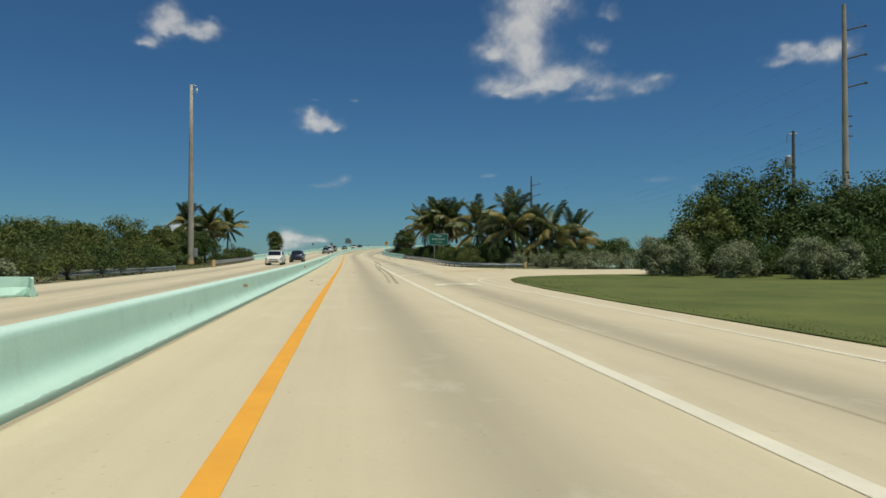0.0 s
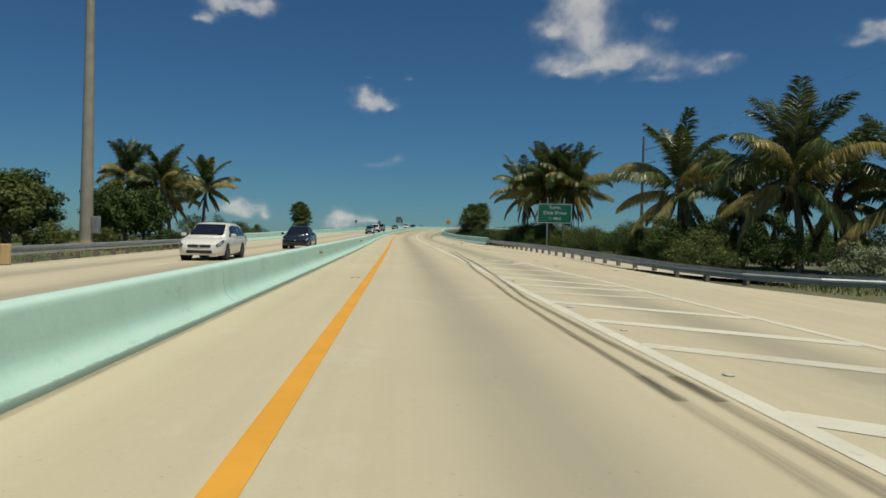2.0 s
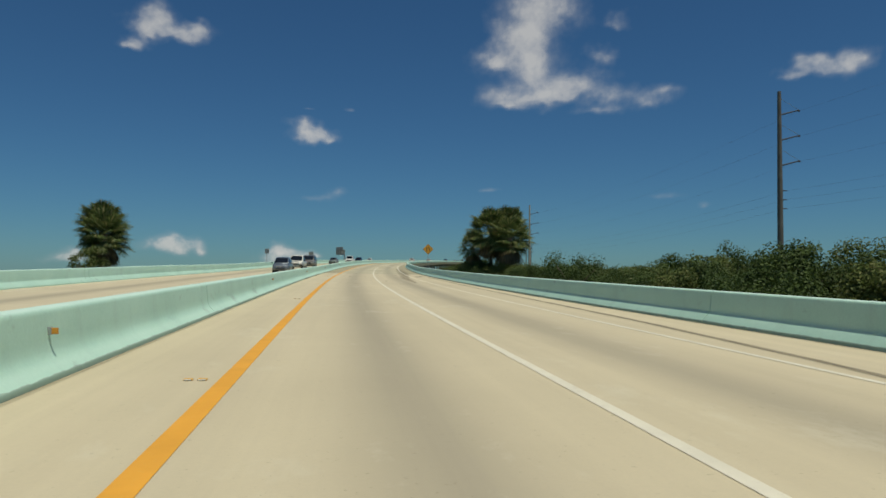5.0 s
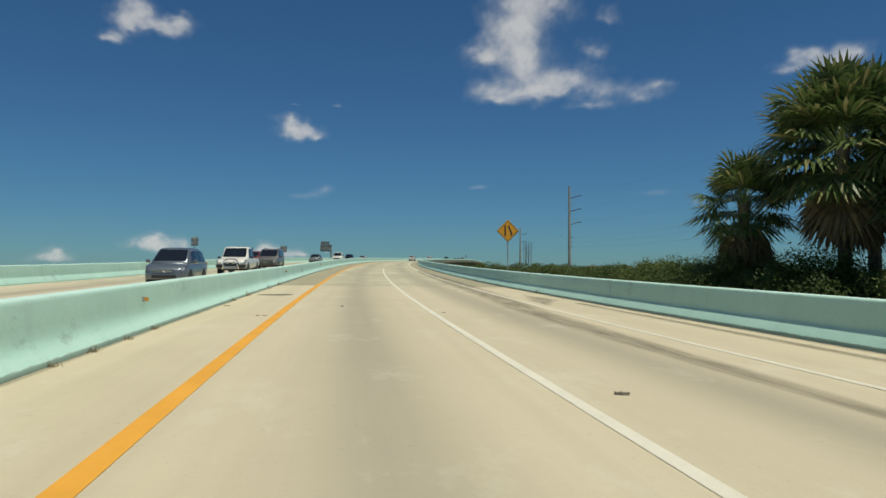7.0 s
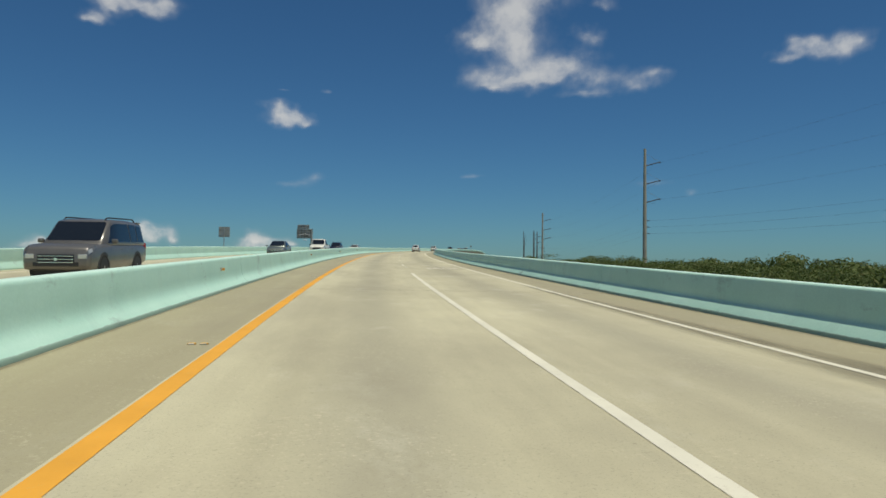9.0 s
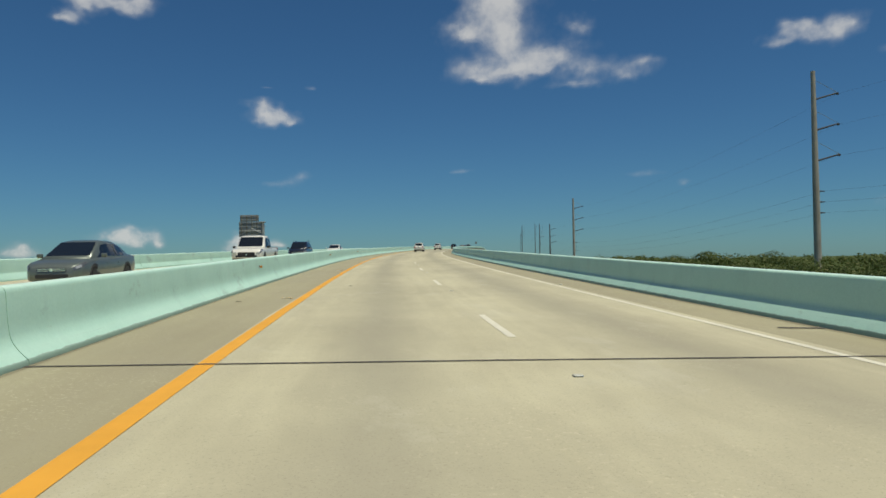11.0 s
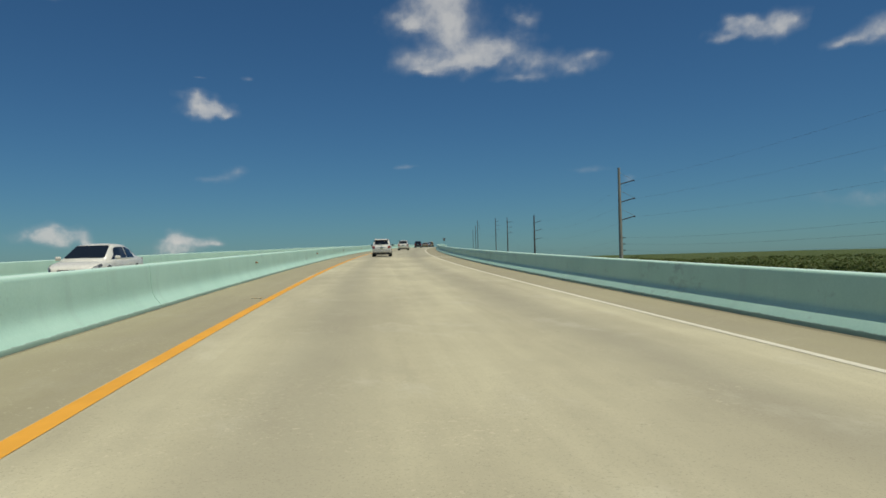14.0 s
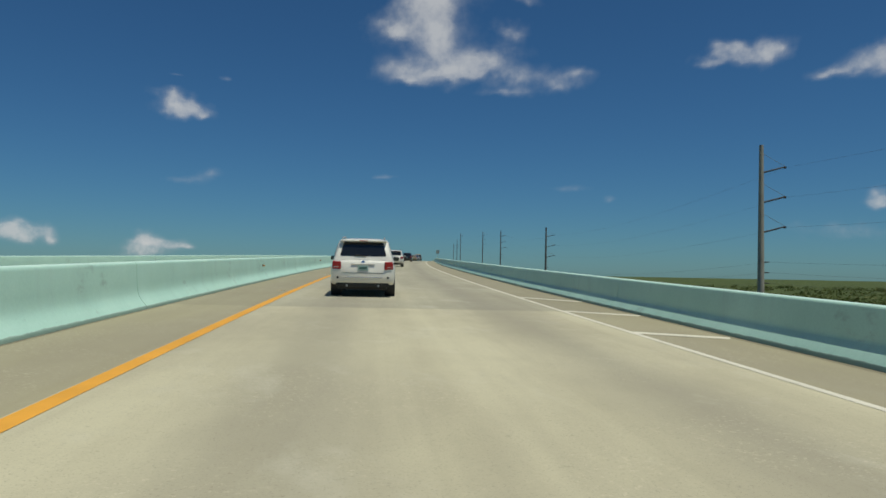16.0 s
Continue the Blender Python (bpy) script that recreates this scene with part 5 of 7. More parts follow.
    for sg in (-1, 1):
        hl = part("headlamp", skin(sg, L1 - 0.5, L1 - 0.015, 4.1, 6.0, 0.25), LAMPDARK, ob, "clear headlamp with a dark inside", True)
        if tall:
            part("front_lens", boxed(sg * 0.73 - 0.13, sg * 0.73 + 0.13, L1 - 0.08, L1 + 0.012, ft - 0.2, ft - 0.05, 0.03), LAMPCLEAR, hl, "clear headlamp face")
        part("lamp_bulb", skin(sg, L1 - 0.24, L1 - 0.06, 4.5, 5.6, 0.0, 0.014), LAMPCLEAR, hl, "bright lamp reflector", True)
        part("fog_lamp", box(bmesh.new(), -0.09, 0.09, -0.06, 0.03, -0.05, 0.05, Matrix.Translation((sg * (fw - 0.16), L1 - 0.09, fb + 0.13)) @ pose(0, 0, 0, 0, 0, -sg * 18), 0.02), TRIM, ob)
    gw = fw * (0.6 if tall else 0.66)
    gz0, gz1 = (ft - 0.36, ft - 0.05) if tall else (ft - 0.15, ft - 0.03)
    gr = part("grille", boxed(-gw, gw, L1 - 0.14, L1 + 0.01, gz0, gz1, 0.03), TRIM, ob, "dark grille")
    for k in range(3 if tall else 2):
        z = gz0 + (gz1 - gz0) * (k + 0.7) / (3.4 if tall else 2.4)
        part("grille_bar", boxed(-gw * 0.94, gw * 0.94, L1 - 0.02, L1 + 0.02, z - 0.012, z + 0.012, 0.004), CHROME if kind in ("crossover", "bigsuv") or name == "grey_saloon" else TRIM, gr)
    part("badge", rod(bmesh.new(), (0, L1 - 0.02, (gz0 + gz1) / 2), (0, L1 + 0.024, (gz0 + gz1) / 2), 0.055, 0.05, 12), CHROME, gr)
    part("intake", boxed(-fw * 0.74, fw * 0.74, L1 - 0.2, L1 + 0.008, fb + 0.04, fb + 0.19, 0.03), TRIM, ob, "dark lower intake")
    part("bonnet_edge", boxed(-fw * 0.8, fw * 0.8, L1 - 0.3, L1 - 0.28, ft - 0.01, ft + 0.004, 0.003), TRIM, ob)
    # rear: lamps, plate, bumper, trim
    rw = body[1][1]
    for sg in (-1, 1):
        tl = part("tail_lamp", box(bmesh.new(), -0.135, 0.125, -0.06, 0.16, -0.125, 0.11, Matrix.Translation((sg * (rw - 0.105), L0 + 0.04, ht - 0.05)) @ pose(0, 0, 0, 0, 0, sg * 10), 0.035), LAMPRED, ob, "red tail lamp")
        part("lamp_divider", boxed(sg * (rw - 0.105) - 0.1, sg * (rw - 0.105) + 0.1, L0 - 0.03, L0 - 0.018, ht - 0.115, ht - 0.10, 0.004), LAMPCLEAR, tl)
        part("bumper_reflector", rod(bmesh.new(), (sg * (rw - 0.13), L0 + 0.03, hb + 0.07), (sg * (rw - 0.13), L0 - 0.015, hb + 0.07), 0.035, None, 12), TRIM, ob, "small round dark fitting")
        part("exhaust", rod(bmesh.new(), (sg * 0.46, L0 + 0.5, hb - 0.16), (sg * 0.46, L0 + 0.06, hb - 0.17), 0.035, None, 10), STEEL, ob, "steel exhaust tip")
    part("bumper_step", boxed(-rw * 0.66, rw * 0.66, L0 - 0.022, L0 + 0.05, hb + 0.055, hb + 0.085, 0.012), CHROME if name == "white_suv" else paint, ob, "bright bumper strip")
    part("valance", boxed(-rw * 0.9, rw * 0.9, L0 + 0.06, L0 + 0.3, hb - 0.2, hb + 0.01, 0.04), TRIM, ob, "black lower valance")
    part("hatch_seam", boxed(-rw * 0.7, rw * 0.7, L0 - 0.006, L0 + 0.01, hb + 0.2, hb + 0.212, 0.002), TRIM, ob)
    pl = part("number_plate", boxed(-0.155, 0.155, L0 - 0.016, L0 + 0.02, ht - 0.21, ht - 0.05, 0.006), PLATE, ob, "pale green number plate")
    part("plate_bar", boxed(-0.11, 0.11, L0 - 0.022, L0 - 0.015, ht - 0.16, ht - 0.1, 0.002), PLATEBAR, pl)
    part("badge_strip", boxed(-0.34, 0.34, L0 - 0.02, L0 + 0.03, ht - 0.03, ht + 0.0, 0.01), paint, ob, "strip above the plate")
    part("emblem", rod(bmesh.new(), (0, L0 + 0.04, ht + 0.03), (0, L0 + 0.005, ht + 0.035), 0.06, 0.05, 14), CHROME, ob, "plain bright oval emblem")
    if rack:
        for sg in (-1, 1):
            zz = cab[2][4]
            part("roof_rail", tube(bmesh.new(), [(sg * 0.62, cab[1][0] + 0.1, zz - 0.02), (sg * 0.62, cab[1][0] + 0.25, zz + 0.06), (sg * 0.63, 0, cab[3][4] + 0.06), (sg * 0.62, cab[-2][0] - 0.25, zz + 0.04), (sg * 0.62, cab[-2][0] - 0.1, zz - 0.02)], [0.022] * 5, 8), STEEL if name == "white_suv" else TRIM, ob, "roof rail")
        sp = cab[1]
        part("spoiler", boxed(-sp[2] + 0.02, sp[2] - 0.02, sp[0] - 0.14, sp[0] + 0.2, sp[4] - 0.01, sp[4] + 0.04, 0.018), paint, ob)
        part("brake_lamp", boxed(-0.13, 0.13, sp[0] - 0.15, sp[0] - 0.12, sp[4] + 0.005, sp[4] + 0.03, 0.006), LAMPRED, ob, "small high brake lamp")
        part("wiper", box(bmesh.new(), -0.3, 0.02, -0.012, 0.012, -0.012, 0.012, Matrix.Translation((0.05, cab[0][0] + 0.035, cab[0][4] + 0.14)) @ pose(0, 0, 0, 0, 6, 0), 0.004), TRIM, ob)
    if kind == "pickup":
        part("load_bed", boxed(-0.86, 0.86, -2.78, -0.85, 1.08, 1.145, 0.01), TRIM, ob, "dark open load bed")
        part("tailgate", boxed(-0.88, 0.88, -2.93, -2.86, 0.72, 1.14, 0.02), paint, ob)
    return ob


def ahead(s, d, turn=0.0):
    return sloped(s, d, 0.004, turn)


def facing(s, d):
    return sloped(s, d, 0.004, 180)


vehicle("white_suv", "suv", WHITEPAINT, "white family SUV with a dark rear window and red tail lamps", ahead(396.9, 2.3), "vehicles ahead", True)
vehicle("white_crossover", "crossover", WHITEPAINT, "white crossover car queued ahead on the bridge", ahead(447, 3.4), "vehicles ahead", True)
vehicle("dark_crossover", "crossover", BLACKPAINT, "dark crossover car queued ahead on the bridge", ahead(508, 3.6), "vehicles ahead", True)
vehicle("gold_car", "sedan", BEIGE, "gold saloon car far ahead on the bridge", ahead(545, 3.8), "vehicles ahead")
vehicle("dark_car", "sedan", BLUEGREY, "blue-grey saloon car far ahead on the bridge", ahead(556, 4.2), "vehicles ahead")
vehicle("gold_pickup", "pickup", BEIGE, "gold pickup truck far ahead on the bridge", ahead(578, 4.2), "vehicles ahead")
vehicle("white_estate", "wagon", WHITEPAINT, "white estate car coming along the oncoming road", facing(76.6, -6.9))
vehicle("black_saloon", "sedan", BLACKPAINT, "glossy black saloon car on the oncoming road", facing(95.0, -5.9))
vehicle("grey_crossover", "crossover", BLUEGREY, "blue-grey crossover car on the oncoming road", facing(195.6, -6.3))
bull = vehicle("white_pickup", "pickup", WHITEPAINT, "white pickup truck with a bull bar and cargo", facing(213.5, -6.7))
for x in (-0.42, 0.42):
    part("bull_bar", tube(bmesh.new(), [(x * 1.25, 2.98, 0.42), (x * 1.1, 3.06, 0.7), (x, 3.04, 0.98), (x * 0.5, 3.04, 1.06), (0, 3.04, 1.07)], [0.045] * 5, 8), CHROME, bull, "bright steel bull bar")
    part("driving_lamp", rod(bmesh.new(), (x * 0.5, 2.98, 0.84), (x * 0.5, 3.06, 0.84), 0.09, 0.1, 14), LAMPCLEAR, bull, "round driving lamp")
part("skid_plate", boxed(-0.48, 0.48, 2.92, 3.0, 0.42, 0.62, 0.03), STEEL, bull)
part("front_bumper", boxed(-0.97, 0.97, 2.7, 2.96, 0.5, 0.74, 0.06), TRIM, bull, "black front bumper")
part("cooler", boxed(-0.5, 0.5, -2.4, -1.7, 1.15, 1.5, 0.04), WHITEPAINT, bull, "white box in the load bed")
for k, (x, y) in enumerate(((-0.6, -1.4), (-0.1, -1.6), (0.15, -1.3), (0.6, -2.2), (0.3, -2.5))):
    part("rod_holder", rod(bmesh.new(), (x, y, 1.14), (x + 0.12 * (k % 3 - 1), y - 0.1, 1.9 + 0.1 * (k % 2)), 0.035, 0.03, 6), SIGNBLACK, bull, "dark upright rod in the load bed")
vehicle("taupe_suv", "bigsuv", TAUPE, "large taupe SUV on the oncoming road", facing(232.0, -7.2), rack=True)
vehicle("red_car", "crossover", RED, "dark red crossover car on the oncoming road", facing(238.5, -10.0))
vehicle("grey_saloon", "sedan", GREENGREY, "grey-green saloon car on the oncoming road", facing(279.3, -8.2))
vehicle("white_truck", "pickup", WHITEPAINT, "white pickup truck with a large grille on the oncoming road", facing(302.5, -7.0))
vehicle("black_crossover", "crossover", BLACKPAINT, "black crossover car with roof rails on the oncoming road", facing(324.2, -7.3), rack=True)
vehicle("white_saloon", "sedan", WHITEPAINT, "white saloon car with a dark sunroof on the oncoming road", facing(352.3, -7.5))

# ---------------------------------------------------------------- plants
def ground_at(x, y):
    return float(land_height(np.array([x]), np.array([y]))[0])


def quads(centres, along_v, across_v):
    """Four corners each from arrays of centres and half vectors; returns verts and faces."""
    n = len(centres)
    v = np.stack([centres - along_v, centres + across_v, centres + along_v, centres - across_v], 1).reshape(-1, 3)
    f = np.arange(4 * n).reshape(-1, 4)
    return v, f


def unit(rng, n):
    v = rng.normal(size=(n, 3))
    return v / np.linalg.norm(v, axis=1)[:, None]


def leaf_cloud(rng, centres, per, spread, size, flat=0.75):
    """Small pointed leaves scattered round clump centres."""
    per, size = int(per * 1.5), size * 0.8
    c = np.repeat(np.asarray(centres), per, 0)
    d = unit(rng, len(c)) * (rng.random((len(c), 1)) ** 0.45) * spread
    d[:, 2] *= flat
    c = c + d
    out = d / (np.linalg.norm(d, axis=1)[:, None] + 1e-6) * 0.9 + np.array([0, 0, 0.55]) + unit(rng, len(c)) * 0.65
    out /= np.linalg.norm(out, axis=1)[:, None]
    a = np.cross(out, unit(rng, len(c)))
    a = a / (np.linalg.norm(a, axis=1)[:, None] + 1e-6) * size * rng.uniform(0.6, 1.15, (len(c), 1))
    b = np.cross(out, a) * 0.5
    return quads(c, a, b)


def raw_mesh(name, v, f, material, parent=None, label=""):
    me = bpy.data.meshes.new(name)
    me.from_pydata(v.tolist(), [], f.tolist())
    me.materials.append(material)
    me.update()
    ob = new(name, me)
    if parent is not None:
        ob.parent = parent
    if label:
        ob["label"] = label
    return ob


def broad_tree(name, x, y, height, radius, seed, material, label, leaf=0.16, clumps=46, per=75, low=0.25, group="", wide=1.0, holes=0.0):
    rng = np.random.default_rng(seed)
    z = ground_at(x, y)
    ob = thing(name, label, "tree" if height > 2.6 else "bush", group, m=pose(x, y, z - 0.05))
    top = height
    bm = bmesh.new()
    fork = height * max(0.12, low)
    tube(bm, [(0, 0, -0.3), (0.05 * radius, 0.02, fork * 0.5), (0.02, 0.05 * radius, fork)], [0.06 * radius + 0.03, 0.05 * radius + 0.02, 0.04 * radius + 0.02], 8)
    part("trunk", bm, BARK, ob)
    cs = []
    for k in range(clumps):
        u = unit(rng, 1)[0]
        r = rng.random() ** 0.4
        cz = low * height + (1 - low) * height * 0.5
        c = np.array([u[0] * radius * r * 0.86 * wide, u[1] * radius * r * 0.86, cz + u[2] * (1 - low) * height * 0.46 * r])
        if c[2] > height * 0.7:
            c[:2] *= rng.uniform(0.55, 1.0)
        cs.append(c)
    for c in cs[:: max(1, clumps // 6)][:7]:
        mid = (c[0] * 0.45 + rng.normal() * 0.08, c[1] * 0.45 + rng.normal() * 0.08, fork + (c[2] - fork) * 0.45)
        part("limb", tube(bmesh.new(), [(0.02, 0.05 * radius, fork * 0.9), mid, tuple(c)], [0.025 * radius + 0.015, 0.018 * radius + 0.01, 0.008], 6), BARK, ob)
    v, f = leaf_cloud(rng, cs, per, radius * 0.3, leaf)
    v[:, 2] = np.maximum(v[:, 2], 0.05)
    raw_mesh("crown", v, f, material, ob)
    return ob


def palm_frond(rng, az_, e0, droop, ln, start, hang, spread):
    """One feathered frond: a tapering rib that arches over, with two rows of leaflets bent down by their weight."""
    n = 24
    out, side = np.array([math.cos(az_), math.sin(az_), 0.0]), np.array([-math.sin(az_), math.cos(az_), 0.0])
    t = np.arange(n) / n
    e = e0 - droop * t ** 1.5
    twist = rng.uniform(-0.35, 0.35)
    dirs = out * np.cos(e)[:, None] + np.array([0, 0, 1.0]) * np.sin(e)[:, None] + side * (twist * t)[:, None]
    dirs /= np.linalg.norm(dirs, axis=1)[:, None]
    pts = np.vstack([start, start + np.cumsum(dirs * ln / n, 0)])
    V, F = [], []
    for k in range(n):
        w = 0.045 * (1 - k / n) + 0.006
        a, b = pts[k], pts[k + 1]
        q = len(V)
        V += [a - side * w, a + side * w, b + side * w, b - side * w, a - np.array([0, 0, w])]
        F += [(q, q + 1, q + 2, q + 3), (q, q + 4, q + 3), (q + 1, q + 2, q + 4)]
    m = 82
    u = np.tile(np.linspace(0.14, 0.985, m), 2) + rng.uniform(-0.006, 0.006, 2 * m)
    sg = np.repeat((-1.0, 1.0), m)[:, None]
    k = np.minimum((u * n).astype(int), n - 1)
    base = pts[k] + dirs[k] * ((u * n - k) * ln / n)[:, None]
    rib = dirs[k]
    ll = (ln * 0.235 * np.sin(math.pi * (0.13 + 0.8 * u)) ** 0.65 * rng.uniform(0.8, 1.1, 2 * m))[:, None]
    down = np.array([0, 0, -1.0])
    d1 = rib * 0.55 + side * sg * (spread + rng.uniform(-0.12, 0.12, (2 * m, 1))) + down * (hang + rng.uniform(-0.15, 0.25, (2 * m, 1)))
    d1 /= np.linalg.norm(d1, axis=1)[:, None]
    d2 = d1 + down * (0.45 + 0.4 * hang) + rib * 0.1
    d2 /= np.linalg.norm(d2, axis=1)[:, None]
    wide = rib - d1 * np.sum(rib * d1, 1)[:, None] + rng.normal(size=(2 * m, 3)) * 0.16
    wide = wide / np.linalg.norm(wide, axis=1)[:, None]
    mid = base + d1 * ll * 0.5
    tip = mid + d2 * ll * 0.55
    q = len(V)
    rows = np.stack([base - wide * 0.014, base + wide * 0.014, mid + wide * 0.034, mid - wide * 0.034, tip], 1).reshape(-1, 3)
    V += list(rows)
    for r in range(2 * m):
        o = q + 5 * r
        F += [(o, o + 1, o + 2, o + 3), (o + 3, o + 2, o + 4)]
    return V, F


def coconut_palm(x, y, top, seed, label, fronds=22, length=3.6, lean=0.4, old=0.3, dead=3):
    """top: height of the crown's heart in the world."""
    rng = np.random.default_rng(seed)
    z = ground_at(x, y) - 0.05
    ob = thing("coconut_palm", label, "palm tree", "coconut palms", m=pose(x, y, z))
    h = top - z
    lx, ly = rng.normal() * lean, rng.normal() * lean
    tr = [(lx * ((k / 10) ** 2 - 1), ly * ((k / 10) ** 2 - 1), h * k / 10) for k in range(11)]
    tr[0] = (tr[0][0], tr[0][1], -0.4)
    part("trunk", tube(bmesh.new(), tr, [0.27, 0.19, 0.165, 0.15, 0.155, 0.145, 0.15, 0.14, 0.145, 0.14, 0.16], 9), TRUNK, ob)
    part("heart", tube(bmesh.new(), [(0, 0, h - 0.45), (0, 0, h), (0, 0, h + 0.4), (0, 0, h + 0.9)], [0.17, 0.24, 0.15, 0.02], 8), DEADLEAF, ob, "brown fibrous leaf bases")
    for k in range(fronds):
        age = (k + 0.5) / fronds
        az_ = k * 2.399963 + rng.uniform(-0.45, 0.45)
        if age < 0.3:
            e0, droop, hang, spread, ln = rng.uniform(66, 88), rng.uniform(22, 70), 0.1, 0.5, rng.uniform(0.85, 1.0)
        elif age < 0.72:
            e0, droop, hang, spread, ln = rng.uniform(24, 58), rng.uniform(62, 105), 0.55, 0.62, rng.uniform(0.88, 1.08)
        else:
            e0, droop, hang, spread, ln = rng.uniform(-28, 14), rng.uniform(45, 75), 0.95, 0.42, rng.uniform(0.75, 0.95)
        V, F = palm_frond(rng, az_, radians(e0), radians(droop), length * ln, np.array([0, 0, h + 0.25 - 0.5 * age]), hang, spread)
        yellow = age > 1 - old and rng.random() < 0.6 or (age > 0.35 and rng.random() < 0.14)
        link_mesh("frond", V, F, PALMYELLOW if yellow else PALMGREEN, ob, "yellowing old frond" if yellow else "")
    for k in range(dead):
        V, F = palm_frond(rng, k * 2.4 + rng.uniform(-0.4, 0.4), radians(-52 - 4 * (k % 5)), radians(25), length * rng.uniform(0.5, 0.72), np.array([0, 0, h - 0.4]), 0.8, 0.2)
        link_mesh("frond", V, F, DEADLEAF, ob, "dry brown hanging frond")
    for k in range(6):
        bm = bmesh.new()
        a = rng.uniform(0, 6.28)
        c = Vector((math.cos(a) * 0.26, math.sin(a) * 0.26, h - 0.3 - rng.uniform(0, 0.25)))
        bmesh.ops.create_icosphere(bm, subdivisions=1, radius=0.12, matrix=Matrix.Translation(c) @ Matrix.Diagonal((0.85, 0.85, 1.15, 1)))
        part("coconut", bm, PALMYELLOW, ob, "yellow-green coconut", True)
    return ob


def fan_palm(x, y, top, seed, label, fans=34, reach=0.95, blade=0.85, skirt=14):
    rng = np.random.default_rng(seed)
    z = ground_at(x, y) - 0.05
    ob = thing("fan_palm", label, "palm tree", "fan palms", m=pose(x, y, z))
    h = top - z
    part("trunk", tube(bmesh.new(), [(0, 0, -0.4), (0.03, 0, h * 0.4), (0, 0.03, h * 0.8), (0, 0, h)], [0.2, 0.17, 0.17, 0.2], 10), TRUNK, ob)
    for k in range(fans + skirt):
        dead = k >= fans
        age = (k + 0.5) / fans if not dead else 1.15
        az_ = k * 2.399963 + rng.uniform(-0.25, 0.25)
        e = math.radians(80 - 118 * age + rng.uniform(-9, 9)) if not dead else math.radians(-62 + rng.uniform(-14, 10))
        out = np.array([math.cos(az_), math.sin(az_), 0.0])
        side = np.array([-math.sin(az_), math.cos(az_), 0.0])
        d = out * math.cos(e) + np.array([0, 0, math.sin(e)])
        up = np.cross(side, d) * -1
        st = np.array([0, 0, h - (0.25 * age if not dead else 0.45)])
        ln = reach * rng.uniform(0.8, 1.15) * (1.0 if not dead else 0.75)
        hub = st + d * ln + np.array([0, 0, -0.1 * age])
        V = [st - side * 0.018, st + side * 0.018, hub + side * 0.014, hub - side * 0.014]
        F = [(0, 1, 2, 3)]
        m = 24
        bl = blade * rng.uniform(0.85, 1.15)
        for i in range(m):
            a = math.radians(-112 + 224 * (i + 0.5) / m)
            dv = d * math.cos(a) + side * math.sin(a)
            lenf = bl * (0.62 + 0.38 * math.cos(a * 0.62))
            wv = (side * math.cos(a) - d * math.sin(a)) * 0.042 * bl / 0.85
            mid = hub + dv * lenf * 0.55 + up * (0.04 * math.cos(i * 3.14159))
            tip = hub + dv * lenf + np.array([0, 0, -0.22 * lenf * (0.6 + abs(math.sin(a)))]) + rng.normal(size=3) * 0.02
            q = len(V)
            V += [hub, mid + wv, tip, mid - wv]
            F.append((q, q + 1, q + 2, q + 3))
        link_mesh("frond", V, F, DEADLEAF if dead else FANGREEN, ob, "dry hanging frond" if dead else "")
    return ob


def stand(s, d):
    p = at(s, d)
    return p.x, p.y


# coconut palms by the sign and along the guard rail
PALM = "coconut palm with drooping green and yellow fronds in the verge scrub"
for s, d, top, seed, ln, nf in ((118.5, 13.6, 7.0, 11, 4.4, 32), (114.9, 15.3, 7.4, 12, 4.7, 46), (114.0, 17.5, 7.2, 13, 4.6, 38), (117.6, 16.6, 7.0, 14, 4.4, 34),
                                (85.0, 16.2, 5.0, 15, 4.3, 26), (78.4, 19.0, 5.0, 16, 4.7, 30), (75.6, 22.8, 4.1, 17, 4.2, 24), (81.5, 18.2, 4.0, 18, 3.7, 22), (79.6, 21.9, 4.4, 19, 4.0, 22), (76.8, 25.8, 3.6, 9, 3.8, 20)):
    x, y = stand(s, d)
    coconut_palm(x, y, top, seed, PALM, nf, ln, old=0.32 if s > 100 else 0.5, dead=11 if seed in (12, 13) else 4)
for s, d, top, seed, ln in ((118.6, -18.4, 6.6, 21, 3.5), (110.0, -19.9, 6.2, 22, 3.8), (111.7, -23.4, 6.8, 23, 3.8), (113.5, -20.6, 5.4, 24, 3.5)):
    x, y = stand(s, d)
    coconut_palm(x, y, top, seed, "coconut palm with drooping green and yellow fronds behind the rail", 26, ln, old=0.5)

# cabbage palms beside the bridge approach
for s, d, top, seed, fans, reach, blade, sk in ((178.3, 13.9, 6.9, 31, 64, 1.3, 1.15, 20), (180.8, 12.7, 5.7, 32, 44, 0.85, 0.85, 18), (176.4, 15.2, 6.2, 33, 54, 1.25, 1.1, 18), (179.4, 15.6, 7.3, 34, 54, 1.25, 1.1, 16)):
    x, y = stand(s, d)
    fan_palm(x, y, top, seed, "cabbage palm with a dense round head of fan leaves", fans, reach, blade, sk)
for s, d, top, seed in ((170.2, -16.2, 5.6, 36), (171.6, -16.9, 6.5, 37)):
    x, y = stand(s, d)
    fan_palm(x, y, top, seed, "cabbage palm with a dense round head behind the far wall", 60, 1.1, 1.05, 22)

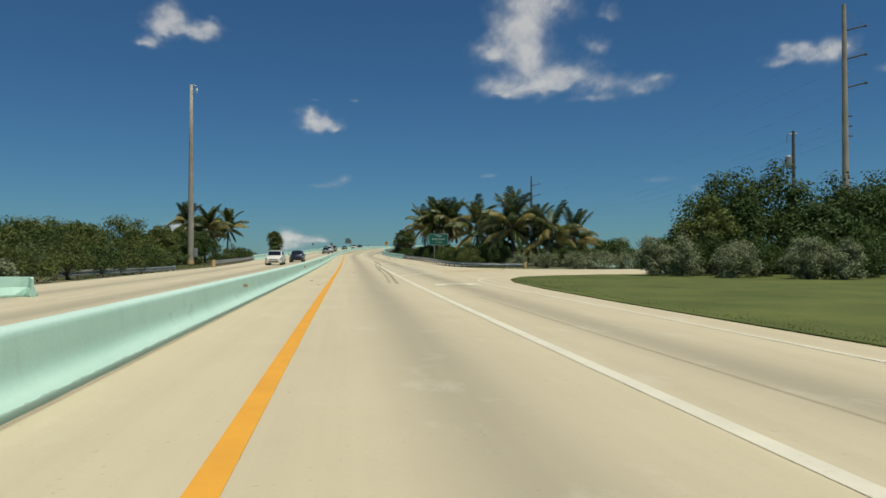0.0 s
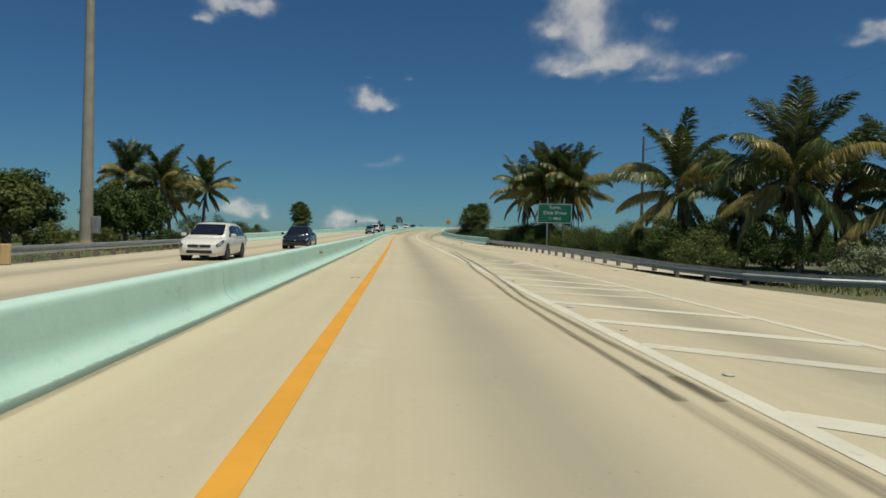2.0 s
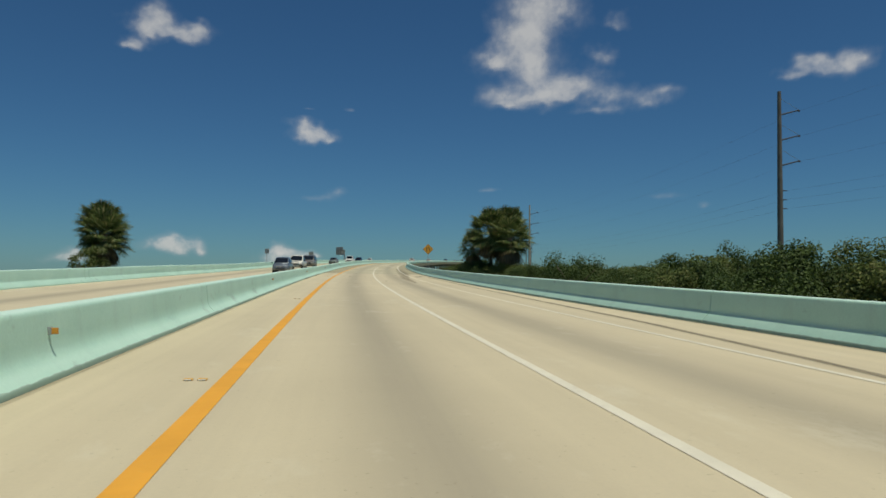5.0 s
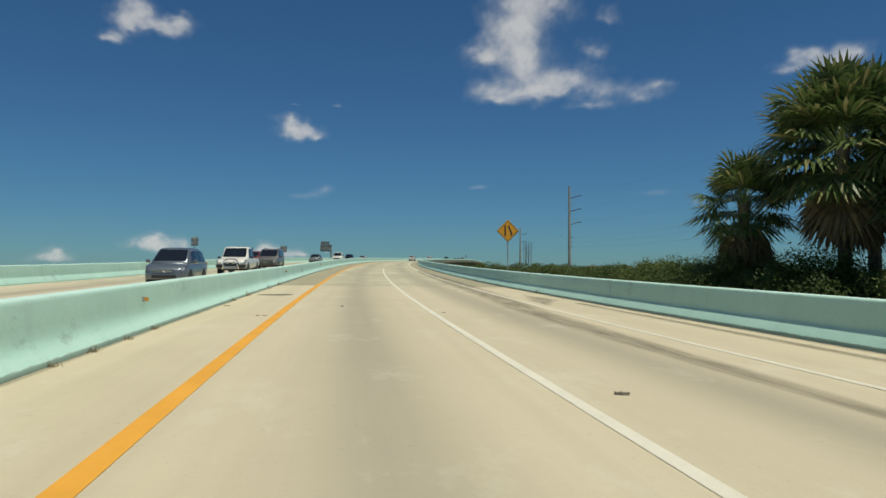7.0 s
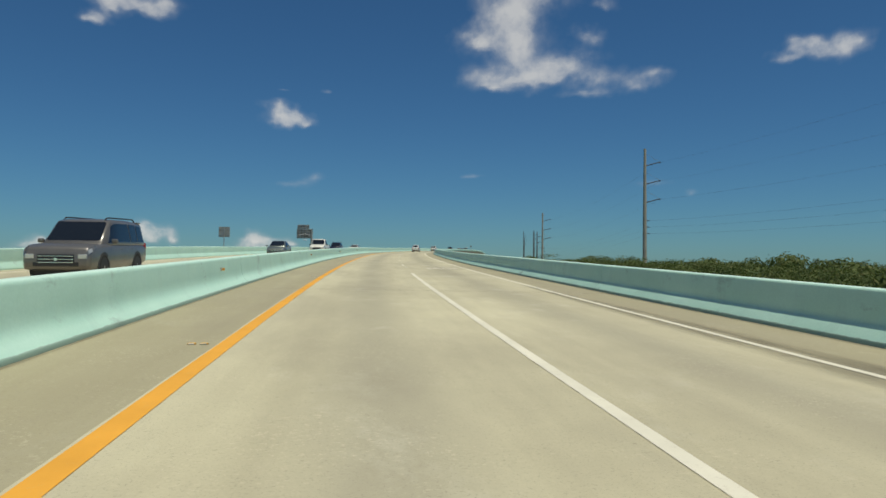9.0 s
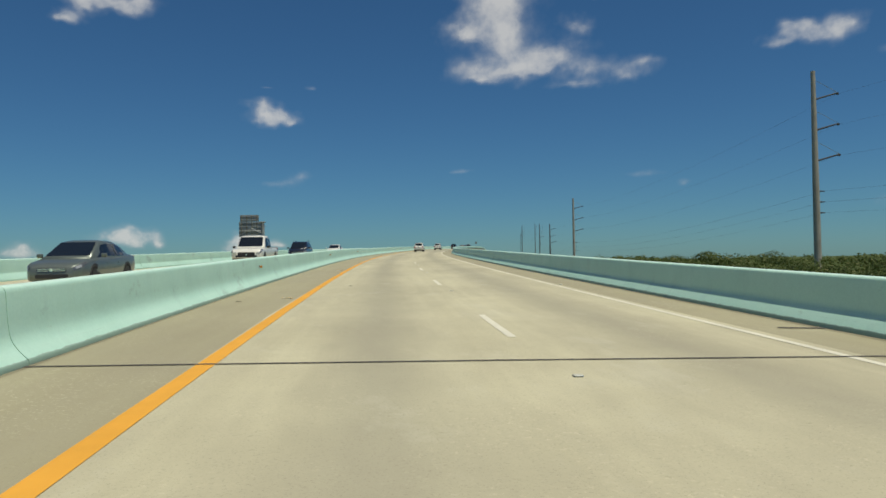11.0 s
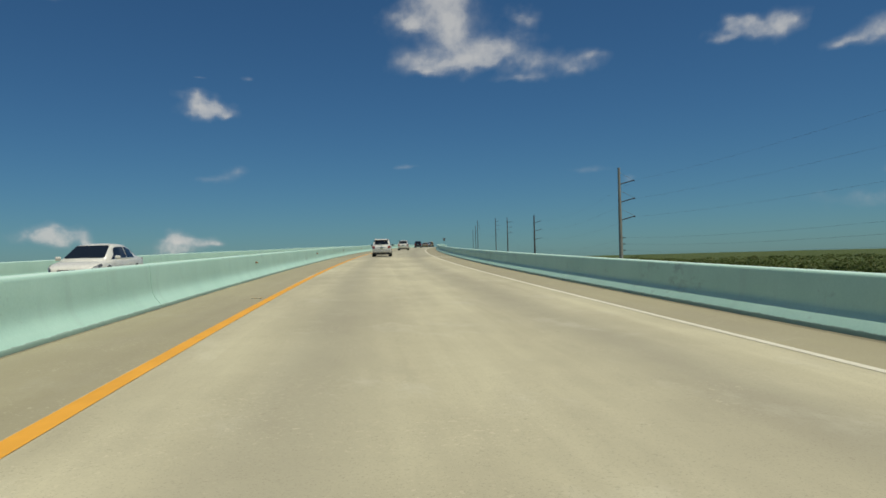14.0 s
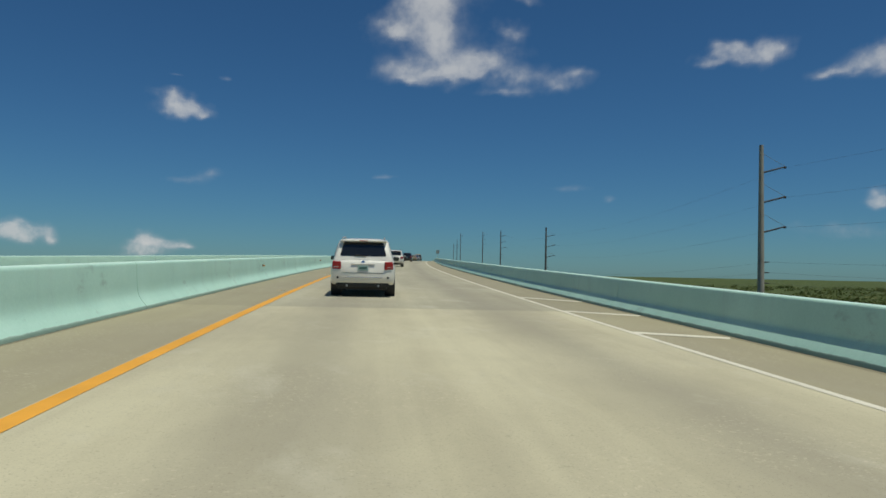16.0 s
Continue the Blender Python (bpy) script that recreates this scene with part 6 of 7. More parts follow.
# broadleaf trees behind the oncoming road
for s, d, h, r, seed, mat in ((87.7, -25.5, 6.3, 3.6, 41, LEAFMID), (86.6, -20.6, 4.8, 2.3, 42, LEAFMID), (92, -22.5, 5.4, 2.5, 43, LEAFDARK), (78, -29, 5.6, 3.4, 44, LEAFMID), (70, -33, 5.2, 3.4, 45, LEAFDARK),
                              (62, -36, 5.4, 3.6, 46, LEAFMID), (98, -27, 4.9, 2.8, 47, LEAFMID), (103, -21, 4.6, 2.3, 48, LEAFDARK), (107, -20.5, 4.8, 2.5, 57, LEAFDARK), (113, -22, 4.4, 2.4, 58, LEAFDARK), (99, -20, 4.4, 2.3, 59, LEAFDARK), (109, -24, 5.4, 2.6, 60, LEAFMID), (72, -41, 6.6, 4.0, 49, LEAFMID), (56, -44, 6.0, 4.0, 50, LEAFDARK), (84, -36, 5.6, 3.6, 51, LEAFDARK), (66, -27, 4.8, 3.0, 52, LEAFMID), (74, -25, 4.4, 2.6, 53, LEAFMID), (58, -30, 5.0, 3.2, 54, LEAFMID), (50, -34, 5.2, 3.4, 55, LEAFMID), (80, -27.5, 5.2, 2.8, 56, LEAFDARK)):
    x, y = stand(s, d)
    broad_tree("broadleaf_tree", x, y, h, r, seed, mat, "dark green broadleaf tree with a ragged open crown", 0.2, 52, 62, 0.2, "trees behind the oncoming road")
for s, d, h, r, seed, mat in ((60, -24, 2.4, 1.9, 61, LEAFGREY), (66, -23, 2.0, 1.6, 62, LEAFMID), (74, -21, 1.7, 1.5, 63, LEAFMID), (96, -19.5, 1.5, 1.5, 64, LEAFMID), (104, -17.5, 1.4, 1.4, 65, LEAFDARK), (110, -17.5, 2.2, 1.7, 66, LEAFMID),
                              (119, -17, 2.4, 1.9, 67, LEAFDARK), (124, -18.5, 2.8, 2.0, 68, LEAFMID), (131, -18, 2.4, 1.9, 69, LEAFDARK), (139, -19, 2.4, 1.9, 70, LEAFMID), (149, -19, 2.4, 1.8, 71, LEAFDARK), (52, -27, 2.6, 2.0, 72, LEAFGREY), (45, -29, 2.8, 2.3, 73, LEAFMID),
                              (127, -22, 3.0, 2.0, 74, LEAFDARK), (168, -16.5, 3.0, 1.4, 75, LEAFMID), (80, -23, 2.2, 1.8, 76, LEAFDARK), (90, -20, 1.9, 1.6, 77, LEAFMID), (31.5, -15.6, 1.5, 1.5, 78, LEAFGREY), (35, -15.2, 1.3, 1.3, 79, LEAFGREY), (39, -15.8, 2.2, 1.8, 180, LEAFMID), (43.5, -15.4, 2.5, 1.9, 181, LEAFMID), (48, -15.0, 2.2, 1.8, 182, LEAFDARK), (53, -15.2, 2.6, 1.9, 183, LEAFMID), (58, -15.4, 2.4, 1.9, 184, LEAFDARK), (63, -16, 2.6, 2.0, 185, LEAFMID), (68, -17, 2.4, 2.0, 186, LEAFDARK), (33, -19, 2.6, 2.2, 187, LEAFMID), (41, -19.5, 3.2, 2.4, 188, LEAFDARK), (50, -19, 3.4, 2.5, 189, LEAFDARK), (73, -18, 2.3, 1.9, 190, LEAFMID), (79, -18.5, 2.2, 1.9, 191, LEAFDARK)):
    x, y = stand(s, d)
    broad_tree("verge_bush", x, y, h, r, seed, mat, "grey-green bush in the verge" if mat is LEAFGREY else "rounded green bush in the verge", 0.11, 26, 60, 0.05, "verge bushes")

# the dense tree and the silvery bushes on the grass island
for x, y, h, r, seed, mat in ((29.5, 50.0, 8.2, 4.0, 81, LEAFDARK), (34.5, 51.5, 8.8, 4.2, 82, LEAFDARK), (38.5, 48.0, 8.0, 4.4, 83, LEAFDARK), (43, 49.5, 8.2, 4.6, 84, LEAFDARK), (47, 45.0, 8.0, 4.8, 85, LEAFDARK), (41, 43.5, 6.4, 3.8, 86, LEAFDARK), (26.5, 47.5, 6.0, 2.6, 87, LEAFMID),
                              (33.5, 45.6, 5.6, 3.0, 88, LEAFDARK), (52, 41, 8.0, 5.0, 89, LEAFDARK)):
    broad_tree("broadleaf_tree", x, y, h, r, seed, mat, "large dense dark green broadleaf tree on the island", 0.2, 80, 78, 0.06, "trees on the island")
for x, y, h, r, seed in ((20.1, 42.6, 2.8, 1.4, 91), (21.5, 41.4, 2.9, 1.5, 92), (23.3, 38.5, 2.6, 1.6, 93), (26.0, 35.8, 2.7, 1.5, 94), (27.4, 34.8, 2.6, 1.4, 95)):
    broad_tree("silver_bush", x, y, h, r, seed, LEAFGREY, "silvery grey-green wild bush on the grass", 0.085, 60, 80, 0.03, "silvery bushes")

for k, (x, y, h, r) in enumerate(((27.5, 46.5, 3.2, 2.2), (31, 44.5, 3.4, 2.4), (35, 42.8, 3.6, 2.6), (39, 41, 3.8, 2.6), (44, 39.5, 4.2, 3.0), (49, 37, 4.6, 3.2), (24.5, 48.4, 3.0, 2.0), (37, 45.5, 4.6, 3.0), (46, 42, 5.0, 3.4))):
    broad_tree("undergrowth_bush", x, y, h, r, 520 + k, LEAFDARK, "dark green undergrowth bush below the island trees", 0.15, 40, 80, 0.0, "undergrowth bushes")
for k, (x, y, h) in enumerate(((22.4, 44.6, 2.8), (24.2, 42.4, 2.8), (25.8, 40.4, 2.7), (28.4, 38.8, 3.0), (30.6, 37.2, 2.8), (32.6, 36.0, 2.9), (35.0, 35.2, 3.1), (37.6, 34.4, 3.2))):
    broad_tree("undergrowth_bush", x, y, h, 1.8, 580 + k, LEAFDARK, "dark green undergrowth bush behind the silvery bushes", 0.09, 36, 90, 0.0, "undergrowth bushes")
for k, (s, d, h) in enumerate(((181.2, 12.6, 2.6), (178.0, 13.0, 2.4), (176.2, 14.6, 2.6), (183, 14.2, 2.8), (173.5, 15.5, 2.6), (186, 13.6, 2.4), (170, 15.0, 2.4), (166, 14.5, 2.6), (190, 14.0, 2.6), (195, 14.5, 2.6))):
    x, y = stand(s, d)
    broad_tree("scrub_bush", x, y, h - 0.5, 1.8, 540 + k, LEAFDARK if k % 2 else LEAFMID, "green scrub bush behind the roadside wall", 0.055, 60, 190, 0.0, "scrub bushes")

for k, (s, d, h) in enumerate(((113, 13.6, 2.2), (115.5, 13.0, 2.4), (118.5, 12.6, 2.2), (116.5, 15.4, 3.0), (119.5, 14.8, 2.8), (112, 16.6, 2.8), (121.5, 13.2, 2.0), (83, 14.6, 2.4), (86.5, 14.2, 2.2), (80, 16.0, 2.8), (77, 17.6, 2.8), (82, 18.4, 3.2))):
    x, y = stand(s, d)
    broad_tree("scrub_bush", x, y, h, 1.5, 560 + k, LEAFDARK, "dark green undergrowth bush at the foot of the palms", 0.08, 36, 100, 0.0, "scrub bushes")

# the tall dark bush row behind the start of the bridge wall
rng = np.random.default_rng(17)
for k, (s, d, top) in enumerate(((126.5, 16.6, 1.7), (127.6, 18.8, 2.3), (128.6, 15.4, 2.5), (130.4, 17.4, 2.75), (132.0, 15.2, 2.2), (133.0, 19.2, 2.7), (134.6, 17.0, 2.35), (136.8, 15.4, 2.3), (137.6, 18.8, 2.55), (139.8, 16.8, 2.2),
                                 (142.0, 19.6, 2.5), (142.6, 15.4, 1.7), (145.4, 17.6, 2.2), (148.2, 20.2, 2.8), (148.8, 16.4, 1.6), (151.6, 18.6, 2.3), (154.6, 20.6, 1.9), (156.2, 16.6, 1.3), (160.0, 19.0, 1.5), (164.0, 17.0, 1.2))):
    p = at(s, d, top)
    h = p.z - ground_at(p.x, p.y) + 0.05
    broad_tree("tall_bush", p.x, p.y, h, rng.uniform(1.35, 2.0), 640 + k, LEAFDARK if k % 4 else LEAFMID, "tall dense dark green bush with a rounded uneven top", 0.085, 58, 120, 0.03, "bushes behind the bridge wall")
for k, (s, d, top) in enumerate(((121.6, 15.0, 1.3), (119.6, 17.2, 1.6), (116.4, 18.6, 1.5), (122.8, 18.6, 1.7), (124.4, 15.4, 1.3), (113.6, 14.4, 1.0), (110.6, 15.2, 1.0), (112.8, 19.6, 1.6), (109.4, 18.0, 1.2), (106.6, 15.6, 0.8))):
    p = at(s, d, top)
    h = p.z - ground_at(p.x, p.y) + 0.05
    broad_tree("scrub_bush", p.x, p.y, h, 1.7, 670 + k, LEAFDARK, "dark green undergrowth bush at the foot of the palms", 0.08, 40, 100, 0.0, "scrub bushes")
for s, d, h, r, seed in ((122.9, 12.5, 2.5, 0.75, 691), (123.9, 13.0, 2.2, 0.7, 692)):
    x, y = stand(s, d)
    broad_tree("silver_bush", x, y, at(s, d, h - 1.5).z - ground_at(x, y), r, seed, LEAFGREY, "silvery grey-green wild bush where rail and wall meet", 0.06, 34, 70, 0.03, "silvery bushes")

# scrub behind the guard rail and trees past the side road
rng = np.random.default_rng(7)
for k in range(70):
    s, d = rng.uniform(72, 165), rng.uniform(13.5, 30)
    if s < 114 and d < 15.5 and s > 84:
        d += 2.5
    x, y = stand(s, d)
    broad_tree("scrub_bush", x, y, rng.uniform(1.7, 3.0) - (0.3 if s > 118 else 0), rng.uniform(1.5, 2.3), 400 + k, LEAFMID if rng.random() < 0.4 else LEAFDARK, "green scrub bush under the palms", 0.082, 30, 92, 0.02, "scrub bushes")
for k, (s, d, h, r) in enumerate(((86, 34, 3.8, 3.2), (92, 42, 3.8, 3.6), (82, 44, 5.2, 3.8), (80, 54, 4.8, 4), (90, 60, 5.2, 4.4), (78, 66, 4.6, 4), (96, 52, 4.2, 4.2), (70, 76, 5, 4.2), (84, 78, 5, 4.4), (104, 36, 3.3, 3.0), (112, 30, 3.0, 2.6), (120, 26, 2.9, 2.4),
                                  (128, 24, 2.8, 2.4), (74, 29, 3.2, 2.4), (70, 36, 3.0, 2.4), (76, 46, 3.6, 3))):
    x, y = stand(s, d)
    broad_tree("broadleaf_tree", x, y, h, r, 140 + k, LEAFDARK if k % 3 else LEAFMID, "green broadleaf tree past the side road", 0.19, 40, 62, 0.08, "trees past the side road")
for k, (s, d) in enumerate(((71, 21), (69, 26.5), (68.5, 31), (72, 18.5), (60.6, 20.6), (61.0, 22.6), (61.0, 25.0), (61.2, 27.2))):
    x, y = stand(s, d)
    broad_tree("silver_bush", x, y, 1.9, 1.7, 160 + k, LEAFGREY, "silvery grey-green wild bush at the road edge", 0.09, 30, 70, 0.03, "silvery bushes")


# grass blades on the lawn and verge
def blades(name, n, place, seed, size, material, label, category="grass"):
    rng = np.random.default_rng(seed)
    V = np.zeros((n, 3, 3))
    for k in range(n):
        x, y, z = place(rng)
        a = rng.uniform(0, 6.28)
        hgt = size * rng.uniform(0.5, 1.3)
        w = 0.012 + 0.05 * size
        V[k] = ((x - math.cos(a) * w, y - math.sin(a) * w, z), (x + math.cos(a) * w, y + math.sin(a) * w, z), (x + rng.normal() * 0.4 * hgt, y + rng.normal() * 0.4 * hgt, z + hgt))
    ob = raw_mesh(name, V.reshape(-1, 3), np.arange(3 * n).reshape(-1, 3), material)
    return tagged(ob, label, category, kind="stuff")


def lawn_place(rng):
    while True:
        s, d = rng.uniform(-4, 47), 8.9 + 30 * rng.random() ** 1.6
        edge = np.interp(d, [8.5, 9.3, 10.8, 13.6, 17, 21, 28], [33, 36.6, 40.2, 42.8, 44.8, 46, 47])
        if s < edge and d > np.interp(s, [0, 18, 27, 33], [8.9, 8.65, 8.55, 8.75]):
            p = at(s, d, 0.025)
            return p.x, p.y, p.z


def verge_place(rng):
    if rng.random() < 0.6:
        s, d = rng.uniform(64, 122), rng.uniform(12.2, 16)
    else:
        s, d = rng.uniform(30, 116), -rng.uniform(14.6, 20)
    x, y = stand(s, d)
    return x, y, ground_at(x, y)


blades("lawn_grass", 30000, lawn_place, 5, 0.038, GRASSLEAF, "short green grass blades on the island")
blades("verge_grass", 9000, verge_place, 6, 0.2, GRASSLEAF, "rough green grass and weeds along the verge")

# dry weeds at the foot of the walls
first = None
for k, (s, side) in enumerate(((170.8, -1), (172.1, -1), (173.6, -1), (175.2, -1), (192.4, -1), (196.2, -1), (190.2, 1), (204.3, 1), (186.7, -1), (183.9, -1))):
    rng = np.random.default_rng(200 + k)
    d = (foot_left(s) + 0.04) if side < 0 else foot_right(s) - 0.05
    p = at(s, d, 0.0)
    n = 30
    hgt = rng.uniform(0.06, 0.11) if k < 4 else rng.uniform(0.1, 0.22)
    V = np.zeros((n, 3, 3))
    for j in range(n):
        b = rng.normal(size=2) * 0.05
        t = b + rng.normal(size=2) * 0.35 * hgt
        q = rng.uniform(0, 6.28)
        V[j] = ((b[0] - 0.006 * math.cos(q), b[1] - 0.006 * math.sin(q), 0), (b[0] + 0.006 * math.cos(q), b[1] + 0.006 * math.sin(q), 0), (t[0], t[1], hgt * rng.uniform(0.4, 1)))
    ob = raw_mesh("weed_tuft", V.reshape(-1, 3), np.arange(3 * n).reshape(-1, 3), DRYWEED)
    ob.matrix_world = Matrix.Translation(p)
    tagged(ob, "dry brown weed tuft growing at the foot of the wall", "weed", "dry weeds")


# mangrove on both sides: a bumpy canopy with leaves, far and near
def rise(s, d):
    """The thicket grows taller along the bridge, near the road."""
    return float(np.interp(s, [128, 210, 250, 290, 330], [-0.4, 0.1, 0.9, 1.9, 2.4])) * min(1.0, max(0.2, (150 - abs(d)) / 80))


def thicket_top(x, y, top):
    return (top + 0.9 * noise.noise(Vector((x * 0.09, y * 0.09, 3))) + 0.6 * noise.noise(Vector((x * 0.3, y * 0.3, 7)))
            + max(0.0, 2.2 * noise.noise(Vector((x * 0.05, y * 0.05, 11))) - 0.7))


def canopy(name, s0, s1, d_near, d_far, top, seed, bands, label):
    """bands: (from, to, crowns, crown radius, leaves each, leaf size) across the road's side."""
    rng = np.random.default_rng(seed)
    ds = [d_near + (d_far - d_near) * (k / 44) ** 2.0 for k in range(45)]
    ss = stations(s0, s1, 5)
    V, F = [], []
    for s in ss:
        for k, d in enumerate(ds):
            p = at(min(s, 880), d)
            full = thicket_top(p.x, p.y, top + (rise(s, d) if d > 0 else 0.0)) - 2.4
            ragged = 22 * noise.noise(Vector((d * 0.03, 2, 5))) + 9 * noise.noise(Vector((d * 0.11, 4, 1)))
            grown = min(1.0, max(0.0, (s - s0 - 26 - ragged) / 18))
            V.append((p.x, p.y, -0.6 if k == 0 else -0.6 + (full + 0.6) * grown))
    w = len(ds)
    for i in range(len(ss) - 1):
        for k in range(w - 1):
            a = i * w + k
            F.append((a, a + 1, a + w + 1, a + w))
    sheet = link_mesh(name, V, F, THICKETFLOOR, smooth=True)
    tagged(sheet, label, "mangrove", kind="stuff")
    vs, fs, off = [], [], 0
    for d0, d1, domes, radius, leaves, leaf in bands:
        for k in range(domes):
            s = s0 + (min(s1, 880) - s0) * rng.random() ** (1.5 if leaf < 0.2 else 1.1)
            d = d0 + (d1 - d0) * rng.random() ** 1.25
            p = at(s, d)
            r = radius * rng.uniform(0.65, 1.3)
            hh = thicket_top(p.x, p.y, top + (rise(s, d) if d > 0 else 0.0)) + rng.uniform(-0.5, 0.35)
            u = unit(rng, leaves)
            u[:, 2] = np.abs(u[:, 2]) * 1.1 - 0.25
            lump = 1.0 + 0.16 * np.sin(u[:, 0] * 5 + k) * np.cos(u[:, 1] * 6 + 2 * k) + rng.normal(size=leaves) * 0.06
            c = np.array([p.x, p.y, hh - 0.75 * r]) + u * lump[:, None] * np.array([r, r, 0.75 * r])
            out = u + np.array([0, 0, 0.25]) + unit(rng, leaves) * 0.6
            out /= np.linalg.norm(out, axis=1)[:, None]
            a = np.cross(out, unit(rng, leaves))
            a = a / (np.linalg.norm(a, axis=1)[:, None] + 1e-6) * leaf * rng.uniform(0.6, 1.2, (leaves, 1))
            v, f = quads(c, a, np.cross(out, a) * 0.55)
            vs.append(v)
            fs.append(f + off)
            off += len(v)
    ob = raw_mesh(name + "_leaves", np.concatenate(vs), np.concatenate(fs), MANGROVE)
    tagged(ob, label, "mangrove", kind="stuff")


canopy("mangrove", 128, 880, 18, 420, 3.7, 301, ((17, 44, 620, 1.7, 480, 0.10), (38, 110, 900, 2.4, 170, 0.27), (105, 330, 700, 4.4, 80, 0.72)), "dense low green mangrove thicket beside the bridge")
canopy("far_mangrove", 118, 560, -22, -300, 1.7, 302, ((-22, -80, 260, 1.8, 160, 0.28),), "low green mangrove thicket past the oncoming road")


def far_woods():
    """The flat green plain that runs out to the horizon."""
    V, F = [], []
    rows, cols = 40, 60
    for i in range(rows):
        r = 330 * (4700 / 330) ** (i / (rows - 1))
        for j in range(cols):
            a = radians(-30 + 140 * j / (cols - 1))
            x, y = 20 + math.sin(a) * r, 250 + math.cos(a) * r
            V.append((x, y, (0.2 if i == 0 else 2.3) + 1.1 * noise.noise(Vector((x * 0.02, y * 0.02, 1)))))
    for i in range(rows - 1):
        for j in range(cols - 1):
            a = i * cols + j
            F.append((a, a + 1, a + cols + 1, a + cols))
    tagged(link_mesh("far_woods", V, F, THICKETFLOOR, smooth=True), "flat green mangrove plain far out to the horizon", "woods", kind="stuff")


far_woods()


# ---------------------------------------------------------------- clouds
def cloud_material():
    n = Nodes("cloud_vapour")
    dens = n.add("Attribute")
    dens.attribute_name = "puff"
    p = n.where()
    f1 = n.noise(0.009, 4, p, 0.52)
    f2 = n.noise(0.05, 4, p, 0.55)
    body = n.math("ADD", dens.outputs["Fac"], n.math("ADD", n.math("MULTIPLY", n.math("SUBTRACT", f1, 0.5), 1.25), n.math("MULTIPLY", n.math("SUBTRACT", f2, 0.5), 0.3)))
    alpha = n.ramp(n.math("MULTIPLY", body, n.math("MULTIPLY", dens.outputs["Fac"], 1.6, True)), [(0.02, (0, 0, 0)), (0.3, (0.16, 0.16, 0.16)), (0.68, (0.46, 0.46, 0.46)), (1.0, (0.74, 0.74, 0.74))])
    # Emission stands in for sunlight on the cloud; its grey-to-white tone is painted.
    em = n.add("Emission")
    col = n.ramp(n.math("ADD", body, n.math("MULTIPLY", f2, 0.4)), [(0.35, (0.52, 0.56, 0.60)), (1.0, (0.78, 0.77, 0.73))])
    n.link(col, em.inputs["Color"])
    em.inputs["Strength"].default_value = 1.0
    tr = n.add("BsdfTransparent")
    mix = n.add("MixShader")
    n.link(alpha, mix.inputs[0])
    n.link(tr.outputs[0], mix.inputs[1])
    n.link(em.outputs[0], mix.inputs[2])
    n.link(mix.outputs[0], n.t.nodes["Material Output"].inputs["Surface"])
    return n.m


VAPOUR = cloud_material()


def cloud(s, dist, puffs, strength=1.0, label="white fair-weather cumulus cloud with ragged edges"):
    """Puffs of (bearing, elevation, half width, half height) in degrees as seen from s along the road."""
    eye = at(s, 1.5, EYE)
    seed = puffs[0][0] * 1.7
    b0, b1 = min(p[0] - 2.5 * p[2] for p in puffs), max(p[0] + 2.5 * p[2] for p in puffs)
    e0, e1 = min(p[1] - 2.2 * p[3] for p in puffs), max(p[1] + 2.2 * p[3] for p in puffs)
    nx, ny = (84, 60) if len(puffs) > 4 else (44, 28)
    V, dens = [], []
    for j in range(ny):
        for i in range(nx):
            b, e = b0 + (b1 - b0) * i / (nx - 1), e0 + (e1 - e0) * j / (ny - 1)
            d = 0.0
            w = Vector((b * 0.42, e * 0.5, seed))
            wx = 0.9 * noise.noise(w) + 0.45 * noise.noise(w * 2.3) + 0.22 * noise.noise(w * 5.1)
            wy = 0.55 * noise.noise(w + Vector((7, 3, 5))) + 0.3 * noise.noise(w * 2.6 + Vector((2, 8, 1))) + 0.15 * noise.noise(w * 5.7)
            for pb, pe, rx, ry in puffs:
                pb, pe = pb + wx * min(1, rx), pe + wy * min(1, ry * 1.4)
                below = 1.35 if e < pe else 1.0
                d += (1 - d) * 0.94 * math.exp(-(abs(b - pb) / rx / 1.08) ** 1.9 - (abs(e - pe) / ry * below / 1.08) ** 1.9)
            d *= strength
            r = dist - 60 * min(1, d)
            V.append((eye.x + r * math.cos(radians(e)) * math.sin(radians(b)), eye.y + r * math.cos(radians(e)) * math.cos(radians(b)), eye.z + r * math.sin(radians(e))))
            dens.append(d)
    F = [(j * nx + i, j * nx + i + 1, (j + 1) * nx + i + 1, (j + 1) * nx + i) for j in range(ny - 1) for i in range(nx - 1)]
    ob = link_mesh("cloud", V, F, VAPOUR, smooth=True)
    at_ = ob.data.attributes.new("puff", "FLOAT", "POINT")
    at_.data.foreach_set("value", dens)
    ob.visible_shadow = False
    return tagged(ob, label, "cloud", "", "structure")


cloud(173, 2300, [(17.1, 21.3, 2.9, 2.0), (15.0, 19.3, 2.2, 1.5), (12.9, 17.4, 1.7, 0.9), (15.7, 17.5, 2.0, 1.4), (16.1, 14.6, 3.6, 0.9), (19.7, 15.4, 2.2, 1.0), (14.3, 14.0, 1.4, 0.4), (15.6, 16.3, 1.7, 1.0)], 1.0)
cloud(173, 2500, [(22.1, 14.5, 2.2, 1.0), (25.2, 14.0, 2.0, 0.8), (26.7, 14.6, 1.3, 0.4), (21.1, 17.5, 1.2, 0.7), (22.7, 19.9, 1.0, 0.8), (21.2, 13.4, 1.8, 0.3)], 0.62, "thin ragged wisp of white cloud")
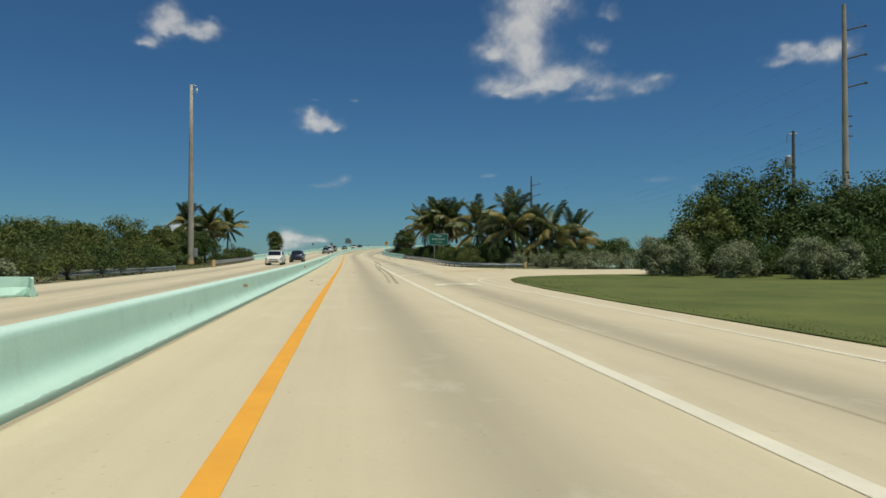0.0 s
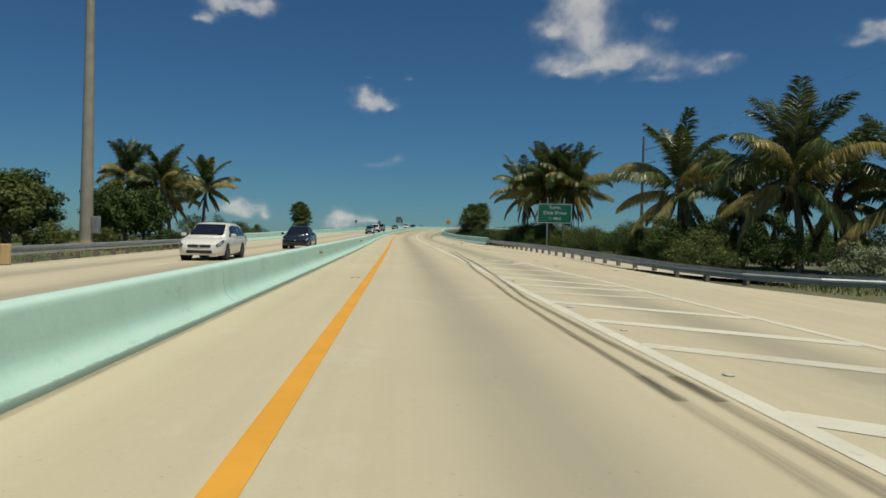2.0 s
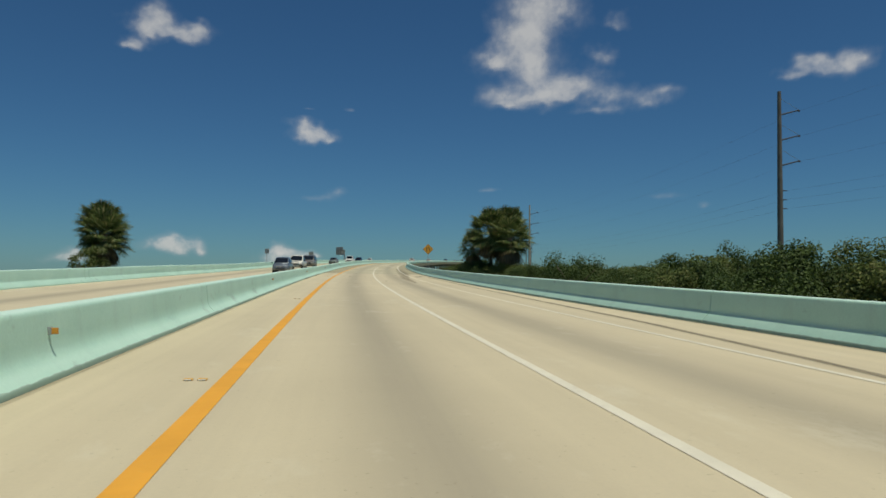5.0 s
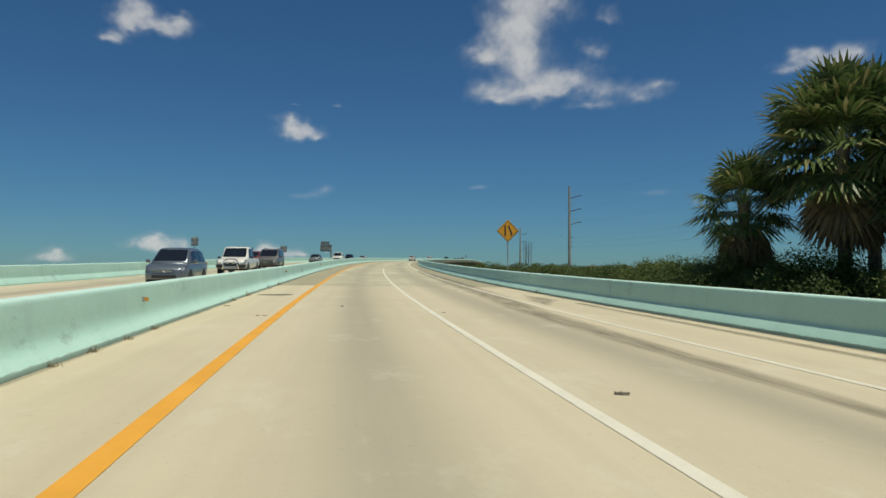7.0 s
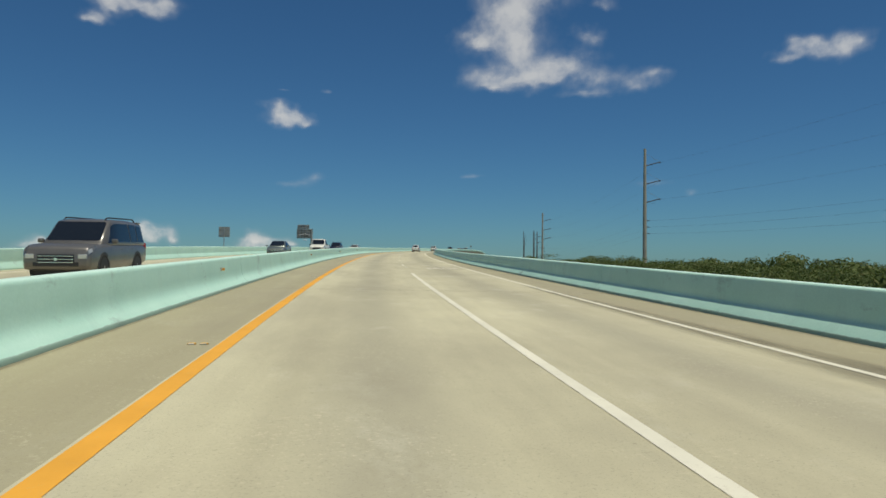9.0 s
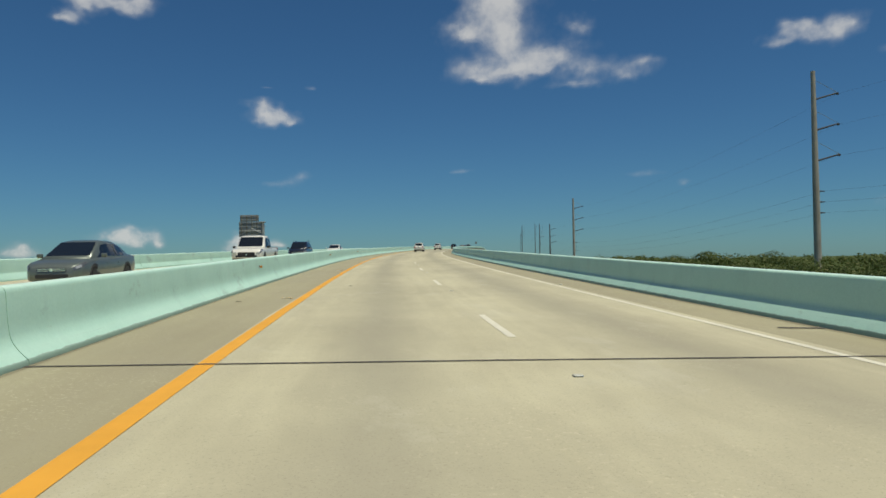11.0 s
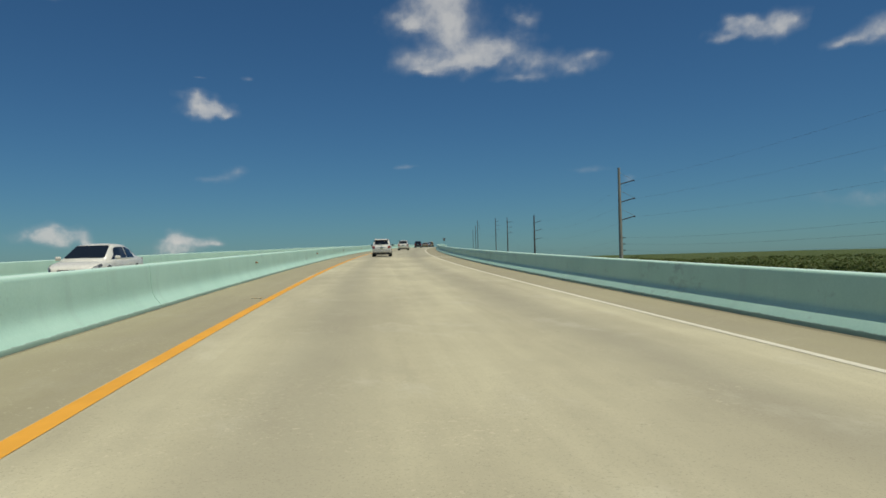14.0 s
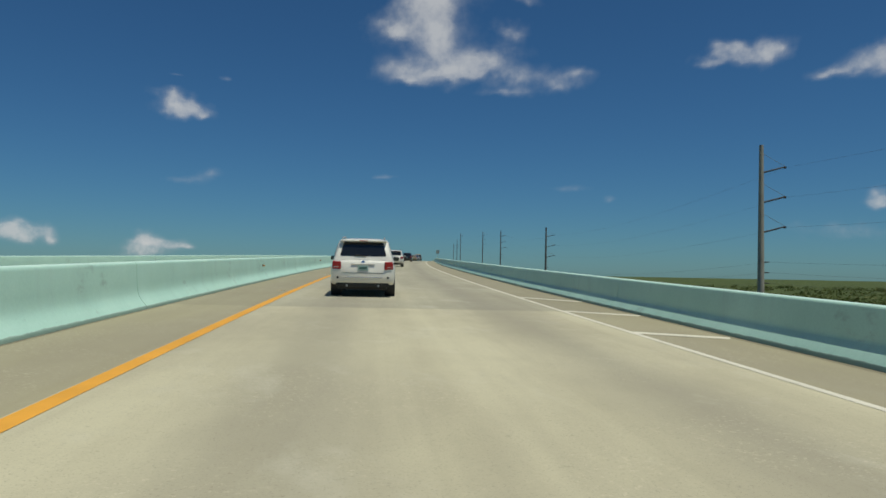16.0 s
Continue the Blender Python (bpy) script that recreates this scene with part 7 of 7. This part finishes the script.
cloud(173, 2250, [(-14.2, 19.0, 1.3, 1.2), (-12.4, 18.3, 1.7, 0.7), (-15.2, 18.2, 1.2, 0.9), (-16.1, 17.0, 0.9, 0.4), (-11.2, 18.7, 0.6, 0.5)])
cloud(173, 3200, [(-2.8, 11.5, 1.1, 0.75), (-1.8, 11.2, 1.5, 0.6), (-0.6, 10.8, 0.9, 0.32)])
cloud(173, 2700, [(-1.7, 6.3, 1.5, 0.4), (0.1, 6.8, 0.8, 0.4)], 0.45, "small thin wisp of pale cloud")
cloud(173, 2430, [(37.6, 15.3, 1.5, 0.7), (39.7, 15.4, 1.1, 1.0), (35.8, 15.0, 1.0, 0.4), (36.7, 15.7, 1.0, 0.5)], 0.85)
cloud(173, 2900, [(26.3, 6.5, 1.3, 0.3)], 0.45, "small thin wisp of pale cloud")
cloud(173, 2900, [(29.5, 5.8, 0.6, 0.3)], 0.45, "small thin wisp of pale cloud")
cloud(173, 2900, [(12.4, 7.1, 1.0, 0.2)], 0.45, "small thin wisp of pale cloud")
cloud(173, 2600, [(0.7, 13.4, 0.4, 0.2), (-2.5, 13.4, 0.4, 0.1)], 0.45, "small thin wisp of pale cloud")
cloud(374, 4600, [(-13.7, 2.376, 1.35, 0.68), (-12.6, 1.944, 1.49, 0.68)], 0.95, "low white cloud heaped on the horizon")
cloud(374, 4600, [(-11.3, 2.052, 0.68, 0.68)], 0.95, "low white cloud heaped on the horizon")
cloud(374, 4600, [(-5.0, 2.052, 0.94, 0.68), (-3.8, 1.728, 1.62, 0.41), (-2.4, 1.512, 1.08, 0.27)], 0.95, "low white cloud heaped on the horizon")
cloud(374, 2450, [(48.6, 14.7, 1.7, 1.1), (46.4, 14.6, 1.0, 0.5), (49.8, 14.9, 0.9, 0.8)], 0.8)
cloud(374, 2600, [(49.5, 5.5, 0.7, 0.6)])
cloud(374, 3500, [(47.4, 3.4, 4.2, 0.8)], 0.4, "thin ragged wisp of white cloud")
cloud(162, 4600, [(-19.1, 1.296, 0.68, 0.68), (-19.7, 0.972, 1.62, 0.41)], 0.95, "low white cloud heaped on the horizon")
cloud(0, 4600, [(-3.9, 1.404, 1.49, 0.54)], 0.95, "low white cloud heaped on the horizon")
